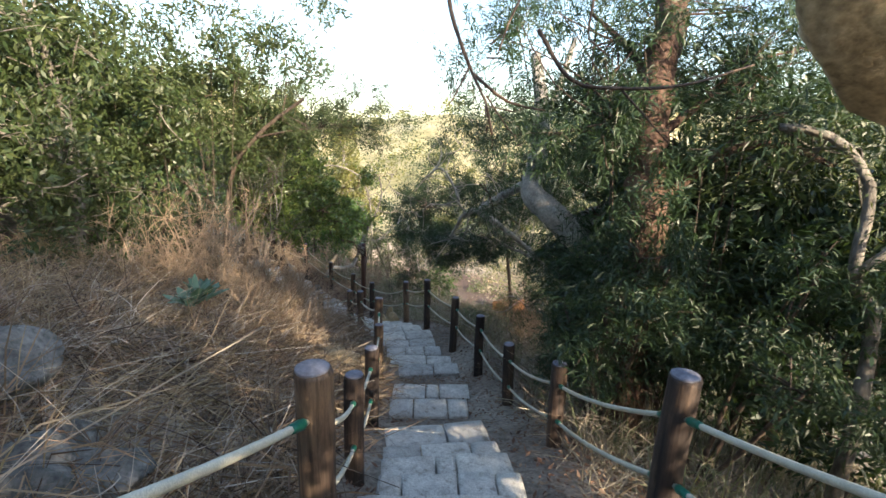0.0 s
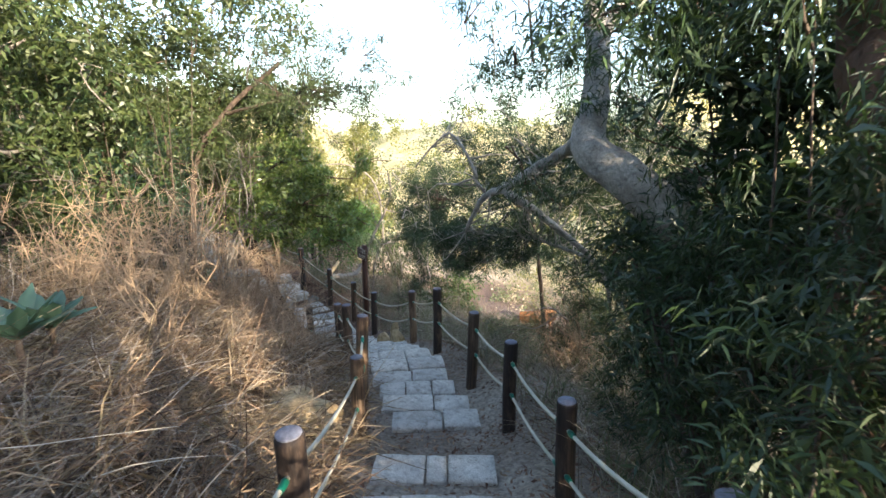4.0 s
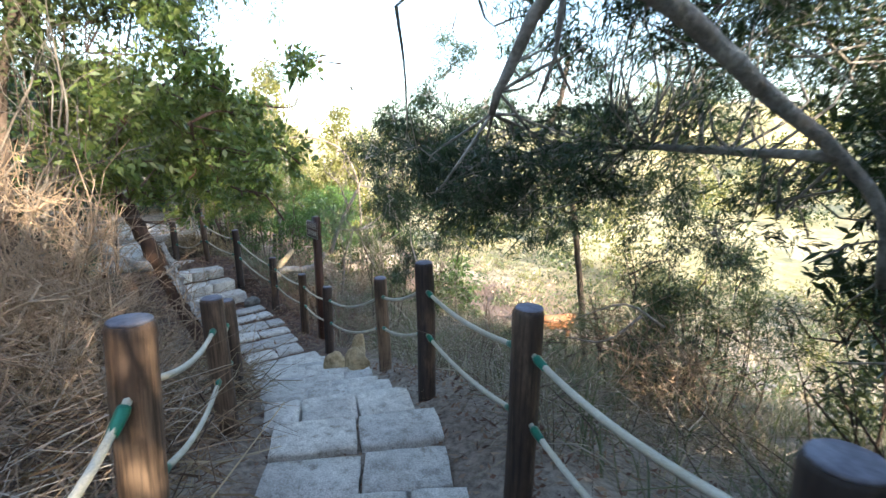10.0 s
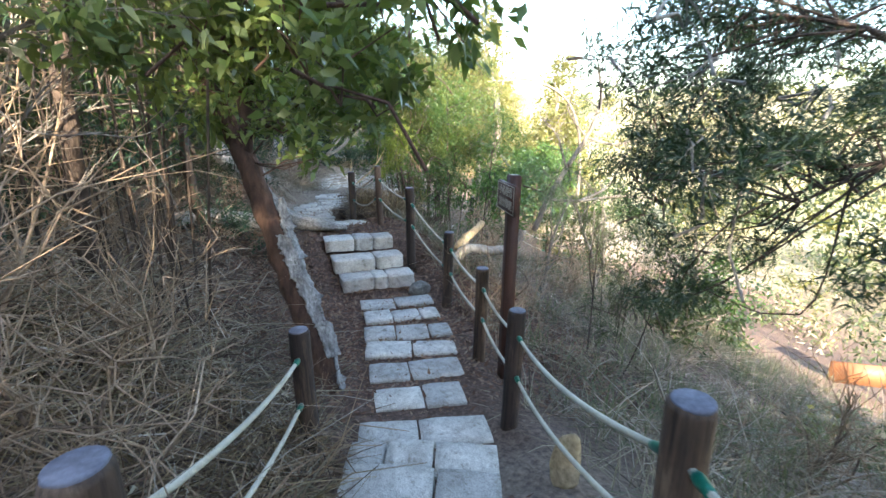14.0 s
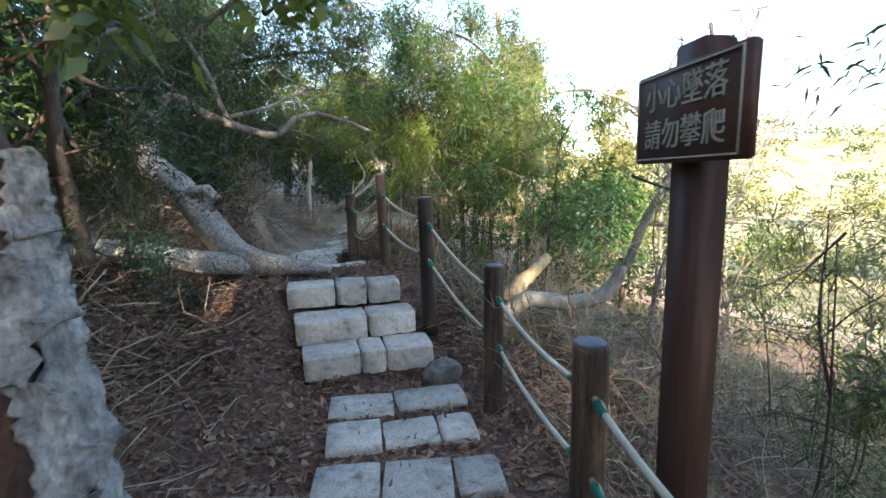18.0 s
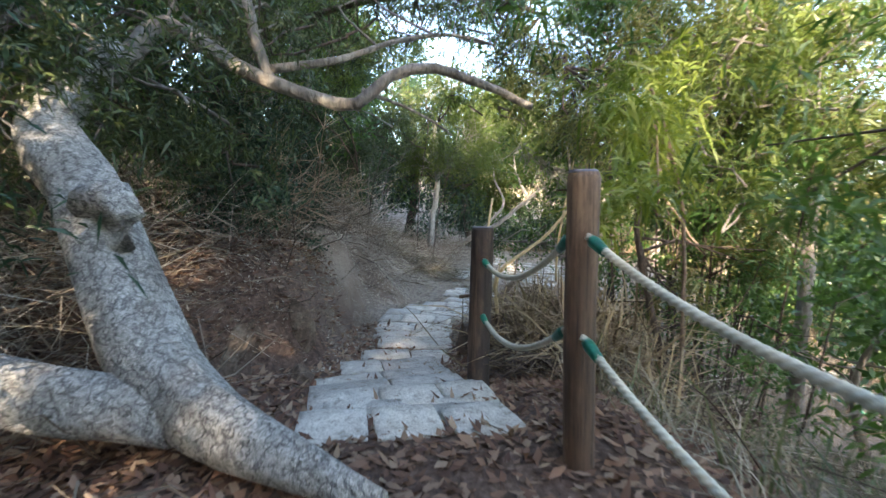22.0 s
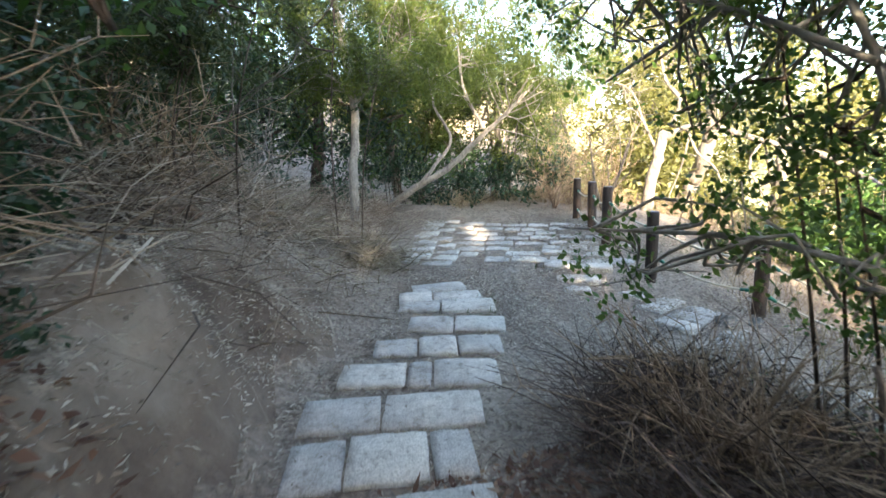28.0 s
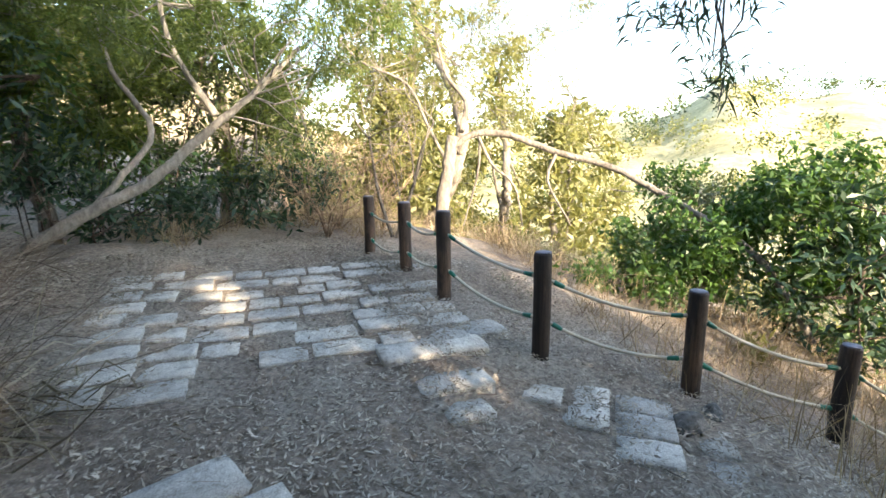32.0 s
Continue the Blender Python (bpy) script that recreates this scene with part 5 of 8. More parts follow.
# old tree whose thick root runs out to the steps
tree("old_tree", G((-7.21, 18.51, -1.44)), [
    ([(-6.89, 18.66, -1.42), (-6.97, 18.54, -1.41), (-7.12, 18.31, -1.38), (-7.33, 18.05, -1.36), (-7.55, 17.78, -1.25), (-7.72, 17.59, -1.02), (-7.89, 17.42, -0.77), (-8.05, 17.26, -0.55), (-8.25, 17.0, -0.3), (-8.54, 16.95, 0.02), (-8.86, 16.99, 0.32)], (0.03, 0.075, 0.115, 0.145, 0.165, 0.155, 0.15, 0.145, 0.13, 0.11, 0.09), 0.1),
    ([(-7.38, 17.93, -1.38), (-7.42, 17.71, -1.35), (-7.44, 17.45, -1.31), (-7.43, 17.16, -1.23), (-7.34, 16.89, -1.15), (-7.25, 16.61, -1.08), (-7.05, 16.2, -1.1)], (0.10, 0.115, 0.115, 0.11, 0.105, 0.10, 0.09), 0.1),
    ([(-7.81, 17.39, -0.61), (-7.75, 17.55, -0.59), (-7.7, 17.62, -0.66), (-7.73, 17.58, -0.77), (-7.78, 17.49, -0.83)], (0.07, 0.075, 0.06, 0.05, 0.035), 0.03),
    ([(-8.74, 17.02, 0.12), (-9.17, 17.16, 0.60), (-9.21, 17.47, 0.45), (-9.25, 17.84, 0.27), (-9.20, 18.17, 0.19), (-9.16, 18.45, 0.14), (-9.24, 18.69, 0.38), (-9.21, 19.02, 0.44), (-9.25, 19.42, 0.36), (-9.28, 19.80, 0.22)], 0.07, 0.028),
    ([(-9.25, 17.84, 0.27), (-9.30, 17.71, 0.63), (-9.44, 17.60, 1.00), (-9.62, 17.35, 1.47)], 0.045, 0.03),
    ([(-9.26, 17.80, 0.37), (-9.41, 18.31, 0.52), (-9.57, 18.74, 0.74), (-9.72, 19.22, 0.88), (-9.77, 19.57, 0.84)], 0.035, 0.012),
    ([(-9.26, 18.49, 0.27), (-9.40, 18.92, 0.15), (-9.45, 19.20, -0.00)], 0.018, 0.006)],
    [(*(-9.64, 17.01, 1.20), 0.5), (*(-9.92, 17.88, 1.04), 0.4), (*(-10.07, 18.49, 1.45), 0.5), (*(-10.36, 19.30, 1.39), 0.45), (*(-9.45, 16.38, 0.35), 0.4), (*(-9.30, 16.28, 0.82), 0.5), (*(-9.83, 17.45, 1.72), 0.6), (*(-9.87, 18.82, 1.93), 0.6)] + band((-8.29, 16.67, 0.25), (-8.52, 17.25, 0.32), (-8.06, 16.81, -0.40), (-8.29, 17.03, -0.33), 3, 3, 0.22, 8),
    "acacia", L_OLIVE, (M_OLDBARK, M_BARK), 3000, "old grey tree whose thick bare root runs out to the steps", seed=41)
# bright narrow-leaved branches over the fence
p = (-8.72, 20.90, -1.15)
tree("acacia_tree", G(p), [
    ([G(p, -0.2), (-8.62, 20.38, -0.75), (-8.64, 20.49, -0.32), (-8.72, 20.89, 0.13), (-8.93, 21.23, 0.68), (-9.13, 21.72, 1.47)], 0.028, 0.016),
    ([(-8.64, 20.56, -0.24), (-8.91, 20.35, 0.21), (-9.18, 20.02, 0.51)], 0.03, 0.01)],
    [(*(-9.02, 20.16, 0.02), 0.36), (*(-9.80, 20.05, 0.74), 0.45), (*(-9.41, 20.69, 0.76), 0.45), (*(-9.25, 21.22, 0.87), 0.5), (*(-8.96, 21.73, 0.64), 0.5), (*(-8.67, 22.05, 0.18), 0.5), (*(-9.28, 21.44, 1.52), 0.6), (*(-9.80, 20.63, 1.61), 0.5), (*(-8.96, 22.15, 1.30), 0.6), (*(-9.84, 21.34, 0.21), 0.36), (*(-9.38, 21.66, -0.04), 0.34), (*(-8.62, 20.75, -1.15), 0.26), (*(-8.69, 21.34, -0.82), 0.3)],
    "blade", L_YELLOW, M_DARKBARK, 3600, "acacia with bright yellow-green blade leaves over the fence", seed=43)
# pale slim trunk by the clearing
b0 = (-16.84, 19.85, -1.65)
tree("slim_tree", b0, [
    ([b0, (-16.75, 19.85, -0.9), (-17.03, 19.97, -0.33), (-17.15, 20.00, 0.22), (-17.50, 19.97, 0.98), (-17.90, 19.92, 2.00)], 0.075, 0.05),
    ([(-17.14, 19.99, 0.15), (-17.08, 20.49, 0.69), (-17.10, 20.84, 1.33)], 0.03, 0.012),
    ([(-17.18, 19.99, 0.36), (-17.50, 19.49, 0.83), (-17.84, 19.17, 1.23)], 0.03, 0.012)],
    [(*(-17.93, 19.72, 1.50), 0.6), (*(-17.59, 20.26, 1.08), 0.55), (*(-17.60, 20.85, 1.69), 0.6), (*(-17.70, 19.46, 0.52), 0.4), (*(-17.56, 20.88, 0.71), 0.5), (*(-17.99, 20.36, 2.66), 0.8), (*(-18.26, 19.28, 2.21), 0.6), (*(-17.57, 21.56, 2.50), 0.7)] + band((-17.43, 18.95, 2.34), (-16.51, 21.35, 2.29), (-17.15, 18.98, 0.46), (-16.52, 21.0, 0.22), 6, 5, 0.42, 35),
    "acacia", L_FRESH, M_PALEBARK, 3200, "slim tree with a pale straight trunk and olive foliage", seed=51)
b0 = (-18.45, 20.8, -1.6)
tree("forked_tree", b0, [
    ([b0, (-18.28, 20.85, -1.52), (-18.02, 21.20, -1.26), (-17.67, 21.76, -0.90), (-17.39, 22.20, -0.43), (-17.12, 22.63, -0.01), (-16.92, 23.14, 0.54)], 0.075, 0.025),
    ([(-18.00, 21.25, -1.23), (-17.89, 21.57, -0.84), (-17.80, 21.86, -0.38), (-18.10, 21.66, 0.22), (-18.34, 21.63, 0.96)], 0.04, 0.018),
    ([(-17.35, 22.34, -0.22), (-17.69, 22.10, 0.50), (-17.93, 22.09, 1.39)], 0.04, 0.015)],
    [(*(-18.34, 21.80, 0.78), 0.5), (*(-17.74, 22.53, 0.85), 0.5), (*(-17.12, 23.15, 0.32), 0.5), (*(-18.08, 22.40, 1.97), 0.65), (*(-17.27, 23.47, 1.79), 0.65), (*(-16.83, 24.19, 1.29), 0.55), (*(-17.82, 23.17, 2.98), 0.8), (*(-17.09, 24.27, 2.65), 0.6), (*(-17.15, 23.31, -0.46), 0.45), (*(-18.79, 21.67, 1.86), 0.5), (*(-20.51, 21.86, 0.98), 0.7), (*(-19.78, 22.58, 0.56), 0.7), (*(-19.10, 23.50, 1.08), 0.7), (*(-18.39, 24.36, 1.29), 0.6), (*(-18.54, 23.71, 0.20), 0.5), (*(-20.33, 22.00, -0.06), 0.6), (*(-20.51, 21.39, 0.13), 0.6), (*(-18.14, 24.64, 0.58), 0.5)] + band((-16.78, 21.31, 2.4), (-15.98, 24.16, 2.47), (-16.95, 21.29, 0.31), (-16.17, 23.69, 0.4), 5, 4, 0.45, 36),
    "acacia", L_FRESH, M_PALEBARK, 3200, "tree with two pale leaning trunks at the edge of the clearing", seed=52)
# broken tree whose top has fallen across the slope
p = (-16.66, 25.41, -1.91)
tree("broken_tree", G(p), [
    ([G(p, -0.3), (-16.76, 25.57, -1.49), (-16.76, 25.75, -0.78), (-16.76, 25.86, -0.36)], 0.115, 0.10),
    ([(-16.75, 25.82, -0.53), (-16.49, 26.07, -0.32), (-16.01, 26.31, -0.34), (-15.29, 26.54, -0.61), (-14.45, 26.75, -0.85), (-13.71, 26.70, -1.23), (-12.91, 26.58, -1.64), (-12.38, 26.37, -2.07), (-11.93, 26.04, -2.70)], 0.055, 0.04),
    ([(-16.45, 26.10, -0.34), (-16.17, 26.08, -0.78), (-15.84, 26.24, -1.13), (-15.67, 26.22, -1.74)], 0.03, 0.012),
    ([(-16.41, 26.11, -0.43), (-16.32, 25.91, -0.95), (-16.40, 25.65, -1.74)], 0.025, 0.01),
    ([(-15.29, 26.54, -0.61), (-15.35, 26.39, -1.03), (-14.99, 26.50, -1.71)], 0.03, 0.01),
    ([(-16.80, 25.73, -0.74), (-17.18, 25.71, -0.15), (-17.58, 25.69, 0.49), (-18.29, 25.37, 0.87), (-18.63, 25.20, 1.24)], 0.03, 0.015),
    ([(-16.67, 25.94, -0.29), (-16.72, 26.15, 0.20), (-17.08, 26.11, 0.62), (-17.38, 26.18, 1.33)], 0.05, 0.02)],
    [(*(-17.59, 26.29, 1.38), 0.55), (*(-16.99, 26.61, 0.81), 0.5), (*(-18.24, 26.16, 1.82), 0.6), (*(-16.98, 27.11, 1.72), 0.5), (*(-18.79, 25.85, 1.28), 0.5), (*(-17.97, 26.13, 0.85), 0.4), (*(-16.75, 26.61, 0.06), 0.35)] + band((-19.9, 26.23, 3.11), (-16.06, 29.84, 3.09), (-18.99, 26.29, 0.57), (-15.84, 28.89, -0.38), 6, 4, 0.5, 34),
    "acacia", L_YELLOW, M_BARK, 2600, "broken tree, splintered stump and fallen pale limbs, sunlit foliage", seed=53, twigs=5)


# feathery green acacia beyond the fence at the climb
p = (-10.3, 23.4, -1.6)
tree("acacia_tree", G(p), [
    ([G(p, -0.2), (-10.2, 23.3, -0.7), (-10.0, 23.0, 0.3), (-9.9, 22.6, 1.4), (-9.7, 22.3, 2.4)], 0.09, 0.04),
    ([(-10.1, 23.1, -0.1), (-9.7, 22.5, 0.5), (-9.3, 22.0, 1.1)], 0.045, 0.015),
    ([(-10.0, 23.0, 0.3), (-10.4, 22.2, 1.0), (-10.6, 21.4, 1.6)], 0.045, 0.015)],
    band((-11.66, 20.17, 2.82), (-9.86, 23.33, 1.77), (-11.18, 20.08, 0.12), (-9.14, 22.81, -0.15), 8, 5, 0.46, 41) + band((-8.94, 20.74, 1.2), (-8.53, 22.21, 1.14), (-8.81, 20.76, -0.26), (-8.29, 22.13, -0.69), 5, 5, 0.32, 42),
    "acacia", L_FRESH, M_BARK, 2900, "green acacia with feathery narrow leaves beyond the rope fence", seed=71, twigs=3)
# acacia crown over the path beyond the climb
p = (-11.6, 16.4, -0.9)
tree("acacia_tree", G(p), [
    ([G(p, -0.2), (-11.5, 16.6, 0.1), (-11.2, 17.0, 1.1), (-10.9, 17.6, 2.0), (-10.8, 18.6, 2.8)], 0.08, 0.04),
    ([(-11.2, 17.0, 1.1), (-10.9, 18.2, 1.5), (-10.8, 19.4, 1.7), (-10.9, 20.4, 1.6)], 0.045, 0.015)],
    band((-11.68, 15.97, 2.46), (-11.37, 20.59, 2.8), (-11.47, 16.15, 0.89), (-11.32, 20.61, 0.56), 9, 4, 0.42, 43),
    "acacia", L_FRESH, M_DARKBARK, 2900, "acacia with a feathery green crown arching over the path", seed=72, twigs=3)
# bright blade-leaved shoots hanging over the rope
p = (-8.35, 20.6, -1.3)
tree("acacia_sapling", G(p), [
    ([G(p, -0.2), (-8.3, 20.5, -0.8), (-8.15, 20.3, -0.3), (-7.9, 20.0, 0.0), (-7.6, 19.8, -0.05)], 0.018, 0.006),
    ([(-8.15, 20.3, -0.3), (-8.2, 20.1, 0.05), (-8.3, 20.0, 0.25)], 0.012, 0.004),
    ([(-7.95, 20.05, -0.05), (-7.6, 19.85, -0.3), (-7.45, 19.78, -0.55)], 0.009, 0.003)],
    [(-7.58, 19.72, -0.20, 0.2), (-7.85, 19.9, -0.08, 0.24), (-7.5, 19.78, -0.5, 0.17), (-8.15, 20.05, 0.05, 0.26), (-8.3, 20.25, -0.2, 0.24), (-7.95, 20.05, 0.15, 0.22), (-7.75, 19.95, -0.35, 0.18), (-7.32, 19.44, -0.59, 0.09), (-7.36, 19.59, -0.56, 0.11), (-7.26, 19.47, -0.64, 0.08)],
    "blade", L_BLADE, M_DEAD, 4600, "sapling with bright yellow-green blade leaves hanging over the rope", seed=73, twigs=0)
# olive crown reaching over the broad-leaved bush
p = (-4.4, 15.6, 0.6)
tree("acacia_tree", G(p), [
    ([G(p, -0.2), (-4.2, 15.8, 1.6), (-3.6, 16.2, 2.8), (-2.6, 16.8, 3.7)], 0.08, 0.035),
    ([(-3.6, 16.2, 2.8), (-2.6, 16.6, 3.0), (-1.6, 17.2, 3.1)], 0.035, 0.01)],
    band((-2.17, 15.98, 3.91), (-0.25, 17.71, 3.86), (-1.63, 16.01, 2.7), (-0.45, 17.55, 2.61), 6, 3, 0.32, 44),
    "fine", L_OLIVE, M_DARKBARK, 4800, "olive acacia crown reaching out over the dry bank", seed=74, twigs=3)
# leafless tree on the slope below the fence
bt = thing("bare_tree", G((-6.3, 22.08, -1.63)), "leafless grey tree with crooked forking limbs", "tree", "leafless trees")
rngt = np.random.default_rng(75)
fine = []
for k, (line, r0, r1) in enumerate((
    ([(-6.29, 22.07, -1.69), (-6.28, 22.35, -1.11), (-6.24, 22.7, -0.55), (-6.18, 23.07, 0.01), (-6.19, 23.35, 0.65), (-6.32, 23.35, 1.3)], 0.055, 0.025),
    ([(-6.18, 23.07, 0.01), (-5.88, 23.48, -0.1), (-5.65, 23.8, 0.02), (-5.39, 24.28, 0.33)], 0.03, 0.012),
    ([(-6.24, 22.7, -0.55), (-6.57, 22.7, 0.04), (-6.84, 22.49, 0.37)], 0.025, 0.01),
    ([(-6.18, 23.07, 0.01), (-6.5, 22.85, 0.56), (-6.57, 23.2, 1.14)], 0.02, 0.008),
    ([(-6.19, 23.35, 0.65), (-6.04, 23.57, 0.97), (-5.95, 23.71, 1.39)], 0.02, 0.008),
    ([(-6.28, 22.35, -1.11), (-6.11, 22.99, -1.16), (-5.86, 23.83, -1.09), (-5.42, 24.8, -1.2)], 0.03, 0.014),
    ([(-6.11, 22.99, -1.16), (-6.14, 23.77, -0.91), (-6.26, 24.28, -0.34), (-6.27, 25.07, 0.35)], 0.03, 0.012))):
    v, f = limb_mesh(line, r0, r1, rngt, 8, 0.1, 0.05)
    put("trunk" if k == 0 else "limb", raw_mesh("limb", v - np.array(bt.location), f, M_BARK, True), bt)
    way = spline(line, 0.1)
    for _ in range(16):
        q = way[rngt.integers(len(way) // 3, len(way))]
        d = rngt.standard_normal(3) * (1, 1, 0.7) + (0, 0, 0.6)
        d /= np.linalg.norm(d)
        ln = rngt.uniform(0.25, 0.8)
        tw = spline([q, q + d * ln * 0.5 + rngt.standard_normal(3) * 0.05, q + d * ln + rngt.standard_normal(3) * 0.1], 0.12)
        fine.append(tube(tw, np.linspace(0.008, 0.003, len(tw)), 4, cap=False))
v, f = join(fine)
tagged(put("branchwork", raw_mesh("branchwork", v - np.array(bt.location), f, M_BARK, True), bt), kind="stuff")


# dead log curving beside the path
lg = thing("dead_log", G((-5.48, 20.62, -1.67)), "bleached dead log curving up out of the dry brush", "log")
v, f = limb_mesh([G((-5.66, 19.95, -1.70), 0.02), (-5.58, 20.15, -1.63), (-5.41, 20.55, -1.65), (-5.31, 20.79, -1.62), (-5.27, 20.94, -1.50), (-5.27, 21.00, -1.34)], 0.085, 0.06, np.random.default_rng(4), 12, 0.07, 0.05)
put("trunk", raw_mesh("trunk", v - np.array(lg.location), f, M_PALEBARK, True), lg)
v, f = limb_mesh([(-5.71, 20.09, -1.66), (-5.77, 20.28, -1.49), (-5.81, 20.50, -1.38), (-5.88, 20.64, -1.31)], 0.08, 0.05, np.random.default_rng(5), 12, 0.07, 0.08)
put("stub", raw_mesh("stub", v - np.array(lg.location), f, M_YROCK, True), lg)

# ---------------------------------------------------------------- woods and shrubs further off
def grown(name, x, y, height, spread, leaf, mat, bark, per, label, seed, category="tree", group="", lean=(0, 0), clumps=14, low=0.35):
    """A free-standing tree or bush on the ground, its crown in clumps from low to full height."""
    rng = np.random.default_rng(seed)
    g = ground_z(x, y)
    b = np.array((x, y, g))
    top = b + (lean[0], lean[1], height * 0.8)
    cl = []
    for k in range(clumps):
        h = low + (1 - low) * (k + 0.5) / clumps
        a = k * 2.4 + rng.uniform(-0.5, 0.5)
        reach = spread * math.sin(math.pi * min(0.96, 0.25 + 0.72 * (h - low) / (1 - low))) * rng.uniform(0.45, 1.0)
        c = b + (lean[0] * h, lean[1] * h, height * h)
        cl.append((c[0] + math.cos(a) * reach, c[1] + math.sin(a) * reach, c[2], spread * rng.uniform(0.32, 0.48)))
    mid = (b + top) / 2 + rng.standard_normal(3) * (0.08 * height, 0.08 * height, 0)
    limbs = [([b - (0, 0, 0.2), mid, top], 0.028 * height, 0.01 * height)]
    for c in cl[2::4]:
        u = rng.uniform(0.35, 0.8)
        s = b + (top - b) * u
        limbs.append(([s, (s + np.array(c[:3])) / 2 + (0, 0, -0.1), c[:3]], 0.010 * height, 0.003 * height))
    return tree(name, tuple(b), limbs, cl, leaf, mat, bark, int(per * 0.58), label, category, seed, group, 2)


# x, y, height, spread, leaf, material, per, kind
WOODS = [
    # left bank, from the top of the steps on
    (-2.6, 11.0, 4.2, 1.7, "mid", L_OLIVE, 640, 0), (-0.6, 6.6, 5.4, 2.1, "mid", L_OLIVE, 640, 0), (-4.2, 12.6, 5.0, 2.0, "mid", L_OLIVE, 800, 0),
    (-3.6, 9.2, 6.0, 2.3, "far", L_GREEN, 520, 0), (-7.0, 11.0, 6.5, 2.4, "far", L_OLIVE, 520, 0), (2.4, 5.0, 5.4, 2.0, "mid", L_GREEN, 640, 0), (-5.6, 7.4, 7.0, 2.5, "far", L_OLIVE, 420, 0),
    (-5.2, 15.0, 4.6, 1.8, "acacia", L_DARK, 1500, 0), (-6.6, 14.2, 5.4, 2.2, "mid", L_OLIVE, 620, 0), (-8.6, 14.6, 5.6, 2.2, "mid", L_GREEN, 620, 0),
    (-7.2, 16.6, 3.4, 1.3, "acacia", L_DARK, 1700, 0), (-9.2, 16.3, 4.2, 1.6, "acacia", L_OLIVE, 1500, 0), (-10.6, 15.2, 5.2, 2.0, "mid", L_GREEN, 620, 0), (-11.6, 16.6, 4.2, 1.7, "acacia", L_DARK, 1500, 0), (-13.4, 16.6, 4.8, 1.9, "mid", L_GREEN, 640, 0),
    (-15.2, 17.2, 5.0, 2.0, "mid", L_OLIVE, 640, 0), (-17.6, 17.6, 5.4, 2.1, "mid", L_DARK, 640, 0), (-19.6, 19.4, 5.6, 2.2, "mid", L_DARK, 640, 0), (-21.0, 21.6, 5.0, 2.0, "mid", L_GREEN, 640, 0), (-20.6, 24.0, 4.2, 1.7, "mid", L_OLIVE, 640, 0),
    (-14.0, 13.0, 6.5, 2.5, "far", L_GREEN, 500, 0), (-18.0, 14.0, 7.0, 2.6, "far", L_OLIVE, 500, 0), (-22.5, 17.0, 7.0, 2.6, "far", L_GREEN, 500, 0), (-10.0, 11.5, 6.5, 2.5, "far", L_OLIVE, 500, 0),
    # thicket ahead of the climb, valley side
    (-10.2, 21.8, 1.9, 0.9, "small", L_GREEN, 3600, 1), (-9.0, 23.0, 1.9, 1.1, "mid", L_GREEN, 1000, 0), (-11.6, 26.4, 2.0, 1.2, "mid", L_DARK, 900, 0), (-7.6, 24.8, 1.9, 1.1, "mid", L_OLIVE, 900, 0), (-13.4, 27.8, 1.9, 1.1, "mid", L_SAGE, 900, 0),
    (-22.62, 31.56, 9.7, 2.2, "far", L_YELLOW, 420, 0), (-22.25, 36.56, 9.0, 1.9, "far", L_YELLOW, 420, 0), (-32.03, 25.48, 4.7, 2.6, "far", L_YELLOW, 420, 0), (-22.8, 27.4, 4.4, 1.6, "mid", L_YELLOW, 560, 0), (-22.4, 30.0, 5.6, 2.0, "far", L_YELLOW, 400, 0), (-17.8, 33.0, 4.6, 1.7, "far", L_YELLOW, 400, 0), (-25.0, 34.0, 6.5, 2.6, "far", L_YELLOW, 360, 0),
    # right of the steps, slope and plain
    (-4.8, 25.6, 1.7, 1.0, "mid", L_GREEN, 900, 0), (-4.0, 23.6, 1.2, 0.8, "mid", L_OLIVE, 900, 0), (1.4, 23.5, 1.6, 1.0, "mid", L_SAGE, 900, 0), (4.6, 20.6, 2.0, 1.1, "mid", L_SAGE, 900, 0), (7.4, 20.4, 4.6, 1.7, "mid", L_ACACIA, 800, 0), (5.6, 22.6, 4.0, 1.5, "mid", L_ACACIA, 800, 0), (9.6, 18.2, 5.2, 1.9, "mid", L_ACACIA, 700, 0), (7.0, 17.4, 3.8, 1.6, "mid", L_ACACIA, 800, 0), (8.8, 14.8, 4.4, 1.8, "mid", L_ACACIA, 800, 0),
    # added out of view, to keep the low sun off the bank and thicket
    (12.6, 13.5, 4.6, 2.0, "far", L_ACACIA, 420, 0), (11.0, 8.2, 4.4, 1.9, "mid", L_ACACIA, 700, 0), (9.7, 8.5, 3.5, 1.3, "mid", L_ACACIA, 900, 0), (9.2, 9.3, 4.6, 1.4, "mid", L_ACACIA, 900, 0), (10.2, 11.0, 4.8, 1.9, "mid", L_ACACIA, 900, 0),
    # behind the start, never in view: added as further cover from the sun
    (10.6, 3.6, 4.6, 1.9, "far", L_ACACIA, 420, 0), (6.0, 3.0, 6.0, 2.3, "far", L_GREEN, 420, 0),
]
KIND = ("tree with a dense leafy crown in the scrub wood", "small-leaved shrub leaning over the path edge")
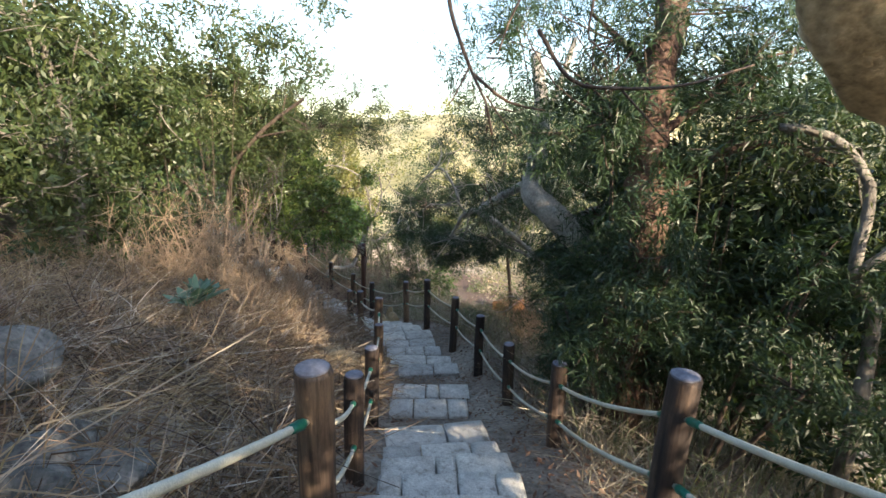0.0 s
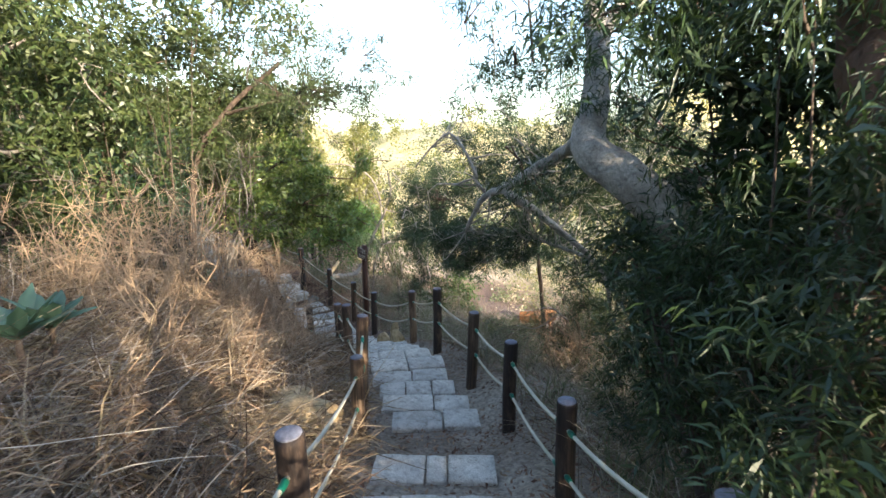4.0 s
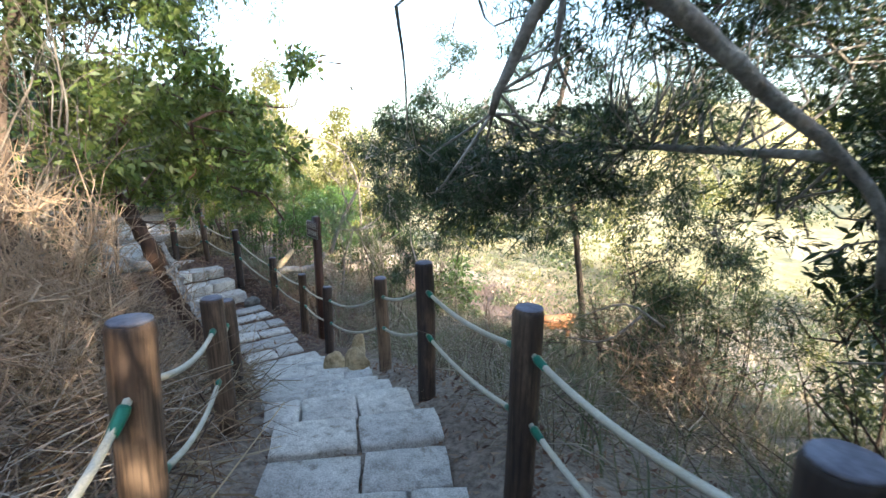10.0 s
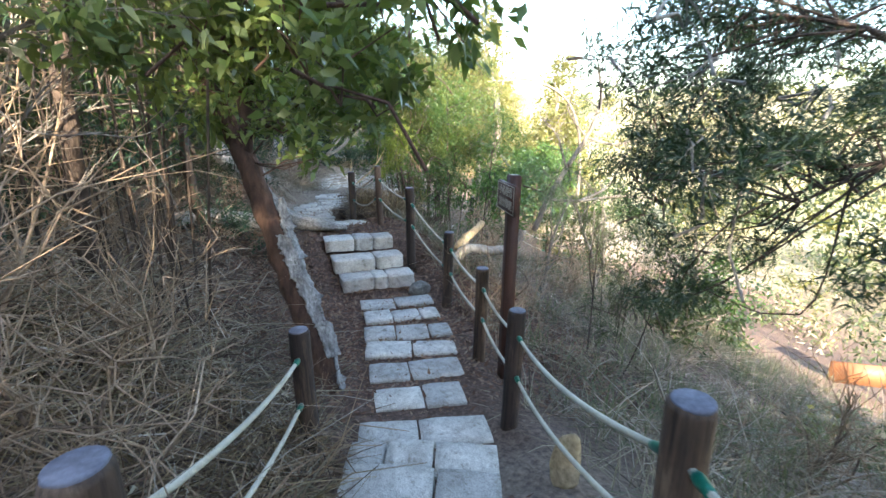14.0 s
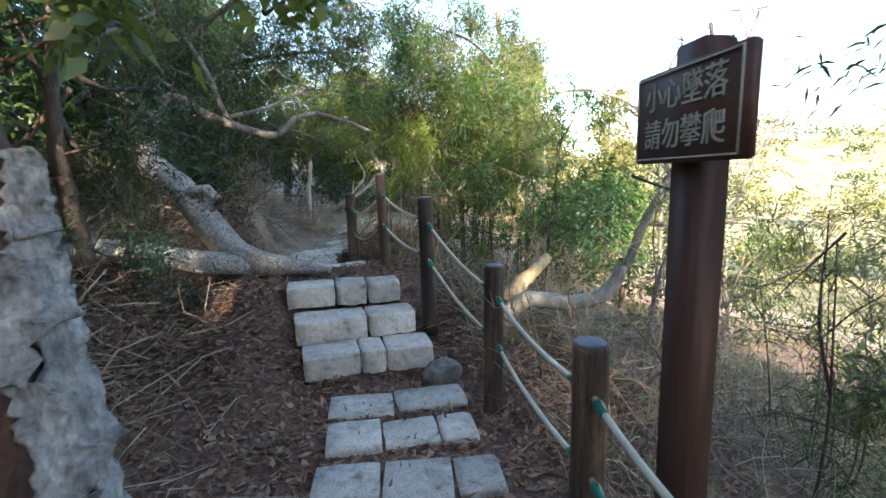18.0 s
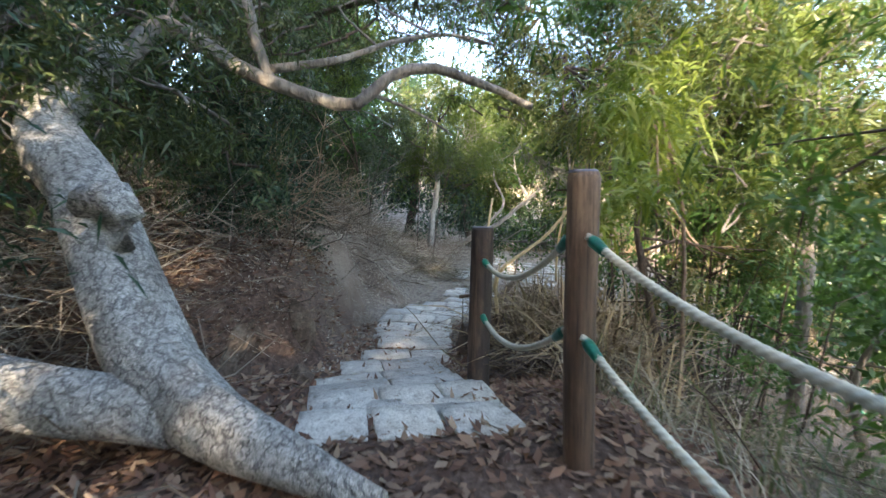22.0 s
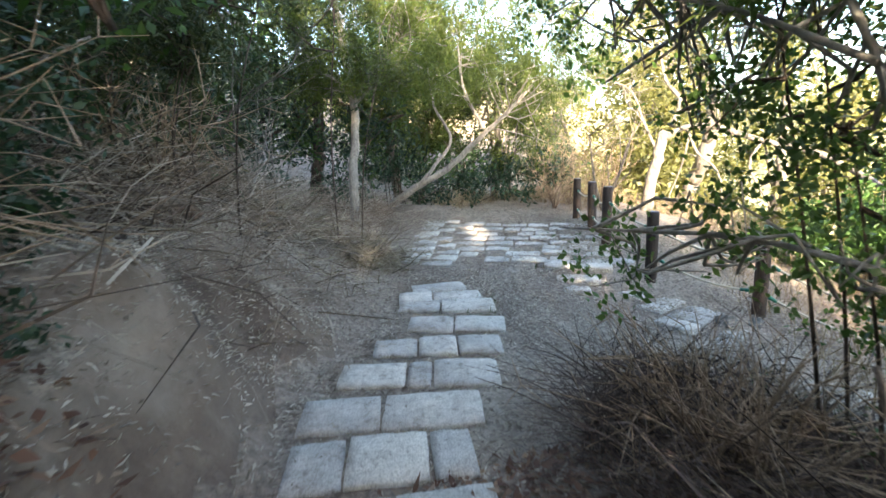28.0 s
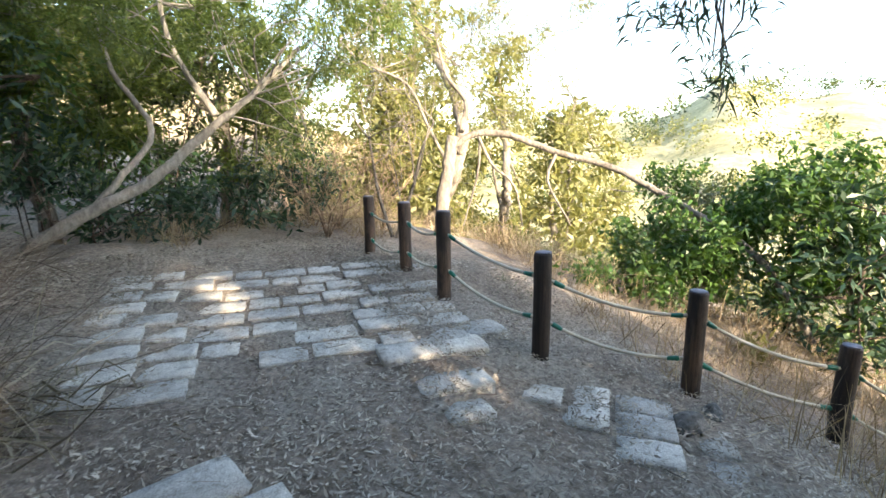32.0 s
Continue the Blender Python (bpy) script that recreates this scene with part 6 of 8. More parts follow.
for k, (x, y, h, sp, lf, mt, per, kd) in enumerate(WOODS):
    tall = h > 3.4
    tone = {"dark_acacia_leaf": "dark green", "olive_leaf": "olive green", "green_leaf": "mid green", "yellow_green_leaf": "sunlit yellow-green", "deep_green_leaf": "deep green", "grey_green_leaf": "grey-green"}[mt.name]
    # the added unseen trees share this plain woodland label
    grown("tree" if tall else "shrub", x, y, h, sp, lf, mt, M_DARKBARK if mt in (L_ACACIA, L_DARK) else M_BARK, per, f"{tone} {'tree with a dense leafy crown' if tall else 'leafy shrub'} on the wooded slope", 200 + k, "tree" if tall else "shrub", "scrub wood trees" if tall else "slope shrubs", clumps=22 if tall else 13, low=0.10 if tall else 0.12)

# round glossy bush beyond the clearing's fence
for k, (px, r) in enumerate((((-13.13, 26.69, -1.57), 0.9), ((-12.19, 27.29, -1.04), 1.0), ((-11.63, 26.75, -1.83), 0.9), ((-13.89, 25.97, -2.07), 0.6))):
    rng = np.random.default_rng(300 + k)
    cl = [(px[0] + rng.normal(0, r * 0.5), px[1] + rng.normal(0, r * 0.5), px[2] + rng.normal(0, r * 0.35) - 0.1, r * 0.5) for _ in range(9)]
    b = G(px)
    tree("round_bush", b, [([G(px, -0.2), (px[0], px[1], (b[2] + px[2]) / 2), px], 0.05, 0.02)], cl, "broad", L_GREEN, M_BARK, 2600, "rounded glossy green bush catching the sun on its top", "bush", 310 + k, "bushes beyond the fence", 2)

# small-leaved branches hanging by the path near the clearing
p = (-9.95, 20.47, -1.87)
tree("leafy_sapling", G(p), [
    ([G(p, -0.2), p, (-10.17, 20.56, -1.06), (-10.35, 20.63, -0.43), (-10.58, 20.65, 0.02), (-10.79, 20.71, 0.42), (-11.16, 20.86, 1.05)], 0.018, 0.010),
    ([(-10.19, 20.56, -1.01), (-10.55, 20.39, -0.93), (-10.99, 20.22, -0.95), (-11.23, 20.00, -0.95)], 0.014, 0.005),
    ([(-10.37, 20.61, -0.35), (-10.89, 20.53, -0.05), (-11.39, 20.36, 0.13)], 0.014, 0.005)],
    [(*(-11.04, 20.30, -1.12), 0.3), (*(-10.77, 20.47, -0.85), 0.3), (*(-11.42, 20.52, -0.04), 0.34), (*(-11.12, 20.79, 0.15), 0.34), (*(-11.16, 20.71, -0.47), 0.24), (*(-12.03, 20.45, 0.22), 0.3), (*(-10.30, 20.46, -1.04), 0.22), (*(-11.01, 21.03, -0.25), 0.26), (*(-11.19, 21.00, -0.44), 0.24), (*(-10.71, 21.02, -0.62), 0.26), (*(-10.97, 20.92, -1.10), 0.22), (*(-10.98, 21.22, -0.10), 0.3), (*(-11.58, 21.18, 0.12), 0.26)],
    "small", L_GREEN, M_PALEBARK, 2300, "pale-stemmed sapling with many small oval leaves", seed=61, twigs=5)
# drooping spray of narrow leaves at the end of the walk
p = (-9.24, 25.99, -1.96)
tree("acacia_tree", G(p), [
    ([G(p, -0.2), (-9.64, 26.18, 0.04), (-10.71, 25.42, 1.32), (-12.30, 23.44, 1.12), (-12.55, 22.96, 1.10)], 0.06, 0.02),
    ([(-12.30, 23.44, 1.12), (-12.59, 22.73, 0.54), (-12.69, 22.47, 0.28)], 0.02, 0.005)],
    [(*(-12.85, 22.56, 0.15), 0.28), (*(-12.66, 22.61, -0.22), 0.22), (*(-12.60, 22.88, 0.35), 0.3), (*(-13.03, 22.54, 0.54), 0.26), (*(-12.42, 23.03, 0.44), 0.26), (*(-12.71, 22.83, 0.95), 0.4)],
    "acacia", L_ACACIA, M_BARK, 2000, "drooping spray of narrow acacia leaves", seed=62, twigs=4)

# bare twiggy trees
def bare_tree(name, base, stems, seed, label, r=0.04, mat=None, depth=3):
    rng = np.random.default_rng(seed)
    root = thing(name, base, label, "tree", "leafless trees")
    fine = []

    def fork(a, d, length, rad, level):
        pts = [a]
        q = a.copy()
        w = d / np.linalg.norm(d)
        for _ in range(4):
            w = w + rng.standard_normal(3) * 0.15 + (0, 0, 0.05)
            w /= np.linalg.norm(w)
            q = q + w * length / 4
            pts.append(q)
        v, f = tube(spline(pts, 0.12), np.linspace(rad, rad * 0.5, len(spline(pts, 0.12))), 5 if level else 8, cap=False)
        if level == 0:
            put("trunk" if not fine else "limb", raw_mesh("limb", v - np.array(base), f, mat or M_BARK, True), root)
        else:
            fine.append((v, f))
        if level < depth:
            for _ in range(3 if level else 4):
                k = rng.integers(1, 5)
                fork(pts[k], w + rng.standard_normal(3) * 0.5, length * 0.6, rad * 0.42, level + 1)

    for d, length in stems:
        fork(np.array(base, float) - (0, 0, 0.1), np.array(d, float), length, r, 0)
    v, f = join(fine)
    tagged(put("branchwork", raw_mesh("branchwork", v - np.array(base), f, mat or M_BARK, True), root), kind="stuff")


for k, (px, stems, r) in enumerate((
    ((-6.16, 23.71, -1.24), (((0.2, 0.1, 1), 2.2), ((-0.3, 0.3, 0.8), 1.8)), 0.045),
    ((-5.91, 21.96, -1.60), (((0.2, 0.3, 1), 2.0),), 0.035),
    ((-5.17, 24.60, -1.48), (((0.3, 0.2, 1), 2.0), ((-0.2, 0.5, 0.7), 1.6)), 0.04),
    ((-16.92, 24.64, -1.99), (((0.2, 0.0, 1), 1.9), ((-0.4, 0.0, 0.9), 1.6)), 0.03),
    ((-4.15, 15.07, 0.41), (((-0.3, 0.1, 1), 2.2), ((0.3, 0.2, 0.9), 2.0)), 0.035),
    ((-2.83, 15.22, 0.55), (((0.2, 0.1, 1), 1.9),), 0.03),
    ((-2.81, 15.25, 0.77), (((-0.2, 0.1, 1), 2.0), ((0.25, 0, 1), 1.6)), 0.03),
    ((-19.69, 24.01, -2.23), (((0.1, 0, 1), 1.8), ((-0.4, 0.1, 0.8), 1.5)), 0.03),
    ((-14.82, 18.67, -0.99), (((0.3, 0.1, 1), 1.4), ((-0.3, 0.2, 0.8), 1.2)), 0.02))):
    bare_tree("bare_tree", G(px), stems, 400 + k, "leafless grey tree with fine bare branches", r)
# dry hanging branches over the top of the steps
rngh = np.random.default_rng(9)
hb = thing("hanging_branch", (4.62, 12.13, 4.02), "dead bare branch hanging over the steps", "branch")
for pts, r in (([(4.53, 12.13, 4.22), (4.72, 11.99, 3.73), (4.94, 11.91, 3.36), (5.08, 11.83, 3.20), (5.14, 11.82, 3.02)], 0.016), ([(4.94, 11.91, 3.36), (5.18, 11.91, 3.20), (5.36, 12.01, 3.16)], 0.012), ([(4.92, 11.90, 3.39), (4.87, 11.81, 3.20), (4.85, 11.79, 3.17)], 0.006), ([(5.08, 11.84, 3.23), (5.21, 11.88, 3.05), (5.25, 11.90, 3.01)], 0.006), ([(5.46, 12.34, 4.01), (5.48, 12.27, 3.73), (5.49, 12.22, 3.55), (5.60, 12.27, 3.46)], 0.01), ([(5.09, 12.33, 4.00), (5.01, 12.18, 3.67), (4.99, 12.10, 3.48)], 0.01), ([(5.26, 12.06, 3.59), (5.45, 12.11, 3.33), (5.66, 12.25, 3.29), (5.96, 12.48, 3.32), (6.25, 12.87, 3.46)], 0.014), ([(5.68, 12.27, 3.29), (5.81, 12.31, 3.15), (5.94, 12.36, 3.01)], 0.008)):
    v, f = limb_mesh(pts, r, r * 0.45, rngh, 6, 0.08, 0.05)
    put("branch", raw_mesh("branch", v - np.array(hb.location), f, M_WORN, True), hb)
# broken sticks on the bank
for a, b, r in (((-14.86, 18.43, -0.96), (-14.96, 18.66, -0.60), 0.022), ((-12.77, 17.37, -0.11), (-12.75, 17.82, 0.14), 0.012), ((-11.64, 17.00, -0.69), (-11.89, 17.53, -0.55), 0.010)):
    v, f = limb_mesh([np.array(a) + (0, 0, -0.05), (np.array(a) + b) / 2 + (0.02, 0, 0.02), b], r, r * 0.6, rngh, 7, 0.1, 0.05)
    st = put("broken_stick", raw_mesh("broken_stick", v, f, M_PALEBARK, True))
    tagged(st, "pale broken stick leaning out of the bank", "stick", "sticks on the bank")


# ---------------------------------------------------------------- grass, brush and fallen leaves
def blades(x, y, z, length, width, rng, lean=0.6, curl=0.5):
    """Arched blades of two sections, one at each place."""
    n = len(x)
    a = rng.random(n) * 2 * np.pi
    tilt = np.abs(rng.normal(0, lean, n))
    d = np.stack([np.cos(a) * np.sin(tilt), np.sin(a) * np.sin(tilt), np.cos(tilt)], 1)
    ln = length * (0.5 + rng.random(n))
    p0 = np.stack([x, y, z], 1)
    bend = np.stack([np.cos(a), np.sin(a), -np.ones(n) * 0.8], 1) * (curl * rng.random(n) * ln)[:, None]
    p2 = p0 + d * (ln * 0.6)[:, None] + bend * 0.28
    p3 = p0 + d * ln[:, None] + bend
    s = np.stack([-np.sin(a), np.cos(a), np.zeros(n)], 1)
    t = rng.standard_normal((n, 3)) * 0.5
    s = s + t
    s /= np.linalg.norm(s, axis=1)[:, None]
    w = (width * (0.6 + 0.8 * rng.random(n)))[:, None] * 0.5
    v = np.stack([p0 - s * w, p0 + s * w, p2 - s * w * 0.8, p2 + s * w * 0.8, p3 - s * w * 0.15, p3 + s * w * 0.15], 1).reshape(-1, 3)
    k = np.arange(n)[:, None] * 6
    f = np.concatenate([k + (0, 1, 3, 2), k + (2, 3, 5, 4)], 0)
    return v, f


def scatter(n, box, keep, rng, clump=1):
    """Places in a box, kept with a likelihood that follows the lie of the land beside the path."""
    m = n // clump
    x = np.repeat(rng.uniform(box[0], box[1], m), clump) + rng.normal(0, 0.07, m * clump) * (clump > 1)
    y = np.repeat(rng.uniform(box[2], box[3], m), clump) + rng.normal(0, 0.07, m * clump) * (clump > 1)
    n = m * clump
    z, s, left, right, dist = base_land(x, y)
    patch = 0.5 + 0.5 * np.sin(x * 1.7 + 1.3 * np.sin(y * 1.1)) * np.sin(y * 1.9 + np.sin(x * 0.9))
    ok = rng.random(n) < keep(s, left, right, dist, patch)
    return x[ok], y[ok], dist[ok]


def stuff(name, n, box, keep, make, mat, label, category, seed, clump=1):
    rng = np.random.default_rng(seed)
    x, y, dist = scatter(n, box, keep, rng, clump)
    z = land(x, y) - 0.02 + 0.03 * smooth((dist - 0.9) / 0.4)
    v, f = make(x, y, z, rng)
    tagged(put(name, raw_mesh(name, v, f, mat)), label, category, kind="stuff")


BANK = (-4.5, 7.5, 7.5, 18.0)
def tangle(x, y, z, length, width, high, rng):
    """Dead stems lying across one another at all heights, two bent sections each."""
    n = len(x)
    a = rng.random(n) * 2 * np.pi
    up = rng.normal(0.15, 0.42, n)
    d = np.stack([np.cos(a), np.sin(a), up], 1)
    ln = (length * (0.35 + 1.1 * rng.random(n)))[:, None]
    lift = high * rng.random(n) ** 1.5
    p0 = np.stack([x, y, z + lift], 1)
    p2 = p0 + d * ln * 0.5 + rng.standard_normal((n, 3)) * ln * 0.10
    p3 = p0 + d * ln + rng.standard_normal((n, 3)) * ln * 0.22 - (0, 0, 1) * ln * 0.25
    side = np.cross(d, rng.standard_normal((n, 3)))
    side /= np.linalg.norm(side, axis=1)[:, None]
    w = (width * (0.5 + rng.random(n)))[:, None] * 0.5
    v = np.stack([p0 - side * w, p0 + side * w, p2 - side * w * 0.9, p2 + side * w * 0.9, p3 - side * w * 0.4, p3 + side * w * 0.4], 1).reshape(-1, 3)
    k = np.arange(n)[:, None] * 6
    return v, np.concatenate([k + (0, 1, 3, 2), k + (2, 3, 5, 4)], 0)


stuff("dry_fern_brush", 95000, BANK, lambda s, le, ri, d, p: (le > 0.72) * (le < 4.6) * (s < 15.5) * (0.12 + 0.88 * (p > 0.42)), lambda x, y, z, r: tangle(x, y, z, 0.36, 0.0085, 0.32, r), L_RUST, "tangled russet dry fern and grass on the bank", "dry brush", 71, 14)
stuff("dry_grass", 60000, BANK, lambda s, le, ri, d, p: (le > 0.75) * (le < 6) * (s < 16) * (0.15 + 0.85 * (p < 0.5)), lambda x, y, z, r: tangle(x, y, z, 0.42, 0.0075, 0.22, r), L_DRY, "pale flattened dry grass on the bank", "grass", 72, 14)
stuff("tall_dry_stems", 13000, BANK, lambda s, le, ri, d, p: (le > 1.6) * (le < 6.5) * (s < 14) * (0.1 + 0.9 * (p > 0.6)), lambda x, y, z, r: blades(x, y, z, 0.7, 0.010, r, 0.55, 0.6), L_DRY, "tall tan dead stems standing on the bank", "dry brush", 81, 10)
stuff("grey_brush", 90000, (-18, 1.5, 13, 22), lambda s, le, ri, d, p: (le > 0.8) * (le < 5) * ((s > 12.5) * (s < 17.3) + (s > 27.2) * (s < 28.8)) * (0.2 + 0.8 * (p > 0.35)), lambda x, y, z, r: tangle(x, y, z, 0.38, 0.009, 0.24, r), L_STRAW, "grey dead stems and straw on the bank", "dry brush", 73, 12)
stuff("slope_grass", 60000, (-9, 8.5, 11, 27), lambda s, le, ri, d, p: (ri > 0.95) * (ri < 8.5) * (s < 25) * (0.2 + 0.8 * (p > 0.4)), lambda x, y, z, r: blades(x, y, z, 0.40, 0.008, r, 0.8, 1.0), L_STRAW, "dry straw grass on the slope below the fence", "grass", 74, 12)
stuff("slope_weeds", 32000, (-9, 8, 12, 27), lambda s, le, ri, d, p: (ri > 1.2) * (ri < 9) * (s < 25) * (p > 0.35), lambda x, y, z, r: blades(x, y, z, 0.45, 0.010, r, 0.5, 0.7), L_SAGE, "grey-green weeds on the slope", "weeds", 75, 12)
stuff("clearing_brush", 30000, (-21, -9, 20, 28), lambda s, le, ri, d, p: ((ri > 3.0) * (ri < 7.5) * (s > 25) + (s > 31.5) * (d > 1.0)) * (0.3 + 0.7 * p), lambda x, y, z, r: blades(x, y, z, 0.5, 0.006, r, 0.65, 0.8), L_DRY, "dry grass and dead stems round the clearing", "grass", 76, 12)
stuff("bank_tangle", 36000, (-18, -1.5, 13, 21), lambda s, le, ri, d, p: (le > 0.95) * (le < 4.5) * (s > 16.5) * (s < 29) * (0.15 + 0.6 * smooth((le - 1.0) / 1.2)), lambda x, y, z, r: tangle(x, y, z, 0.5, 0.009, 0.22, r), L_TWIG, "tangle of thin dead branches on the bank", "dry brush", 80)
def stems(x, y, z, length, width, high, rng):
    """Long bent dead stems, four sections each, arching over one another."""
    n = len(x)
    a = rng.random(n) * 2 * np.pi
    p = np.stack([x, y, z + high * rng.random(n) ** 1.3], 1)
    d = np.stack([np.cos(a), np.sin(a), rng.normal(0.35, 0.4, n)], 1)
    ln = (length * (0.4 + rng.random(n)))[:, None] / 4
    w = (width * (0.5 + rng.random(n)))[:, None] * 0.5
    bend = rng.standard_normal((n, 3)) * (0.22, 0.22, 0.12) - (0, 0, 0.16)
    side = np.cross(d, rng.standard_normal((n, 3)))
    side /= np.linalg.norm(side, axis=1)[:, None]
    v = []
    for k in range(5):
        v += [p - side * w * (1 - 0.17 * k), p + side * w * (1 - 0.17 * k)]
        p = p + d * ln
        d = d + bend + rng.standard_normal((n, 3)) * 0.10
    v = np.stack(v, 1).reshape(-1, 3)
    k = np.arange(n)[:, None] * 10
    return v, np.concatenate([k + (2 * q, 2 * q + 1, 2 * q + 3, 2 * q + 2) for q in range(4)], 0)


stuff("bank_stems", 34000, BANK, lambda s, le, ri, d, p: (le > 1.0) * (le < 5.0) * (s < 17.5) * (0.35 + 0.65 * (p > 0.3)), lambda x, y, z, r: stems(x, y, z, 0.5, 0.007, 0.36, r), L_STEM, "long bleached and brown dead stems arching over the dry bank", "dry brush", 91, 6)
stuff("slope_stems", 26000, (-9, 6, 13, 26), lambda s, le, ri, d, p: (ri > 1.15) * (ri < 6.0) * (s > 5) * (s < 22.5) * (0.2 + 0.8 * (p > 0.35)), lambda x, y, z, r: stems(x, y, z, 0.5, 0.007, 0.24, r), L_STEM, "grey dead stems matted on the slope below the fence", "dry brush", 92, 6)
stuff("bramble_stems", 46000, (-19, -7.5, 13.5, 20.5), lambda s, le, ri, d, p: (le > 1.35) * (le < 5.0) * (s > 20.5) * (s < 30.5) * (0.25 + 0.75 * smooth((le - 1.3) / 0.8)), lambda x, y, z, r: stems(x, y, z, 0.55, 0.0055, 0.3, r), L_STEM, "tangle of thin dead bramble stems on the bank", "dry brush", 93, 5)
stuff("dark_brushwood", 16000, (-12.2, -8.6, 19.3, 21.6), lambda s, le, ri, d, p: (ri > 0.8) * (ri < 2.6) * (s > 22.0) * (s < 25.2), lambda x, y, z, r: stems(x, y, z, 0.42, 0.006, 0.22, r), L_BRUSH, "dark matted brushwood at the path's edge", "dry brush", 94, 4)
def litter(x, y, z, length, width, rng):
    """Dead leaves lying nearly flat, each a little curled and tilted."""
    n = len(x)
    a = rng.random(n) * 2 * np.pi
    d = np.stack([np.cos(a), np.sin(a), rng.normal(0, 0.22, n)], 1)
    e = np.stack([-np.sin(a), np.cos(a), rng.normal(0, 0.35, n)], 1)
    ln = (length * (0.5 + rng.random(n)))[:, None]
    w = (width * (0.5 + rng.random(n)))[:, None] * 0.5
    p = np.stack([x, y, z + 0.019 + 0.014 * rng.random(n)], 1)
    v = np.stack([p, p + d * ln * 0.45 + e * w, p + d * ln + (0, 0, 1) * ln * rng.normal(0, 0.2, (n, 1)), p + d * ln * 0.45 - e * w], 1).reshape(-1, 3)
    return v, np.arange(4 * n).reshape(-1, 4)


stuff("leaf_litter", 125000, (-11, -1.2, 15.4, 21.6), lambda s, le, ri, d, p: (d < 2.7) * (0.45 + 0.55 * p) * smooth((s - 15.5) / 2.0), lambda x, y, z, r: litter(x, y, z, 0.062, 0.026, r), L_LITTER, "deep brown litter of fallen leaves on the soil", "leaf litter", 77)
stuff("leaf_crumbs", 190000, (-18, -9, 17.2, 24.2), lambda s, le, ri, d, p: (d < 4.0) * (le < 3.0) * (0.4 + 0.6 * p), lambda x, y, z, r: litter(x, y, z, 0.04, 0.011, r), L_CRUMB, "grey-brown litter of broken leaves and straw", "leaf litter", 83)
stuff("fallen_leaves", 34000, (-1.5, 7.5, 8, 18), lambda s, le, ri, d, p: (d < 2.4) * (0.3 + 0.7 * p), lambda x, y, z, r: litter(x, y, z, 0.055, 0.02, r), L_LITTER, "brown fallen leaves on the soil", "leaf litter", 84)
stuff("fallen_twigs", 5200, (-15, 7, 8, 23), lambda s, le, ri, d, p: (d < 2.6) * (0.3 + 0.7 * p), lambda x, y, z, r: leaf_quads(np.stack([x, y, z + 0.03], 1), r.standard_normal((len(x), 3)) * (1, 1, 0.12), 0.22, 0.005, r, 0.0), L_TWIG, "thin dry twigs lying on the soil", "twigs", 78)
stuff("green_weeds", 2600, (-15.2, -11, 20, 24), lambda s, le, ri, d, p: (p > 0.86) * (d < 4), lambda x, y, z, r: blades(x, y, z, 0.09, 0.008, r, 0.7, 0.5), L_GREEN, "small green weeds between the flags", "weeds", 79)


def reed_clump(px, n, length, seed, lean):
    rng = np.random.default_rng(seed)
    b = G(px)
    root = thing("dry_reed_clump", b, "golden dry reeds and cane leaning beside the rope fence", "reeds", "dry reeds by the fence")
    for k in range(n):
        a = np.array(b) + (rng.normal(0, 0.16), rng.normal(0, 0.16), -0.05)
        d = np.array(lean) + rng.standard_normal(3) * 0.22
        d /= np.linalg.norm(d)
        ln = length * rng.uniform(0.6, 1.1)
        mid = a + d * ln * 0.5 + rng.standard_normal(3) * 0.05
        v, f = tube(spline([a, mid, a + d * ln + (0, 0, -0.05)], 0.15), np.linspace(0.012, 0.004, len(spline([a, mid, a + d * ln + (0, 0, -0.05)], 0.15))), 6, cap=False)
        put("cane", raw_mesh("cane", v - np.array(b), f, M_CANE, True), root)
    m = n * 34
    x, y = b[0] + rng.normal(0, 0.22, m), b[1] + rng.normal(0, 0.22, m)
    v, f = blades(x, y, b[2] + rng.uniform(0, length * 0.55, m), 0.42, 0.014, rng, 0.7, 1.0)
    tagged(put("foliage", raw_mesh("foliage", v - np.array(b), f, L_DRY), root), kind="stuff")


M_CANE = surface("dry_cane", [(0.42, 0.30, 0.15), (0.60, 0.46, 0.26)], 6, 40, 0.7, 0.3, 0.003, dark=0.7)
reed_clump((-9.26, 19.93, -1.02), 14, 0.8, 1, (-0.1, 0.0, 1.0))
reed_clump((-8.99, 20.14, -1.05), 20, 0.9, 2, (-0.1, 0.5, 0.8))
reed_clump((-8.73, 20.29, -1.09), 12, 0.7, 3, (-0.1, 0.3, 1.0))


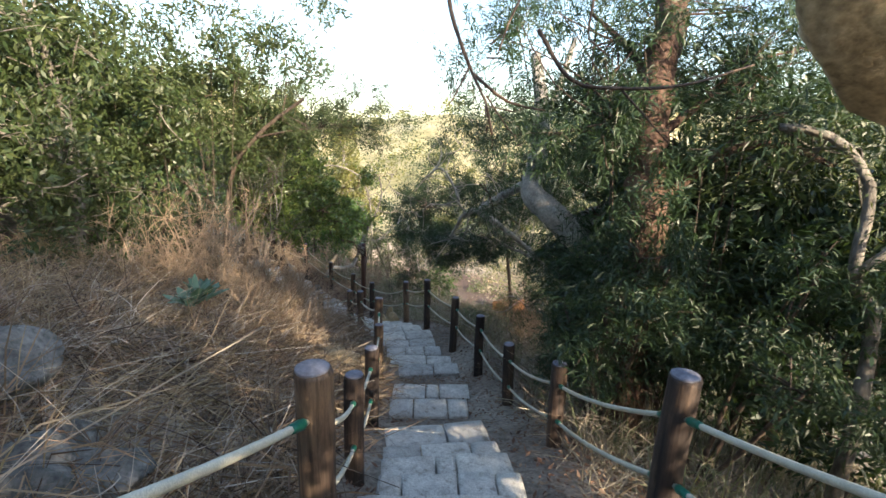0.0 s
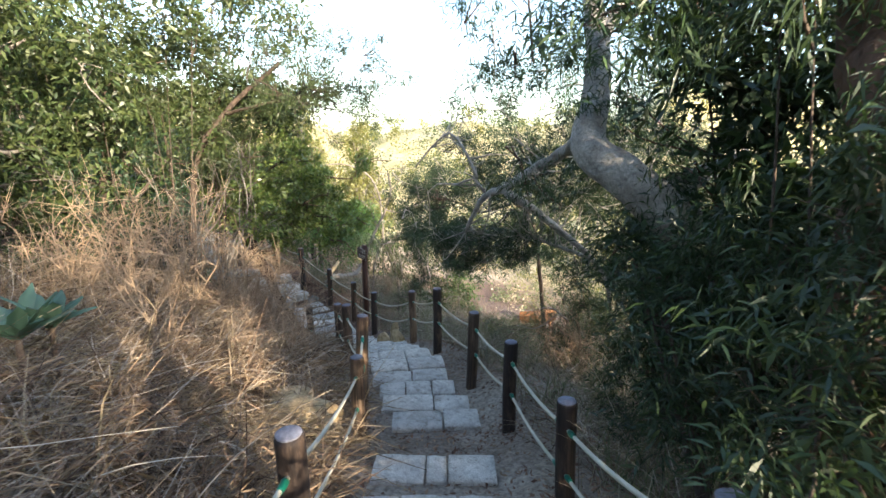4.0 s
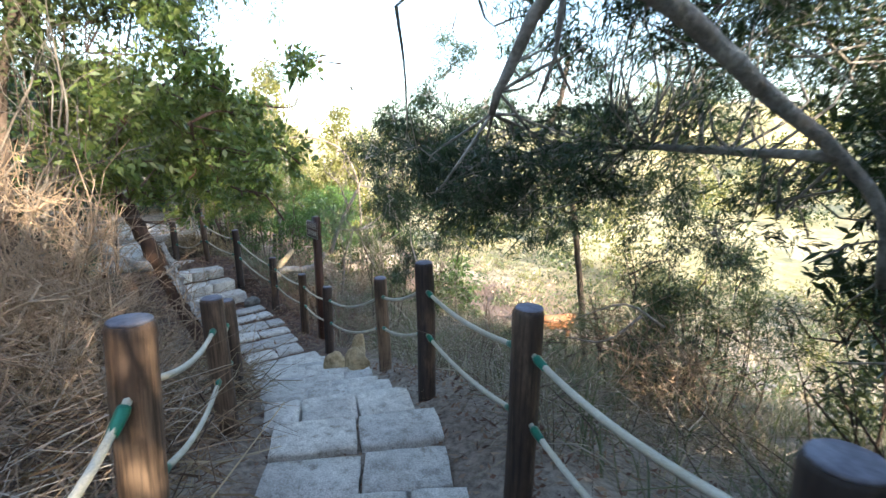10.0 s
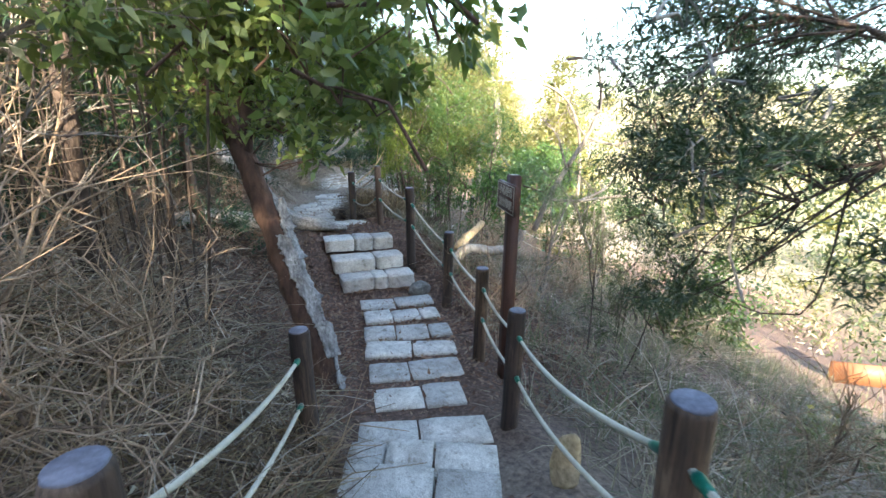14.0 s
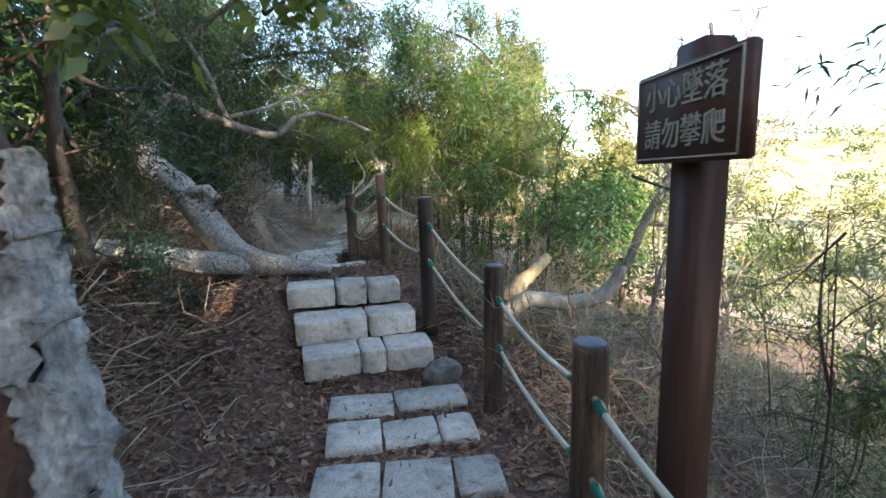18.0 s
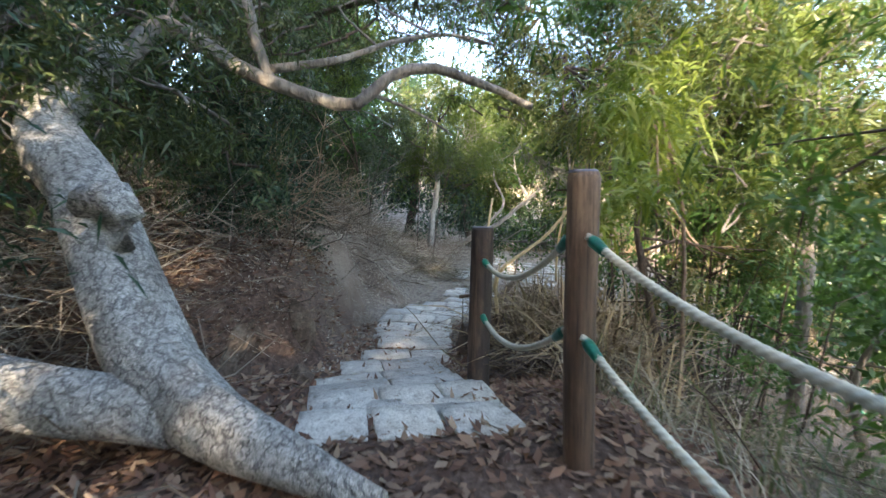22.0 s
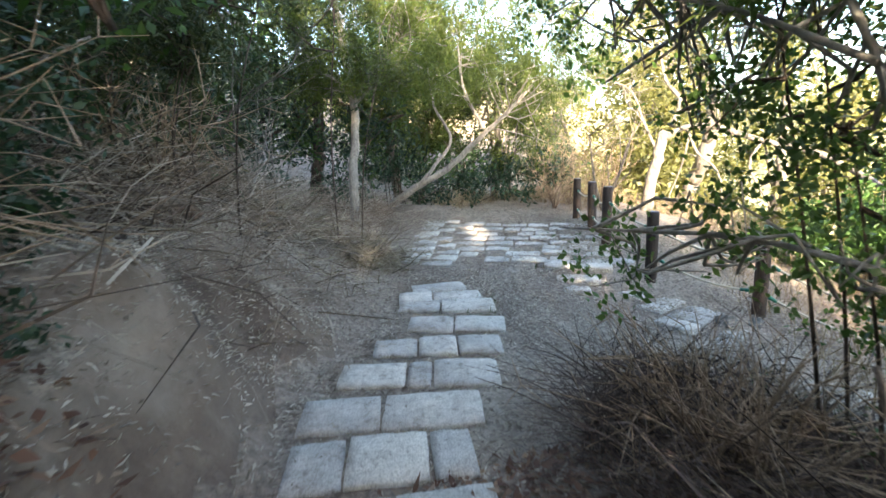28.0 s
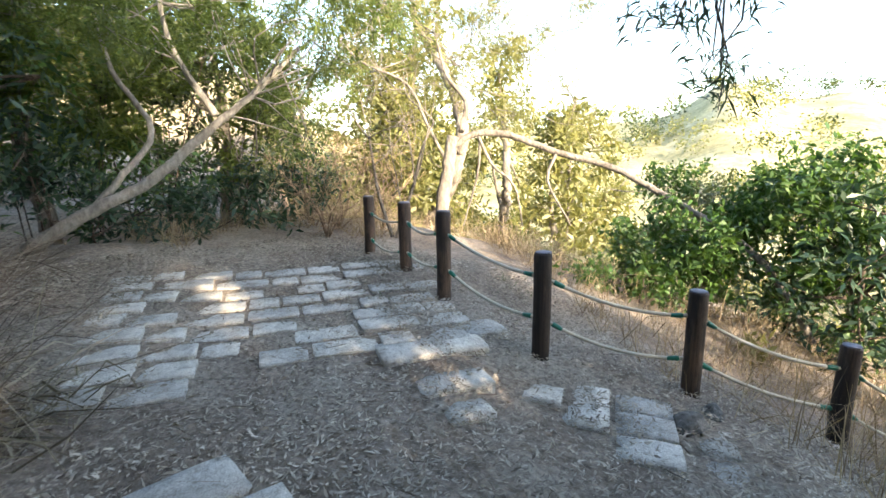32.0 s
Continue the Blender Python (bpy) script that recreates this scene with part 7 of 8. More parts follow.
def agave(px, seed):
    rng = np.random.default_rng(seed)
    b = G(px)
    foot = b[2]
    b = (b[0], b[1], max(px[2], foot + 0.16))
    root = thing("succulent_plant", b, "blue-green broad-leaved succulent on the dry bank", "plant")
    v, f = tube(np.array([(0, 0, foot - b[2] - 0.1), (0, 0, (foot - b[2]) / 2), (0, 0, 0.03)]), [0.03, 0.028, 0.02], 8)
    put("stem", raw_mesh("stem", v, f, M_DEAD, True), root)
    for k in range(13):
        a = k * 2.4
        t = 0.45 + 0.6 * (k / 13)
        ln = 0.44 * rng.uniform(0.7, 1.1)
        d = np.array((math.cos(a) * math.sin(t), math.sin(a) * math.sin(t), math.cos(t)))
        s = np.array((-math.sin(a), math.cos(a), 0))
        rows = []
        for u, w in ((0, 0.025), (0.35, 0.058), (0.7, 0.05), (1.0, 0.005)):
            c = d * ln * u + (0, 0, -0.1 * u * u)
            up = np.cross(d, s) * 0.012
            rows += [c - s * w - up, c + up * 0.3, c + s * w - up]
        f = [(3 * i + j, 3 * i + j + 1, 3 * i + j + 4, 3 * i + j + 3) for i in range(3) for j in range(2)]
        put("leaf", raw_mesh("leaf", np.array(rows), f, L_SUCC, True), root)


L_SUCC = leaf_material("blue_green_leaf", [(0.06, 0.13, 0.10), (0.10, 0.18, 0.13)], 0.15, 0.5)
agave((1.21, 12.02, 1.01), 1)
agave((1.13, 12.22, 1.01), 2)


# ---------------------------------------------------------------- woods on the far plain and hills
def far_woods():
    rng = np.random.default_rng(90)
    n = 1350
    r = 26 + 190 * rng.random(n) ** 1.15
    a = np.radians(rng.uniform(20, 175, n))
    x, y = -5 + r * np.cos(a), 18 + r * np.sin(a)
    thin = 0.5 + 0.5 * np.sin(x * 0.09 + 2 * np.sin(y * 0.05)) * np.sin(y * 0.08)
    ok = rng.random(n) < np.where(r > 75, 0.5, 0.08 + 0.3 * (thin > 0.72))
    x, y, r = x[ok], y[ok], r[ok]
    z = land(x, y)
    for name, pick, mat, label in (("far_woods", rng.random(len(x)) < 0.6, L_YELLOW, "sunlit yellow-green trees on the far plain and hills"), ("far_scrub", None, L_OLIVE, "olive scrub trees on the far plain and hills")):
        if pick is None:
            pick = ~chosen
        chosen = pick
        vs = []
        for cx, cy, cz, d in zip(x[pick], y[pick], z[pick], r[pick]):
            h = rng.uniform(2.2, 5.0) * (1 + d / 160)
            m = int(270 if d < 90 else 150)
            c = rng.standard_normal((7, 3)) * (h * 0.32, h * 0.32, h * 0.16) + (cx, cy, cz + h * 0.5)
            at = c[rng.integers(7, size=m)] + rng.standard_normal((m, 3)) * h * 0.14
            vs.append((at, 0.20 + 0.0032 * d))
        at = np.vstack([v for v, _ in vs])
        size = np.concatenate([np.full(len(v), s) for v, s in vs])[:, None]
        way = rng.standard_normal(at.shape)
        v, f = leaf_quads(at, way, 1.0, 0.7, rng)
        v = (v.reshape(-1, 4, 3) - at[:, None]) * size[:, None] + at[:, None]
        tagged(put(name, raw_mesh(name, v.reshape(-1, 3), f, mat)), label, "woods", kind="stuff")


far_woods()


def slope_scrub():
    """Low scrub on the slope below the fence and on the near plain."""
    rng = np.random.default_rng(95)
    n = 900
    x, y = rng.uniform(-16, 30, n), rng.uniform(15, 52, n)
    z, s, left, right, dist = base_land(x, y)
    ok = (right > 4.2) * (rng.random(n) < 0.62) * (np.hypot(x + 2.8, y - 27.6) > 2.6)
    x, y, dist = x[ok], y[ok], dist[ok]
    z = land(x, y)
    groups = (("slope_scrub", L_SAGE, "grey-green low scrub on the slope"), ("yellow_scrub", L_YELLOW, "sunlit yellow-green scrub on the lower slope"), ("straw_scrub", L_STRAW, "pale dead scrub on the slope"), ("olive_scrub", L_OLIVE, "olive scrub on the slope"))
    pick = rng.choice(4, len(x), p=(0.36, 0.08, 0.30, 0.26))
    for g, (name, mat, label) in enumerate(groups):
        ats, sizes = [], []
        for cx, cy, cz, d in zip(x[pick == g], y[pick == g], z[pick == g], dist[pick == g]):
            h = rng.uniform(0.35, 1.0) * (1 + min(d, 25) / 22) * (0.55 if d < 11 else 1.0)
            m = 120
            c = rng.standard_normal((5, 3)) * (h * 0.45, h * 0.45, h * 0.2) + (cx, cy, cz + h * 0.35)
            ats.append(c[rng.integers(5, size=m)] + rng.standard_normal((m, 3)) * h * 0.2)
            sizes.append(np.full(m, 0.10 + 0.006 * d))
        at, size = np.vstack(ats), np.concatenate(sizes)[:, None]
        v, f = leaf_quads(at, rng.standard_normal(at.shape) + (0, 0, 0.5), 1.0, 0.32, rng)
        v = (v.reshape(-1, 4, 3) - at[:, None]) * size[:, None] + at[:, None]
        tagged(put(name, raw_mesh(name, v.reshape(-1, 3), f, mat)), label, "scrub", kind="stuff")


slope_scrub()


# dry leafless shrubs, tan in the sun, along the top of the bank
def dry_shrub(px, high, seed, mat=None):
    rng = np.random.default_rng(seed)
    b = np.array(G(px))
    root = thing("dry_shrub", tuple(b), "tan leafless shrub with a tangle of dry twigs", "shrub", "dry shrubs on the bank")
    fine = []
    for k in range(7):
        a = k * 0.9 + rng.uniform(-0.3, 0.3)
        tilt = rng.uniform(0.1, 0.75)
        d = np.array((math.cos(a) * math.sin(tilt), math.sin(a) * math.sin(tilt), math.cos(tilt)))
        ln = high * rng.uniform(0.6, 1.1)
        pts = [b - (0, 0, 0.05), b + d * ln * 0.35 + rng.standard_normal(3) * 0.05, b + d * ln * 0.7 + rng.standard_normal(3) * 0.08, b + d * ln + rng.standard_normal(3) * 0.1]
        line = spline(pts, 0.16)
        v, f = tube(line, np.linspace(0.014, 0.004, len(line)), 5, cap=False)
        put("stem", raw_mesh("stem", v - b, f, mat or M_DEAD, True), root)
        for _ in range(13):
            q = line[rng.integers(len(line) // 4, len(line))]
            w = d * 0.5 + rng.standard_normal(3) * 0.7
            w /= np.linalg.norm(w)
            l2 = rng.uniform(0.2, 0.55)
            t = spline([q, q + w * l2 * 0.5 + rng.standard_normal(3) * 0.04, q + w * l2 + rng.standard_normal(3) * 0.07], 0.15)
            fine.append(tube(t, np.linspace(0.006, 0.002, len(t)), 3, cap=False))
            for _ in range(3):
                q2 = t[rng.integers(1, len(t))]
                w2 = w + rng.standard_normal(3) * 0.8
                t2 = np.array([q2, q2 + w2 / np.linalg.norm(w2) * rng.uniform(0.1, 0.3)])
                fine.append(tube(t2, [0.0035, 0.0015], 3, cap=False))
    v, f = join(fine)
    tagged(put("twigwork", raw_mesh("twigwork", v - b, f, M_TAN), root), kind="stuff")


M_TAN = surface("tan_dry_twig", [(0.26, 0.18, 0.115), (0.42, 0.31, 0.215)], 5, 40, 0.9, 0.4, 0.004, dark=0.7)
for k, (px, h) in enumerate((((-1.98, 13.62, 1.20), 1.5), ((-1.70, 14.39, 1.12), 1.8), ((-1.41, 14.99, 0.88), 1.4), ((-2.15, 12.95, 1.36), 1.3), ((0.06, 14.43, 0.78), 0.9), ((-3.30, 14.72, 1.57), 1.9), ((-0.04, 15.04, 0.54), 0.9), ((0.24, 13.23, 1.48), 1.5), ((-1.31, 13.02, 1.46), 1.6), ((-1.57, 13.80, 1.39), 1.5), ((-1.89, 14.55, 1.22), 1.7), ((-2.45, 15.40, 1.16), 1.6), ((-1.06, 15.15, 0.30), 0.9), ((-1.11, 15.11, 0.96), 1.5), ((-1.47, 15.54, 0.68), 1.3), ((-1.56, 15.91, 0.42), 1.0), ((-2.85, 15.97, -0.02), 1.0), ((-5.98, 15.45, -0.42), 1.3), ((-5.15, 15.16, -0.56), 1.2), ((-5.84, 15.80, -1.01), 0.9), ((-10.75, 17.58, -0.96), 0.9), ((-13.55, 17.83, -0.94), 0.9), ((-10.50, 20.45, -1.99), 0.4), ((-10.64, 20.36, -1.96), 0.35), ((-18.38, 24.80, -2.10), 1.4), ((-17.64, 25.13, -2.07), 1.3), ((-19.18, 24.93, -2.21), 1.5), ((-17.70, 24.03, -1.98), 1.2), ((-5.47, 22.29, -1.98), 0.9), ((-6.61, 21.23, -1.91), 0.9), ((-0.92, 20.77, -1.40), 1.0), ((-4.25, 19.97, -1.10), 1.2), ((2.00, 19.41, -0.83), 0.9), ((2.40, 19.05, -0.52), 0.9))):
    dry_shrub(px, h, 600 + k, M_TAN if k < 14 else None)

# limbs broken off and lying in the brush on the slope
for k, (lines, b) in enumerate((
    ((((4.44, 18.07, -0.03), (4.07, 18.10, 0.14), (3.73, 18.26, 0.22), (3.42, 18.34, -0.13)), ((4.07, 18.10, 0.14), (3.89, 17.93, -0.10), (3.64, 17.84, -0.30), (3.35, 17.88, -0.39)), ((4.26, 18.10, 0.09), (4.02, 18.24, 0.36), (3.79, 18.47, 0.42), (3.65, 18.60, 0.34)), ((3.94, 18.15, 0.17), (3.53, 18.52, 0.29), (3.21, 18.62, 0.07))), (4.35, 18.10, -0.14)),
    ((((2.18, 19.22, -0.86), (1.79, 19.19, -0.68), (1.29, 19.21, -0.94)), ((1.96, 19.18, -0.77), (1.68, 18.97, -1.04), (1.21, 19.07, -1.14))), (2.14, 19.24, -1.07)))):
    root = thing("fallen_limb", G(b), "bare grey fallen limb lying in the dry brush", "branch", "fallen limbs")
    for pts in lines:
        v, f = limb_mesh(pts, 0.016, 0.005, np.random.default_rng(k + 5), 6, 0.12, 0.05)
        put("branch", raw_mesh("branch", v - np.array(root.location), f, M_PALEBARK, True), root)


# stump and broken limb at the path's edge before the clearing
root = thing("fallen_limb", G((-9.68, 19.71, -1.47)), "thick tan broken limb leaning out of the brushwood", "branch", "fallen limbs")
for pts, r in (([(-9.64, 19.64, -1.48), (-9.71, 19.79, -1.28), (-9.76, 19.98, -1.17), (-9.8, 20.2, -1.04)], 0.03), ([(-9.86, 19.37, -1.4), (-9.85, 19.48, -1.38), (-9.82, 19.6, -1.4)], 0.016), ([(-9.72, 19.81, -1.29), (-9.82, 19.88, -1.19), (-9.9, 19.92, -1.05)], 0.012)):
    v, f = limb_mesh(pts, r, r * 0.6, np.random.default_rng(15), 9, 0.06, 0.06)
    put("branch", raw_mesh("branch", v - np.array(root.location), f, M_DEAD, True), root)
bx, by = -9.88, 19.45
st = thing("tree_stump", (bx, by, ground_z(bx, by)), "low weathered brown stump in the brushwood", "stump")
zs = np.linspace(-0.15, 0.26, 9)
v, f = tube(np.stack([0.03 * zs, 0.05 * zs, zs], 1), 0.13 - 0.06 * np.linspace(0, 1, 9) ** 0.5, 16, 0.05, np.random.default_rng(16))
put("trunk", raw_mesh("trunk", v, f, M_DARKBARK, True), st)


# ---------------------------------------------------------------- dense shrubs close to the path
def shrub_of(name, clusters, leaf, mat, bark, per, label, seed, category="shrub", group="", twigs=2):
    c0 = np.mean([c[:3] for c in clusters], 0)
    d2 = ((WAY_D[:, :2] - c0[:2]) ** 2).sum(1)
    k = int(d2.argmin())
    room = math.sqrt(d2[k])
    if room < 2.0:
        side = np.array((-WAY_T[k, 1], WAY_T[k, 0]))
        if side @ (c0[:2] - WAY_D[k, :2]) < 0:
            side = -side
        c0 = np.array((*(WAY_D[k, :2] + side * 2.1), c0[2]))
    b = G(c0)
    stems = []
    for c in clusters[::2]:
        q = np.array((c0[0] * 0.4 + c[0] * 0.6, c0[1] * 0.4 + c[1] * 0.6, c[2]))
        if ((WAY_D[:, :2] - q[:2]) ** 2).sum(1).min() > 1.7**2:
            g = G(q, -0.15)
            stems.append(([g, ((g[0] + c[0]) / 2 + 0.1, (g[1] + c[1]) / 2 - 0.1, (g[2] + c[2]) / 2), c[:3]], 0.008 + 0.008 * c[3], 0.004))
    if not stems:
        stems = [([G(c0, -0.15), (b[0] + 0.05, b[1], b[2] + 0.2), (b[0], b[1] + 0.05, b[2] + 0.5)], 0.014, 0.006)]
    return tree(name, b, stems, clusters, leaf, mat, bark, per, label, category, seed, group, twigs)


SHRUBS = [
    # behind the old root, dark wall of leaves
    ("shrub", [(*(-10.10, 17.17, -0.30), 0.45), (*(-10.45, 17.52, -0.42), 0.4), (*(-9.88, 17.01, -0.80), 0.35), (*(-10.23, 17.37, -0.80), 0.35), (*(-10.19, 16.76, 0.09), 0.4), (*(-10.53, 17.24, 0.12), 0.4)], "small", L_DARK, 4200, "dark green small-leaved shrub on the bank"),
    ("shrub", [(*(-9.65, 16.38, 0.28), 0.5), (*(-9.21, 16.30, -0.25), 0.45), (*(-10.28, 16.45, 0.69), 0.5), (*(-9.50, 16.14, 0.58), 0.5)], "acacia", L_DARK, 3200, "dark green acacia scrub above the old root"),
    ("shrub", [(*(-6.95, 17.13, -1.31), 0.32), (*(-6.61, 17.31, -1.51), 0.24), (*(-7.28, 16.97, -1.12), 0.3)], "small", L_DARK, 4200, "low dark shrub at the foot of the bank"),
    ("shrub", [(*(-8.56, 16.33, -0.53), 0.6), (*(-9.07, 16.95, 0.08), 0.6), (*(-8.97, 16.34, 0.50), 0.7), (*(-9.30, 17.70, 0.64), 0.6), (*(-9.18, 17.56, -0.28), 0.5)], "acacia", L_OLIVE, 2600, "olive acacia scrub crowding the bank"),
    ("shrub", [(*(-10.70, 17.94, 0.44), 0.5), (*(-10.92, 18.32, 1.22), 0.6), (*(-10.56, 18.81, 1.66), 0.6), (*(-10.72, 20.07, 2.42), 0.7)], "acacia", L_OLIVE, 2200, "olive acacia crown over the path"),
    ("shrub", [(*(-9.81, 21.21, 0.27), 0.8), (*(-10.08, 22.18, 0.98), 0.8), (*(-10.59, 21.14, 1.28), 0.8), (*(-9.34, 22.18, -0.01), 0.6), (*(-9.10, 21.26, -0.45), 0.6), (*(-9.84, 23.05, 0.52), 0.6), (*(-10.61, 21.38, 1.94), 0.7)], "acacia", L_GREEN, 2600, "bushy green tree beyond the rope fence"),
    ("shrub", [(*(-8.05, 22.31, -0.63), 0.6), (*(-7.55, 22.85, -0.87), 0.5), (*(-7.83, 21.43, -0.90), 0.45), (*(-7.34, 23.95, -0.66), 0.5), (*(-6.55, 23.72, -1.21), 0.45), (*(-5.86, 24.20, -1.43), 0.5)], "small", L_GREEN, 3200, "green small-leaved shrubs below the fence"),
    ("shrub", [(*(-9.24, 21.31, -0.35), 0.5), (*(-8.97, 21.83, -0.21), 0.55), (*(-8.61, 22.06, -0.55), 0.5), (*(-8.86, 21.46, -0.91), 0.4), (*(-9.79, 21.28, 0.20), 0.5)], "acacia", L_GREEN, 3000, "green acacia bush pressing on the rope fence"),
    # foot of the clearing, behind the slim trunk
    ("shrub", [(*(-19.18, 21.11, -0.61), 0.7), (*(-18.68, 22.32, -1.32), 0.6), (*(-18.40, 23.33, -1.22), 0.6), (*(-18.20, 24.21, -0.99), 0.6), (*(-19.05, 21.60, -1.36), 0.5)], "mid", L_DARK, 1000, "deep green undergrowth behind the clearing"),
    ("shrub", [(*(-19.27, 18.68, 0.69), 0.7), (*(-19.06, 17.92, 1.27), 0.7), (*(-18.89, 19.16, -0.20), 0.6), (*(-18.96, 17.47, 0.44), 0.6)], "mid", L_GREEN, 900, "green scrub on the bank above the clearing"),
    ("shrub", [(*(-13.16, 16.94, 0.18), 0.6), (*(-12.46, 16.38, -0.35), 0.5), (*(-13.86, 17.30, 0.61), 0.6), (*(-12.69, 16.18, 0.36), 0.6), (*(-12.04, 16.79, -0.87), 0.4)], "acacia", L_DARK, 3000, "dark acacia scrub leaning from the bank"),
    ("shrub", [(*(-15.06, 18.10, 0.79), 0.6), (*(-16.02, 19.00, 0.92), 0.6), (*(-16.28, 20.24, 0.62), 0.6), (*(-15.34, 18.61, 0.18), 0.5), (*(-15.55, 19.64, 1.42), 0.7)], "acacia", L_OLIVE, 2400, "olive crown arching over the path"),
    ("shrub", [(*(-10.93, 16.42, -0.59), 0.5), (*(-10.77, 16.93, -0.90), 0.45), (*(-11.35, 16.12, -0.08), 0.5), (*(-11.38, 16.97, -0.32), 0.5)], "small", L_DARK, 4200, "dark green leafy shrub on the bank"),
    ("brushwood", [(*(-10.84, 20.56, -1.74), 0.3), (*(-11.27, 20.51, -1.78), 0.28), (*(-10.56, 20.72, -1.79), 0.3)], "needle", L_BRUSH, 3000, "dark dry brushwood at the path edge"),
    ("shrub", [(*(-23.90, 22.04, -1.22), 0.8), (*(-22.52, 23.08, -1.32), 0.7), (*(-21.54, 24.12, -1.23), 0.7), (*(-20.67, 25.05, -1.25), 0.6), (*(-24.04, 22.22, -0.05), 0.8), (*(-20.01, 25.67, -0.81), 0.6)], "mid", L_DARK, 900, "deep green undergrowth in the shade behind the clearing"),
    # below the turn, valley side
    ("shrub", [(*(-7.19, 20.68, 0.54), 0.8), (*(-7.38, 19.90, 1.22), 0.7), (*(-6.12, 21.00, 0.06), 0.6), (*(-7.64, 19.33, 0.52), 0.6), (*(-6.69, 20.15, -0.36), 0.5), (*(-5.44, 20.76, -0.66), 0.5)], "acacia", L_GREEN, 2600, "green bushy tree beyond the turn"),
    ("shrub", [(*(-3.44, 20.69, -0.87), 0.5), (*(-4.57, 21.03, -0.57), 0.5), (*(-2.70, 20.92, -1.37), 0.4)], "needle", L_SAGE, 2600, "grey-green feathery shrub on the slope"),
    # left bank at the start
    ("shrub", [(*(-2.48, 16.44, 1.48), 0.5), (*(-2.38, 16.06, 0.78), 0.4), (*(-2.26, 16.97, 2.00), 0.45), (*(-2.76, 16.99, 2.32), 0.4)], "broad", L_BROAD, 2400, "broad-leaved bush catching the sun on the bank"),
    ("shrub", [(*(-5.03, 14.53, 2.59), 0.9), (*(-4.56, 16.12, 2.85), 0.8), (*(-3.90, 17.22, 3.12), 0.8), (*(-5.94, 14.23, 3.57), 1.0), (*(-5.51, 15.89, 4.17), 1.0), (*(-3.55, 18.14, 3.41), 0.6)], "mid", L_OLIVE, 900, "olive scrub tree above the dry bank"),
    ("shrub", [(*(-4.32, 16.17, 2.11), 0.6), (*(-4.39, 18.16, 3.06), 0.7), (*(-4.75, 17.38, 3.34), 0.8), (*(-4.52, 19.38, 3.42), 0.6), (*(-4.60, 19.70, 2.38), 0.4)], "acacia", L_OLIVE, 2200, "olive acacia overhanging the dry bank"),
    # dark thicket beyond the fence at the top of the steps
    ("acacia_thicket", band((4.12, 15.93, 3.83), (7.01, 17.00, 3.81), (4.66, 15.30, 0.69), (7.34, 15.90, 1.18), 6, 6, 0.52, 10), "mid", L_ACACIA, 1500, "dense dark acacia thicket beyond the fence"),
    ("acacia_thicket", band((5.16, 15.59, 3.01), (7.42, 15.93, 3.09), (5.68, 14.52, 0.74), (7.54, 13.85, 0.89), 5, 5, 0.46, 11), "mid", L_ACACIA, 1500, "dense dark acacia thicket beyond the fence"),
    ("acacia_thicket", band((3.68, 17.83, 1.24), (5.21, 18.77, 1.28), (3.97, 16.39, -0.69), (5.22, 16.63, -0.52), 4, 5, 0.42, 12), "acacia", L_ACACIA, 3600, "dense dark acacia thicket beyond the fence"),
    ("acacia_thicket", band((3.69, 19.61, 1.05), (4.85, 19.97, 1.04), (3.61, 19.16, -0.47), (4.95, 19.10, -0.61), 3, 4, 0.46, 13), "mid", L_ACACIA, 1500, "dark acacia scrub below the fence"),
    ("acacia_thicket", band((3.63, 14.01, 4.17), (6.41, 14.69, 3.98), (4.27, 13.94, 2.56), (6.58, 14.20, 2.92), 6, 3, 0.40, 20), "acacia", L_ACACIA, 3800, "dark acacia boughs over the fence"),
    ("shrub", band((-10.19, 17.96, 2.43), (-8.70, 22.77, 2.02), (-9.94, 18.09, 1.26), (-8.67, 22.54, 1.30), 6, 3, 0.45, 21), "acacia", L_OLIVE, 2500, "olive acacia crown closing over the path"),
    ("shrub", band((-10.51, 19.78, 1.49), (-9.18, 22.77, 1.28), (-10.10, 20.15, -0.35), (-8.86, 22.58, -0.32), 6, 4, 0.40, 22), "acacia", L_OLIVE, 2900, "olive acacia crown beyond the rope fence"),
    ("shrub", band((-22.50, 21.79, 1.67), (-19.51, 25.47, 1.98), (-22.47, 21.43, -0.86), (-20.08, 24.59, -0.79), 6, 4, 0.55, 23), "mid", L_FRESH, 1300, "green acacia crowns behind the clearing"),
    ("shrub", band((-4.98, 14.94, 4.00), (-3.57, 18.80, 4.67), (-4.42, 14.61, 2.50), (-3.75, 17.83, 2.93), 6, 3, 0.45, 24), "acacia", L_OLIVE, 2200, "olive acacia crown above the dry bank"),
    ("shrub", band((-6.60, 12.86, 5.36), (-3.27, 18.10, 6.14), (-5.53, 12.30, 3.26), (-3.00, 16.79, 3.54), 6, 3, 0.75, 25), "mid", L_OLIVE, 800, "olive scrub crown above the dry bank"),
    ("slope_shrub", band((2.70, 18.84, -0.17), (4.59, 19.68, 0.21), (3.49, 17.29, -0.71), (4.37, 17.41, -0.61), 4, 3, 0.32, 26), "needle", L_OLIVE, 3200, "dark feathery shrub in the brush below the fence"),
    ("slope_shrub", band((0.69, 20.39, -1.19), (1.98, 21.20, -0.69), (1.45, 18.93, -1.35), (2.10, 19.18, -1.19), 3, 3, 0.30, 27), "needle", L_SAGE, 3200, "grey-green feathery shrub in the brush below the fence"),
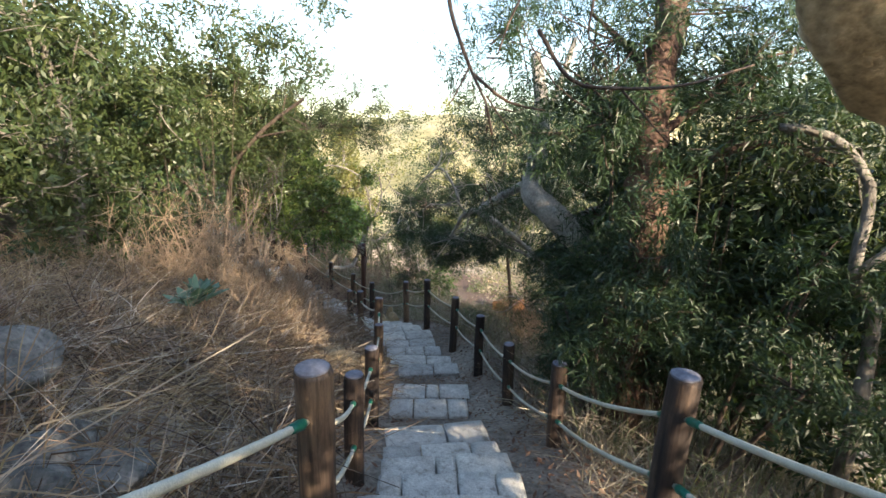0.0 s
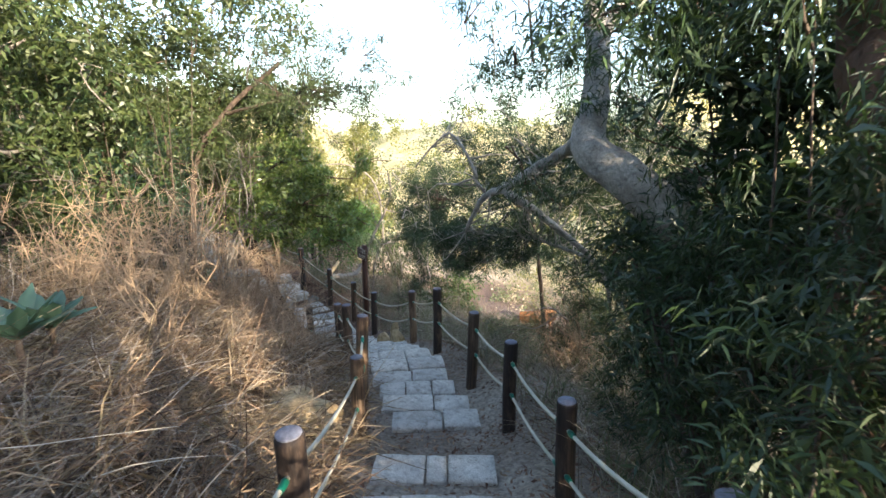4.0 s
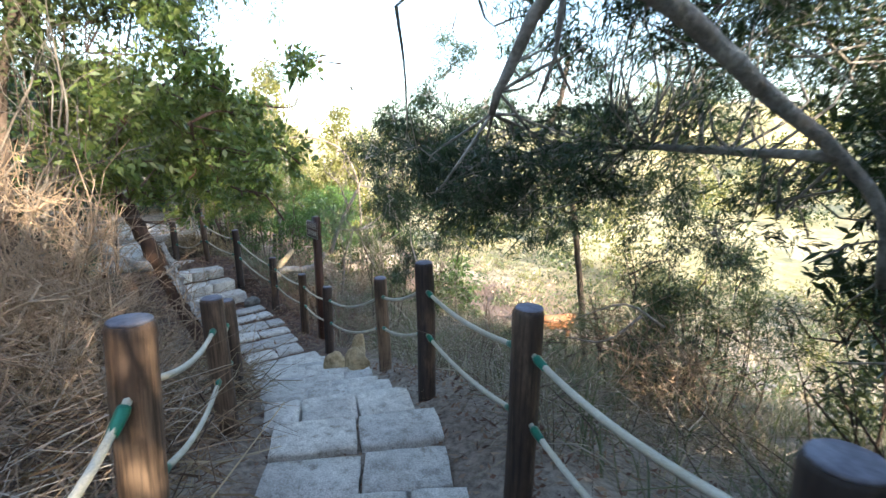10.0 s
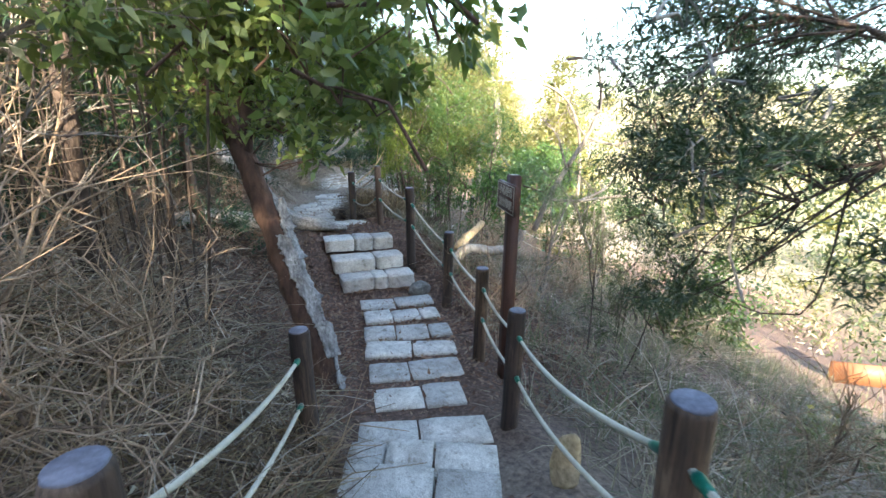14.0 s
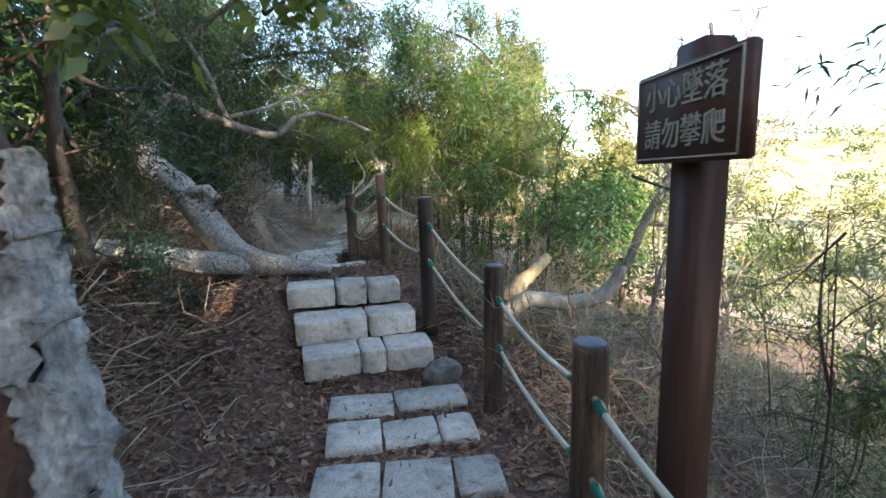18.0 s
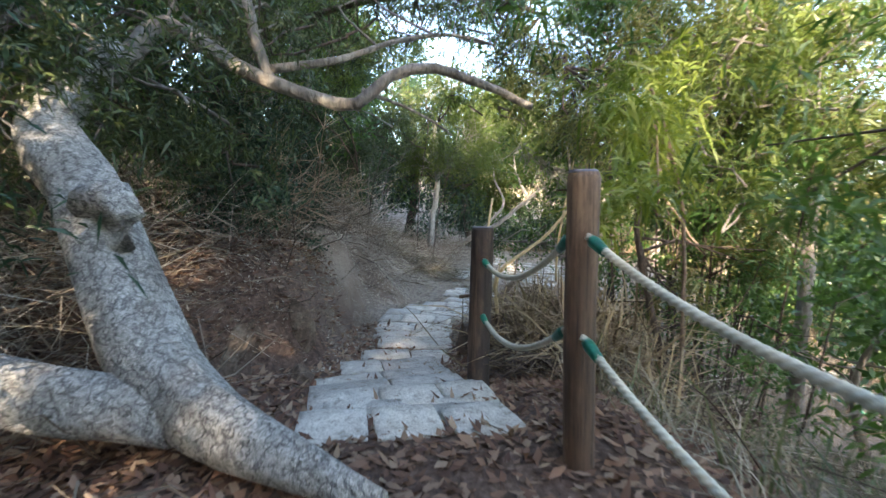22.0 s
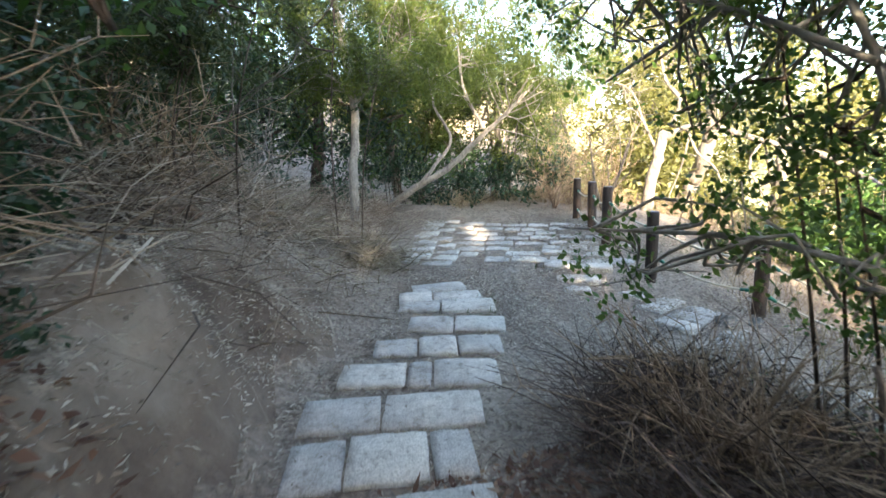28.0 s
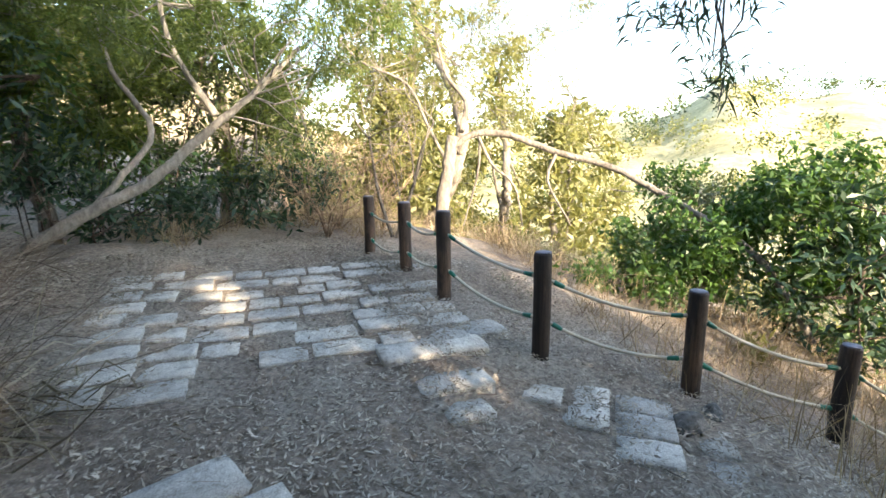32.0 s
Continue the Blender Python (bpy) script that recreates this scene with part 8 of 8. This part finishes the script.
    ("slope_shrub", band((-4.94, 22.44, -1.47), (-4.25, 23.12, -1.21), (-3.55, 20.79, -2.22), (-3.19, 20.88, -2.17), 3, 4, 0.28, 28), "needle", L_OLIVE, 3200, "dark feathery shrub in the brush below the fence"),
    # leaves pressing on the last rope before the clearing
    ("leafy_shrub", band((-11.32, 20.46, 0.24), (-9.97, 22.88, 0.36), (-10.00, 20.82, -1.10), (-9.10, 22.18, -0.98), 6, 4, 0.34, 14), "small", L_GREEN, 3200, "small-leaved green shrub pressing on the rope fence"),
    ("leafy_shrub", band((-9.61, 20.75, -1.04), (-8.94, 21.95, -0.96), (-8.99, 20.53, -1.87), (-8.34, 21.33, -1.70), 4, 3, 0.26, 15), "small", L_GREEN, 3400, "small-leaved green shrub pressing on the rope fence"),
    ("shrub", band((-11.65, 16.34, 0.52), (-12.07, 18.17, 0.41), (-10.48, 16.61, -1.15), (-10.89, 17.59, -1.18), 4, 4, 0.36, 16), "small", L_DARK, 3800, "dark green leafy shrub wall on the bank"),
    # olive crowns over the left bank
    ("shrub", band((-6.72, 14.60, 4.47), (-4.45, 17.17, 4.16), (-5.96, 13.94, 2.18), (-2.82, 17.16, 2.20), 6, 4, 0.55, 17), "mid", L_OLIVE, 1100, "olive scrub above the dry bank"),
    ("shrub", band((-4.11, 16.00, 2.90), (-3.82, 17.96, 3.18), (-3.38, 15.68, 1.49), (-3.93, 17.67, 2.19), 4, 3, 0.42, 18), "acacia", L_OLIVE, 2600, "olive acacia overhanging the dry bank"),
    # dark leaves behind the clearing
    ("shrub", band((-21.47, 19.42, 1.63), (-19.35, 23.93, 2.13), (-21.25, 19.20, -0.19), (-20.32, 22.13, -0.37), 7, 4, 0.55, 19), "mid", L_FRESH, 1400, "green acacia crowns behind the clearing"),
    # brush on the slope below the turn
    ("slope_shrub", band((1.52, 19.97, -0.99), (2.98, 21.09, -0.79), (1.9, 19.17, -1.45), (3.02, 19.55, -1.31), 6, 4, 0.26, 51), "needle", L_OLIVE, 3400, "dark feathery shrub in the brush below the fence"),
    ("slope_shrub", band((-0.42, 20.58, -1.92), (0.88, 22.24, -1.68), (0.07, 19.45, -1.79), (1.07, 20.23, -1.63), 6, 3, 0.2, 52), "needle", L_SAGE, 3200, "grey-green feathery shrub in the brush below the fence"),
    ("acacia_thicket", band((1.27, 20.24, -0.34), (2.88, 21.35, -0.2), (1.52, 20.05, -1.14), (3.04, 21.04, -1.1), 5, 3, 0.28, 53), "fine", L_ACACIA, 5000, "dark acacia boughs drooping to the slope"),
    # dark leaves on the bank before the clearing
    ("shrub", band((-10.57, 16.73, 0.35), (-10.57, 17.79, 0.44), (-10.0, 16.78, -0.84), (-10.02, 17.62, -0.87), 5, 6, 0.22, 54), "small", L_DARK, 4200, "dark green small-leaved shrub hanging over the bank"),
    ("shrub", band((-11.81, 16.75, 0.19), (-12.06, 17.77, 0.29), (-10.89, 17.03, -1.13), (-11.17, 17.85, -1.1), 6, 7, 0.19, 55), "small", L_DARK, 4000, "dark green small-leaved shrub hanging over the clay bank"),
    ("shrub", band((-13.71, 16.91, 0.84), (-13.63, 18.84, 0.98), (-13.26, 16.93, -0.2), (-13.33, 18.47, -0.0), 6, 4, 0.3, 56), "acacia", L_OLIVE, 3000, "olive acacia boughs over the bank before the clearing"),
]
for k, (nm, cl, lf, mt, per, lab) in enumerate(SHRUBS):
    shrub_of(nm, cl, lf, mt, M_DARKBARK, per, lab, 500 + k, "shrub", "shrubs along the path")

# tan branches hanging in front of the leaves at the last rope
hang = thing("hanging_branch", (-9.40, 20.87, 0.53), "bare tan branch hanging among leaves by the rope", "branch")
for pts, r in (([(-9.38, 20.96, 0.52), (-9.20, 20.87, 0.21), (-9.03, 20.66, -0.17), (-8.94, 20.72, -0.42), (-8.85, 20.85, -0.64), (-8.78, 20.95, -0.81), (-8.63, 21.15, -0.80)], 0.014), ([(-9.02, 20.66, -0.19), (-9.18, 20.58, -0.43), (-9.35, 20.46, -0.67), (-9.40, 20.37, -0.95)], 0.010), ([(-9.01, 20.67, -0.22), (-8.95, 20.88, -0.28), (-8.87, 21.09, -0.40)], 0.008), ([(-8.92, 20.75, -0.47), (-8.83, 20.78, -0.75), (-8.76, 20.85, -0.95)], 0.007), ([(-9.81, 20.62, 0.30), (-9.72, 20.49, -0.11), (-9.62, 20.38, -0.53), (-9.53, 20.25, -0.94)], 0.008)):
    v, f = limb_mesh(pts, r, r * 0.5, rngh, 6, 0.08, 0.05)
    put("branch", raw_mesh("branch", v - np.array(hang.location), f, M_DEAD, True), hang)
for a, m2, b, r in (((-9.02, 19.52, -1.06), (-9.03, 19.91, -0.74), (-9.08, 20.21, -0.34), 0.016), ((-8.85, 19.38, -0.84), (-8.89, 19.40, -0.67), (-8.93, 19.43, -0.51), 0.012), ((-9.18, 20.03, -0.84), (-9.27, 20.12, -0.48), (-9.35, 20.20, -0.15), 0.010)):
    v, f = limb_mesh([np.array(a) + (0, 0, -0.3), a, m2, b], r, r * 0.6, rngh, 7, 0.1, 0.05)
    tagged(put("broken_cane", raw_mesh("broken_cane", v, f, M_CANE, True)), "pale thick broken cane leaning over the path edge", "cane", "broken canes")
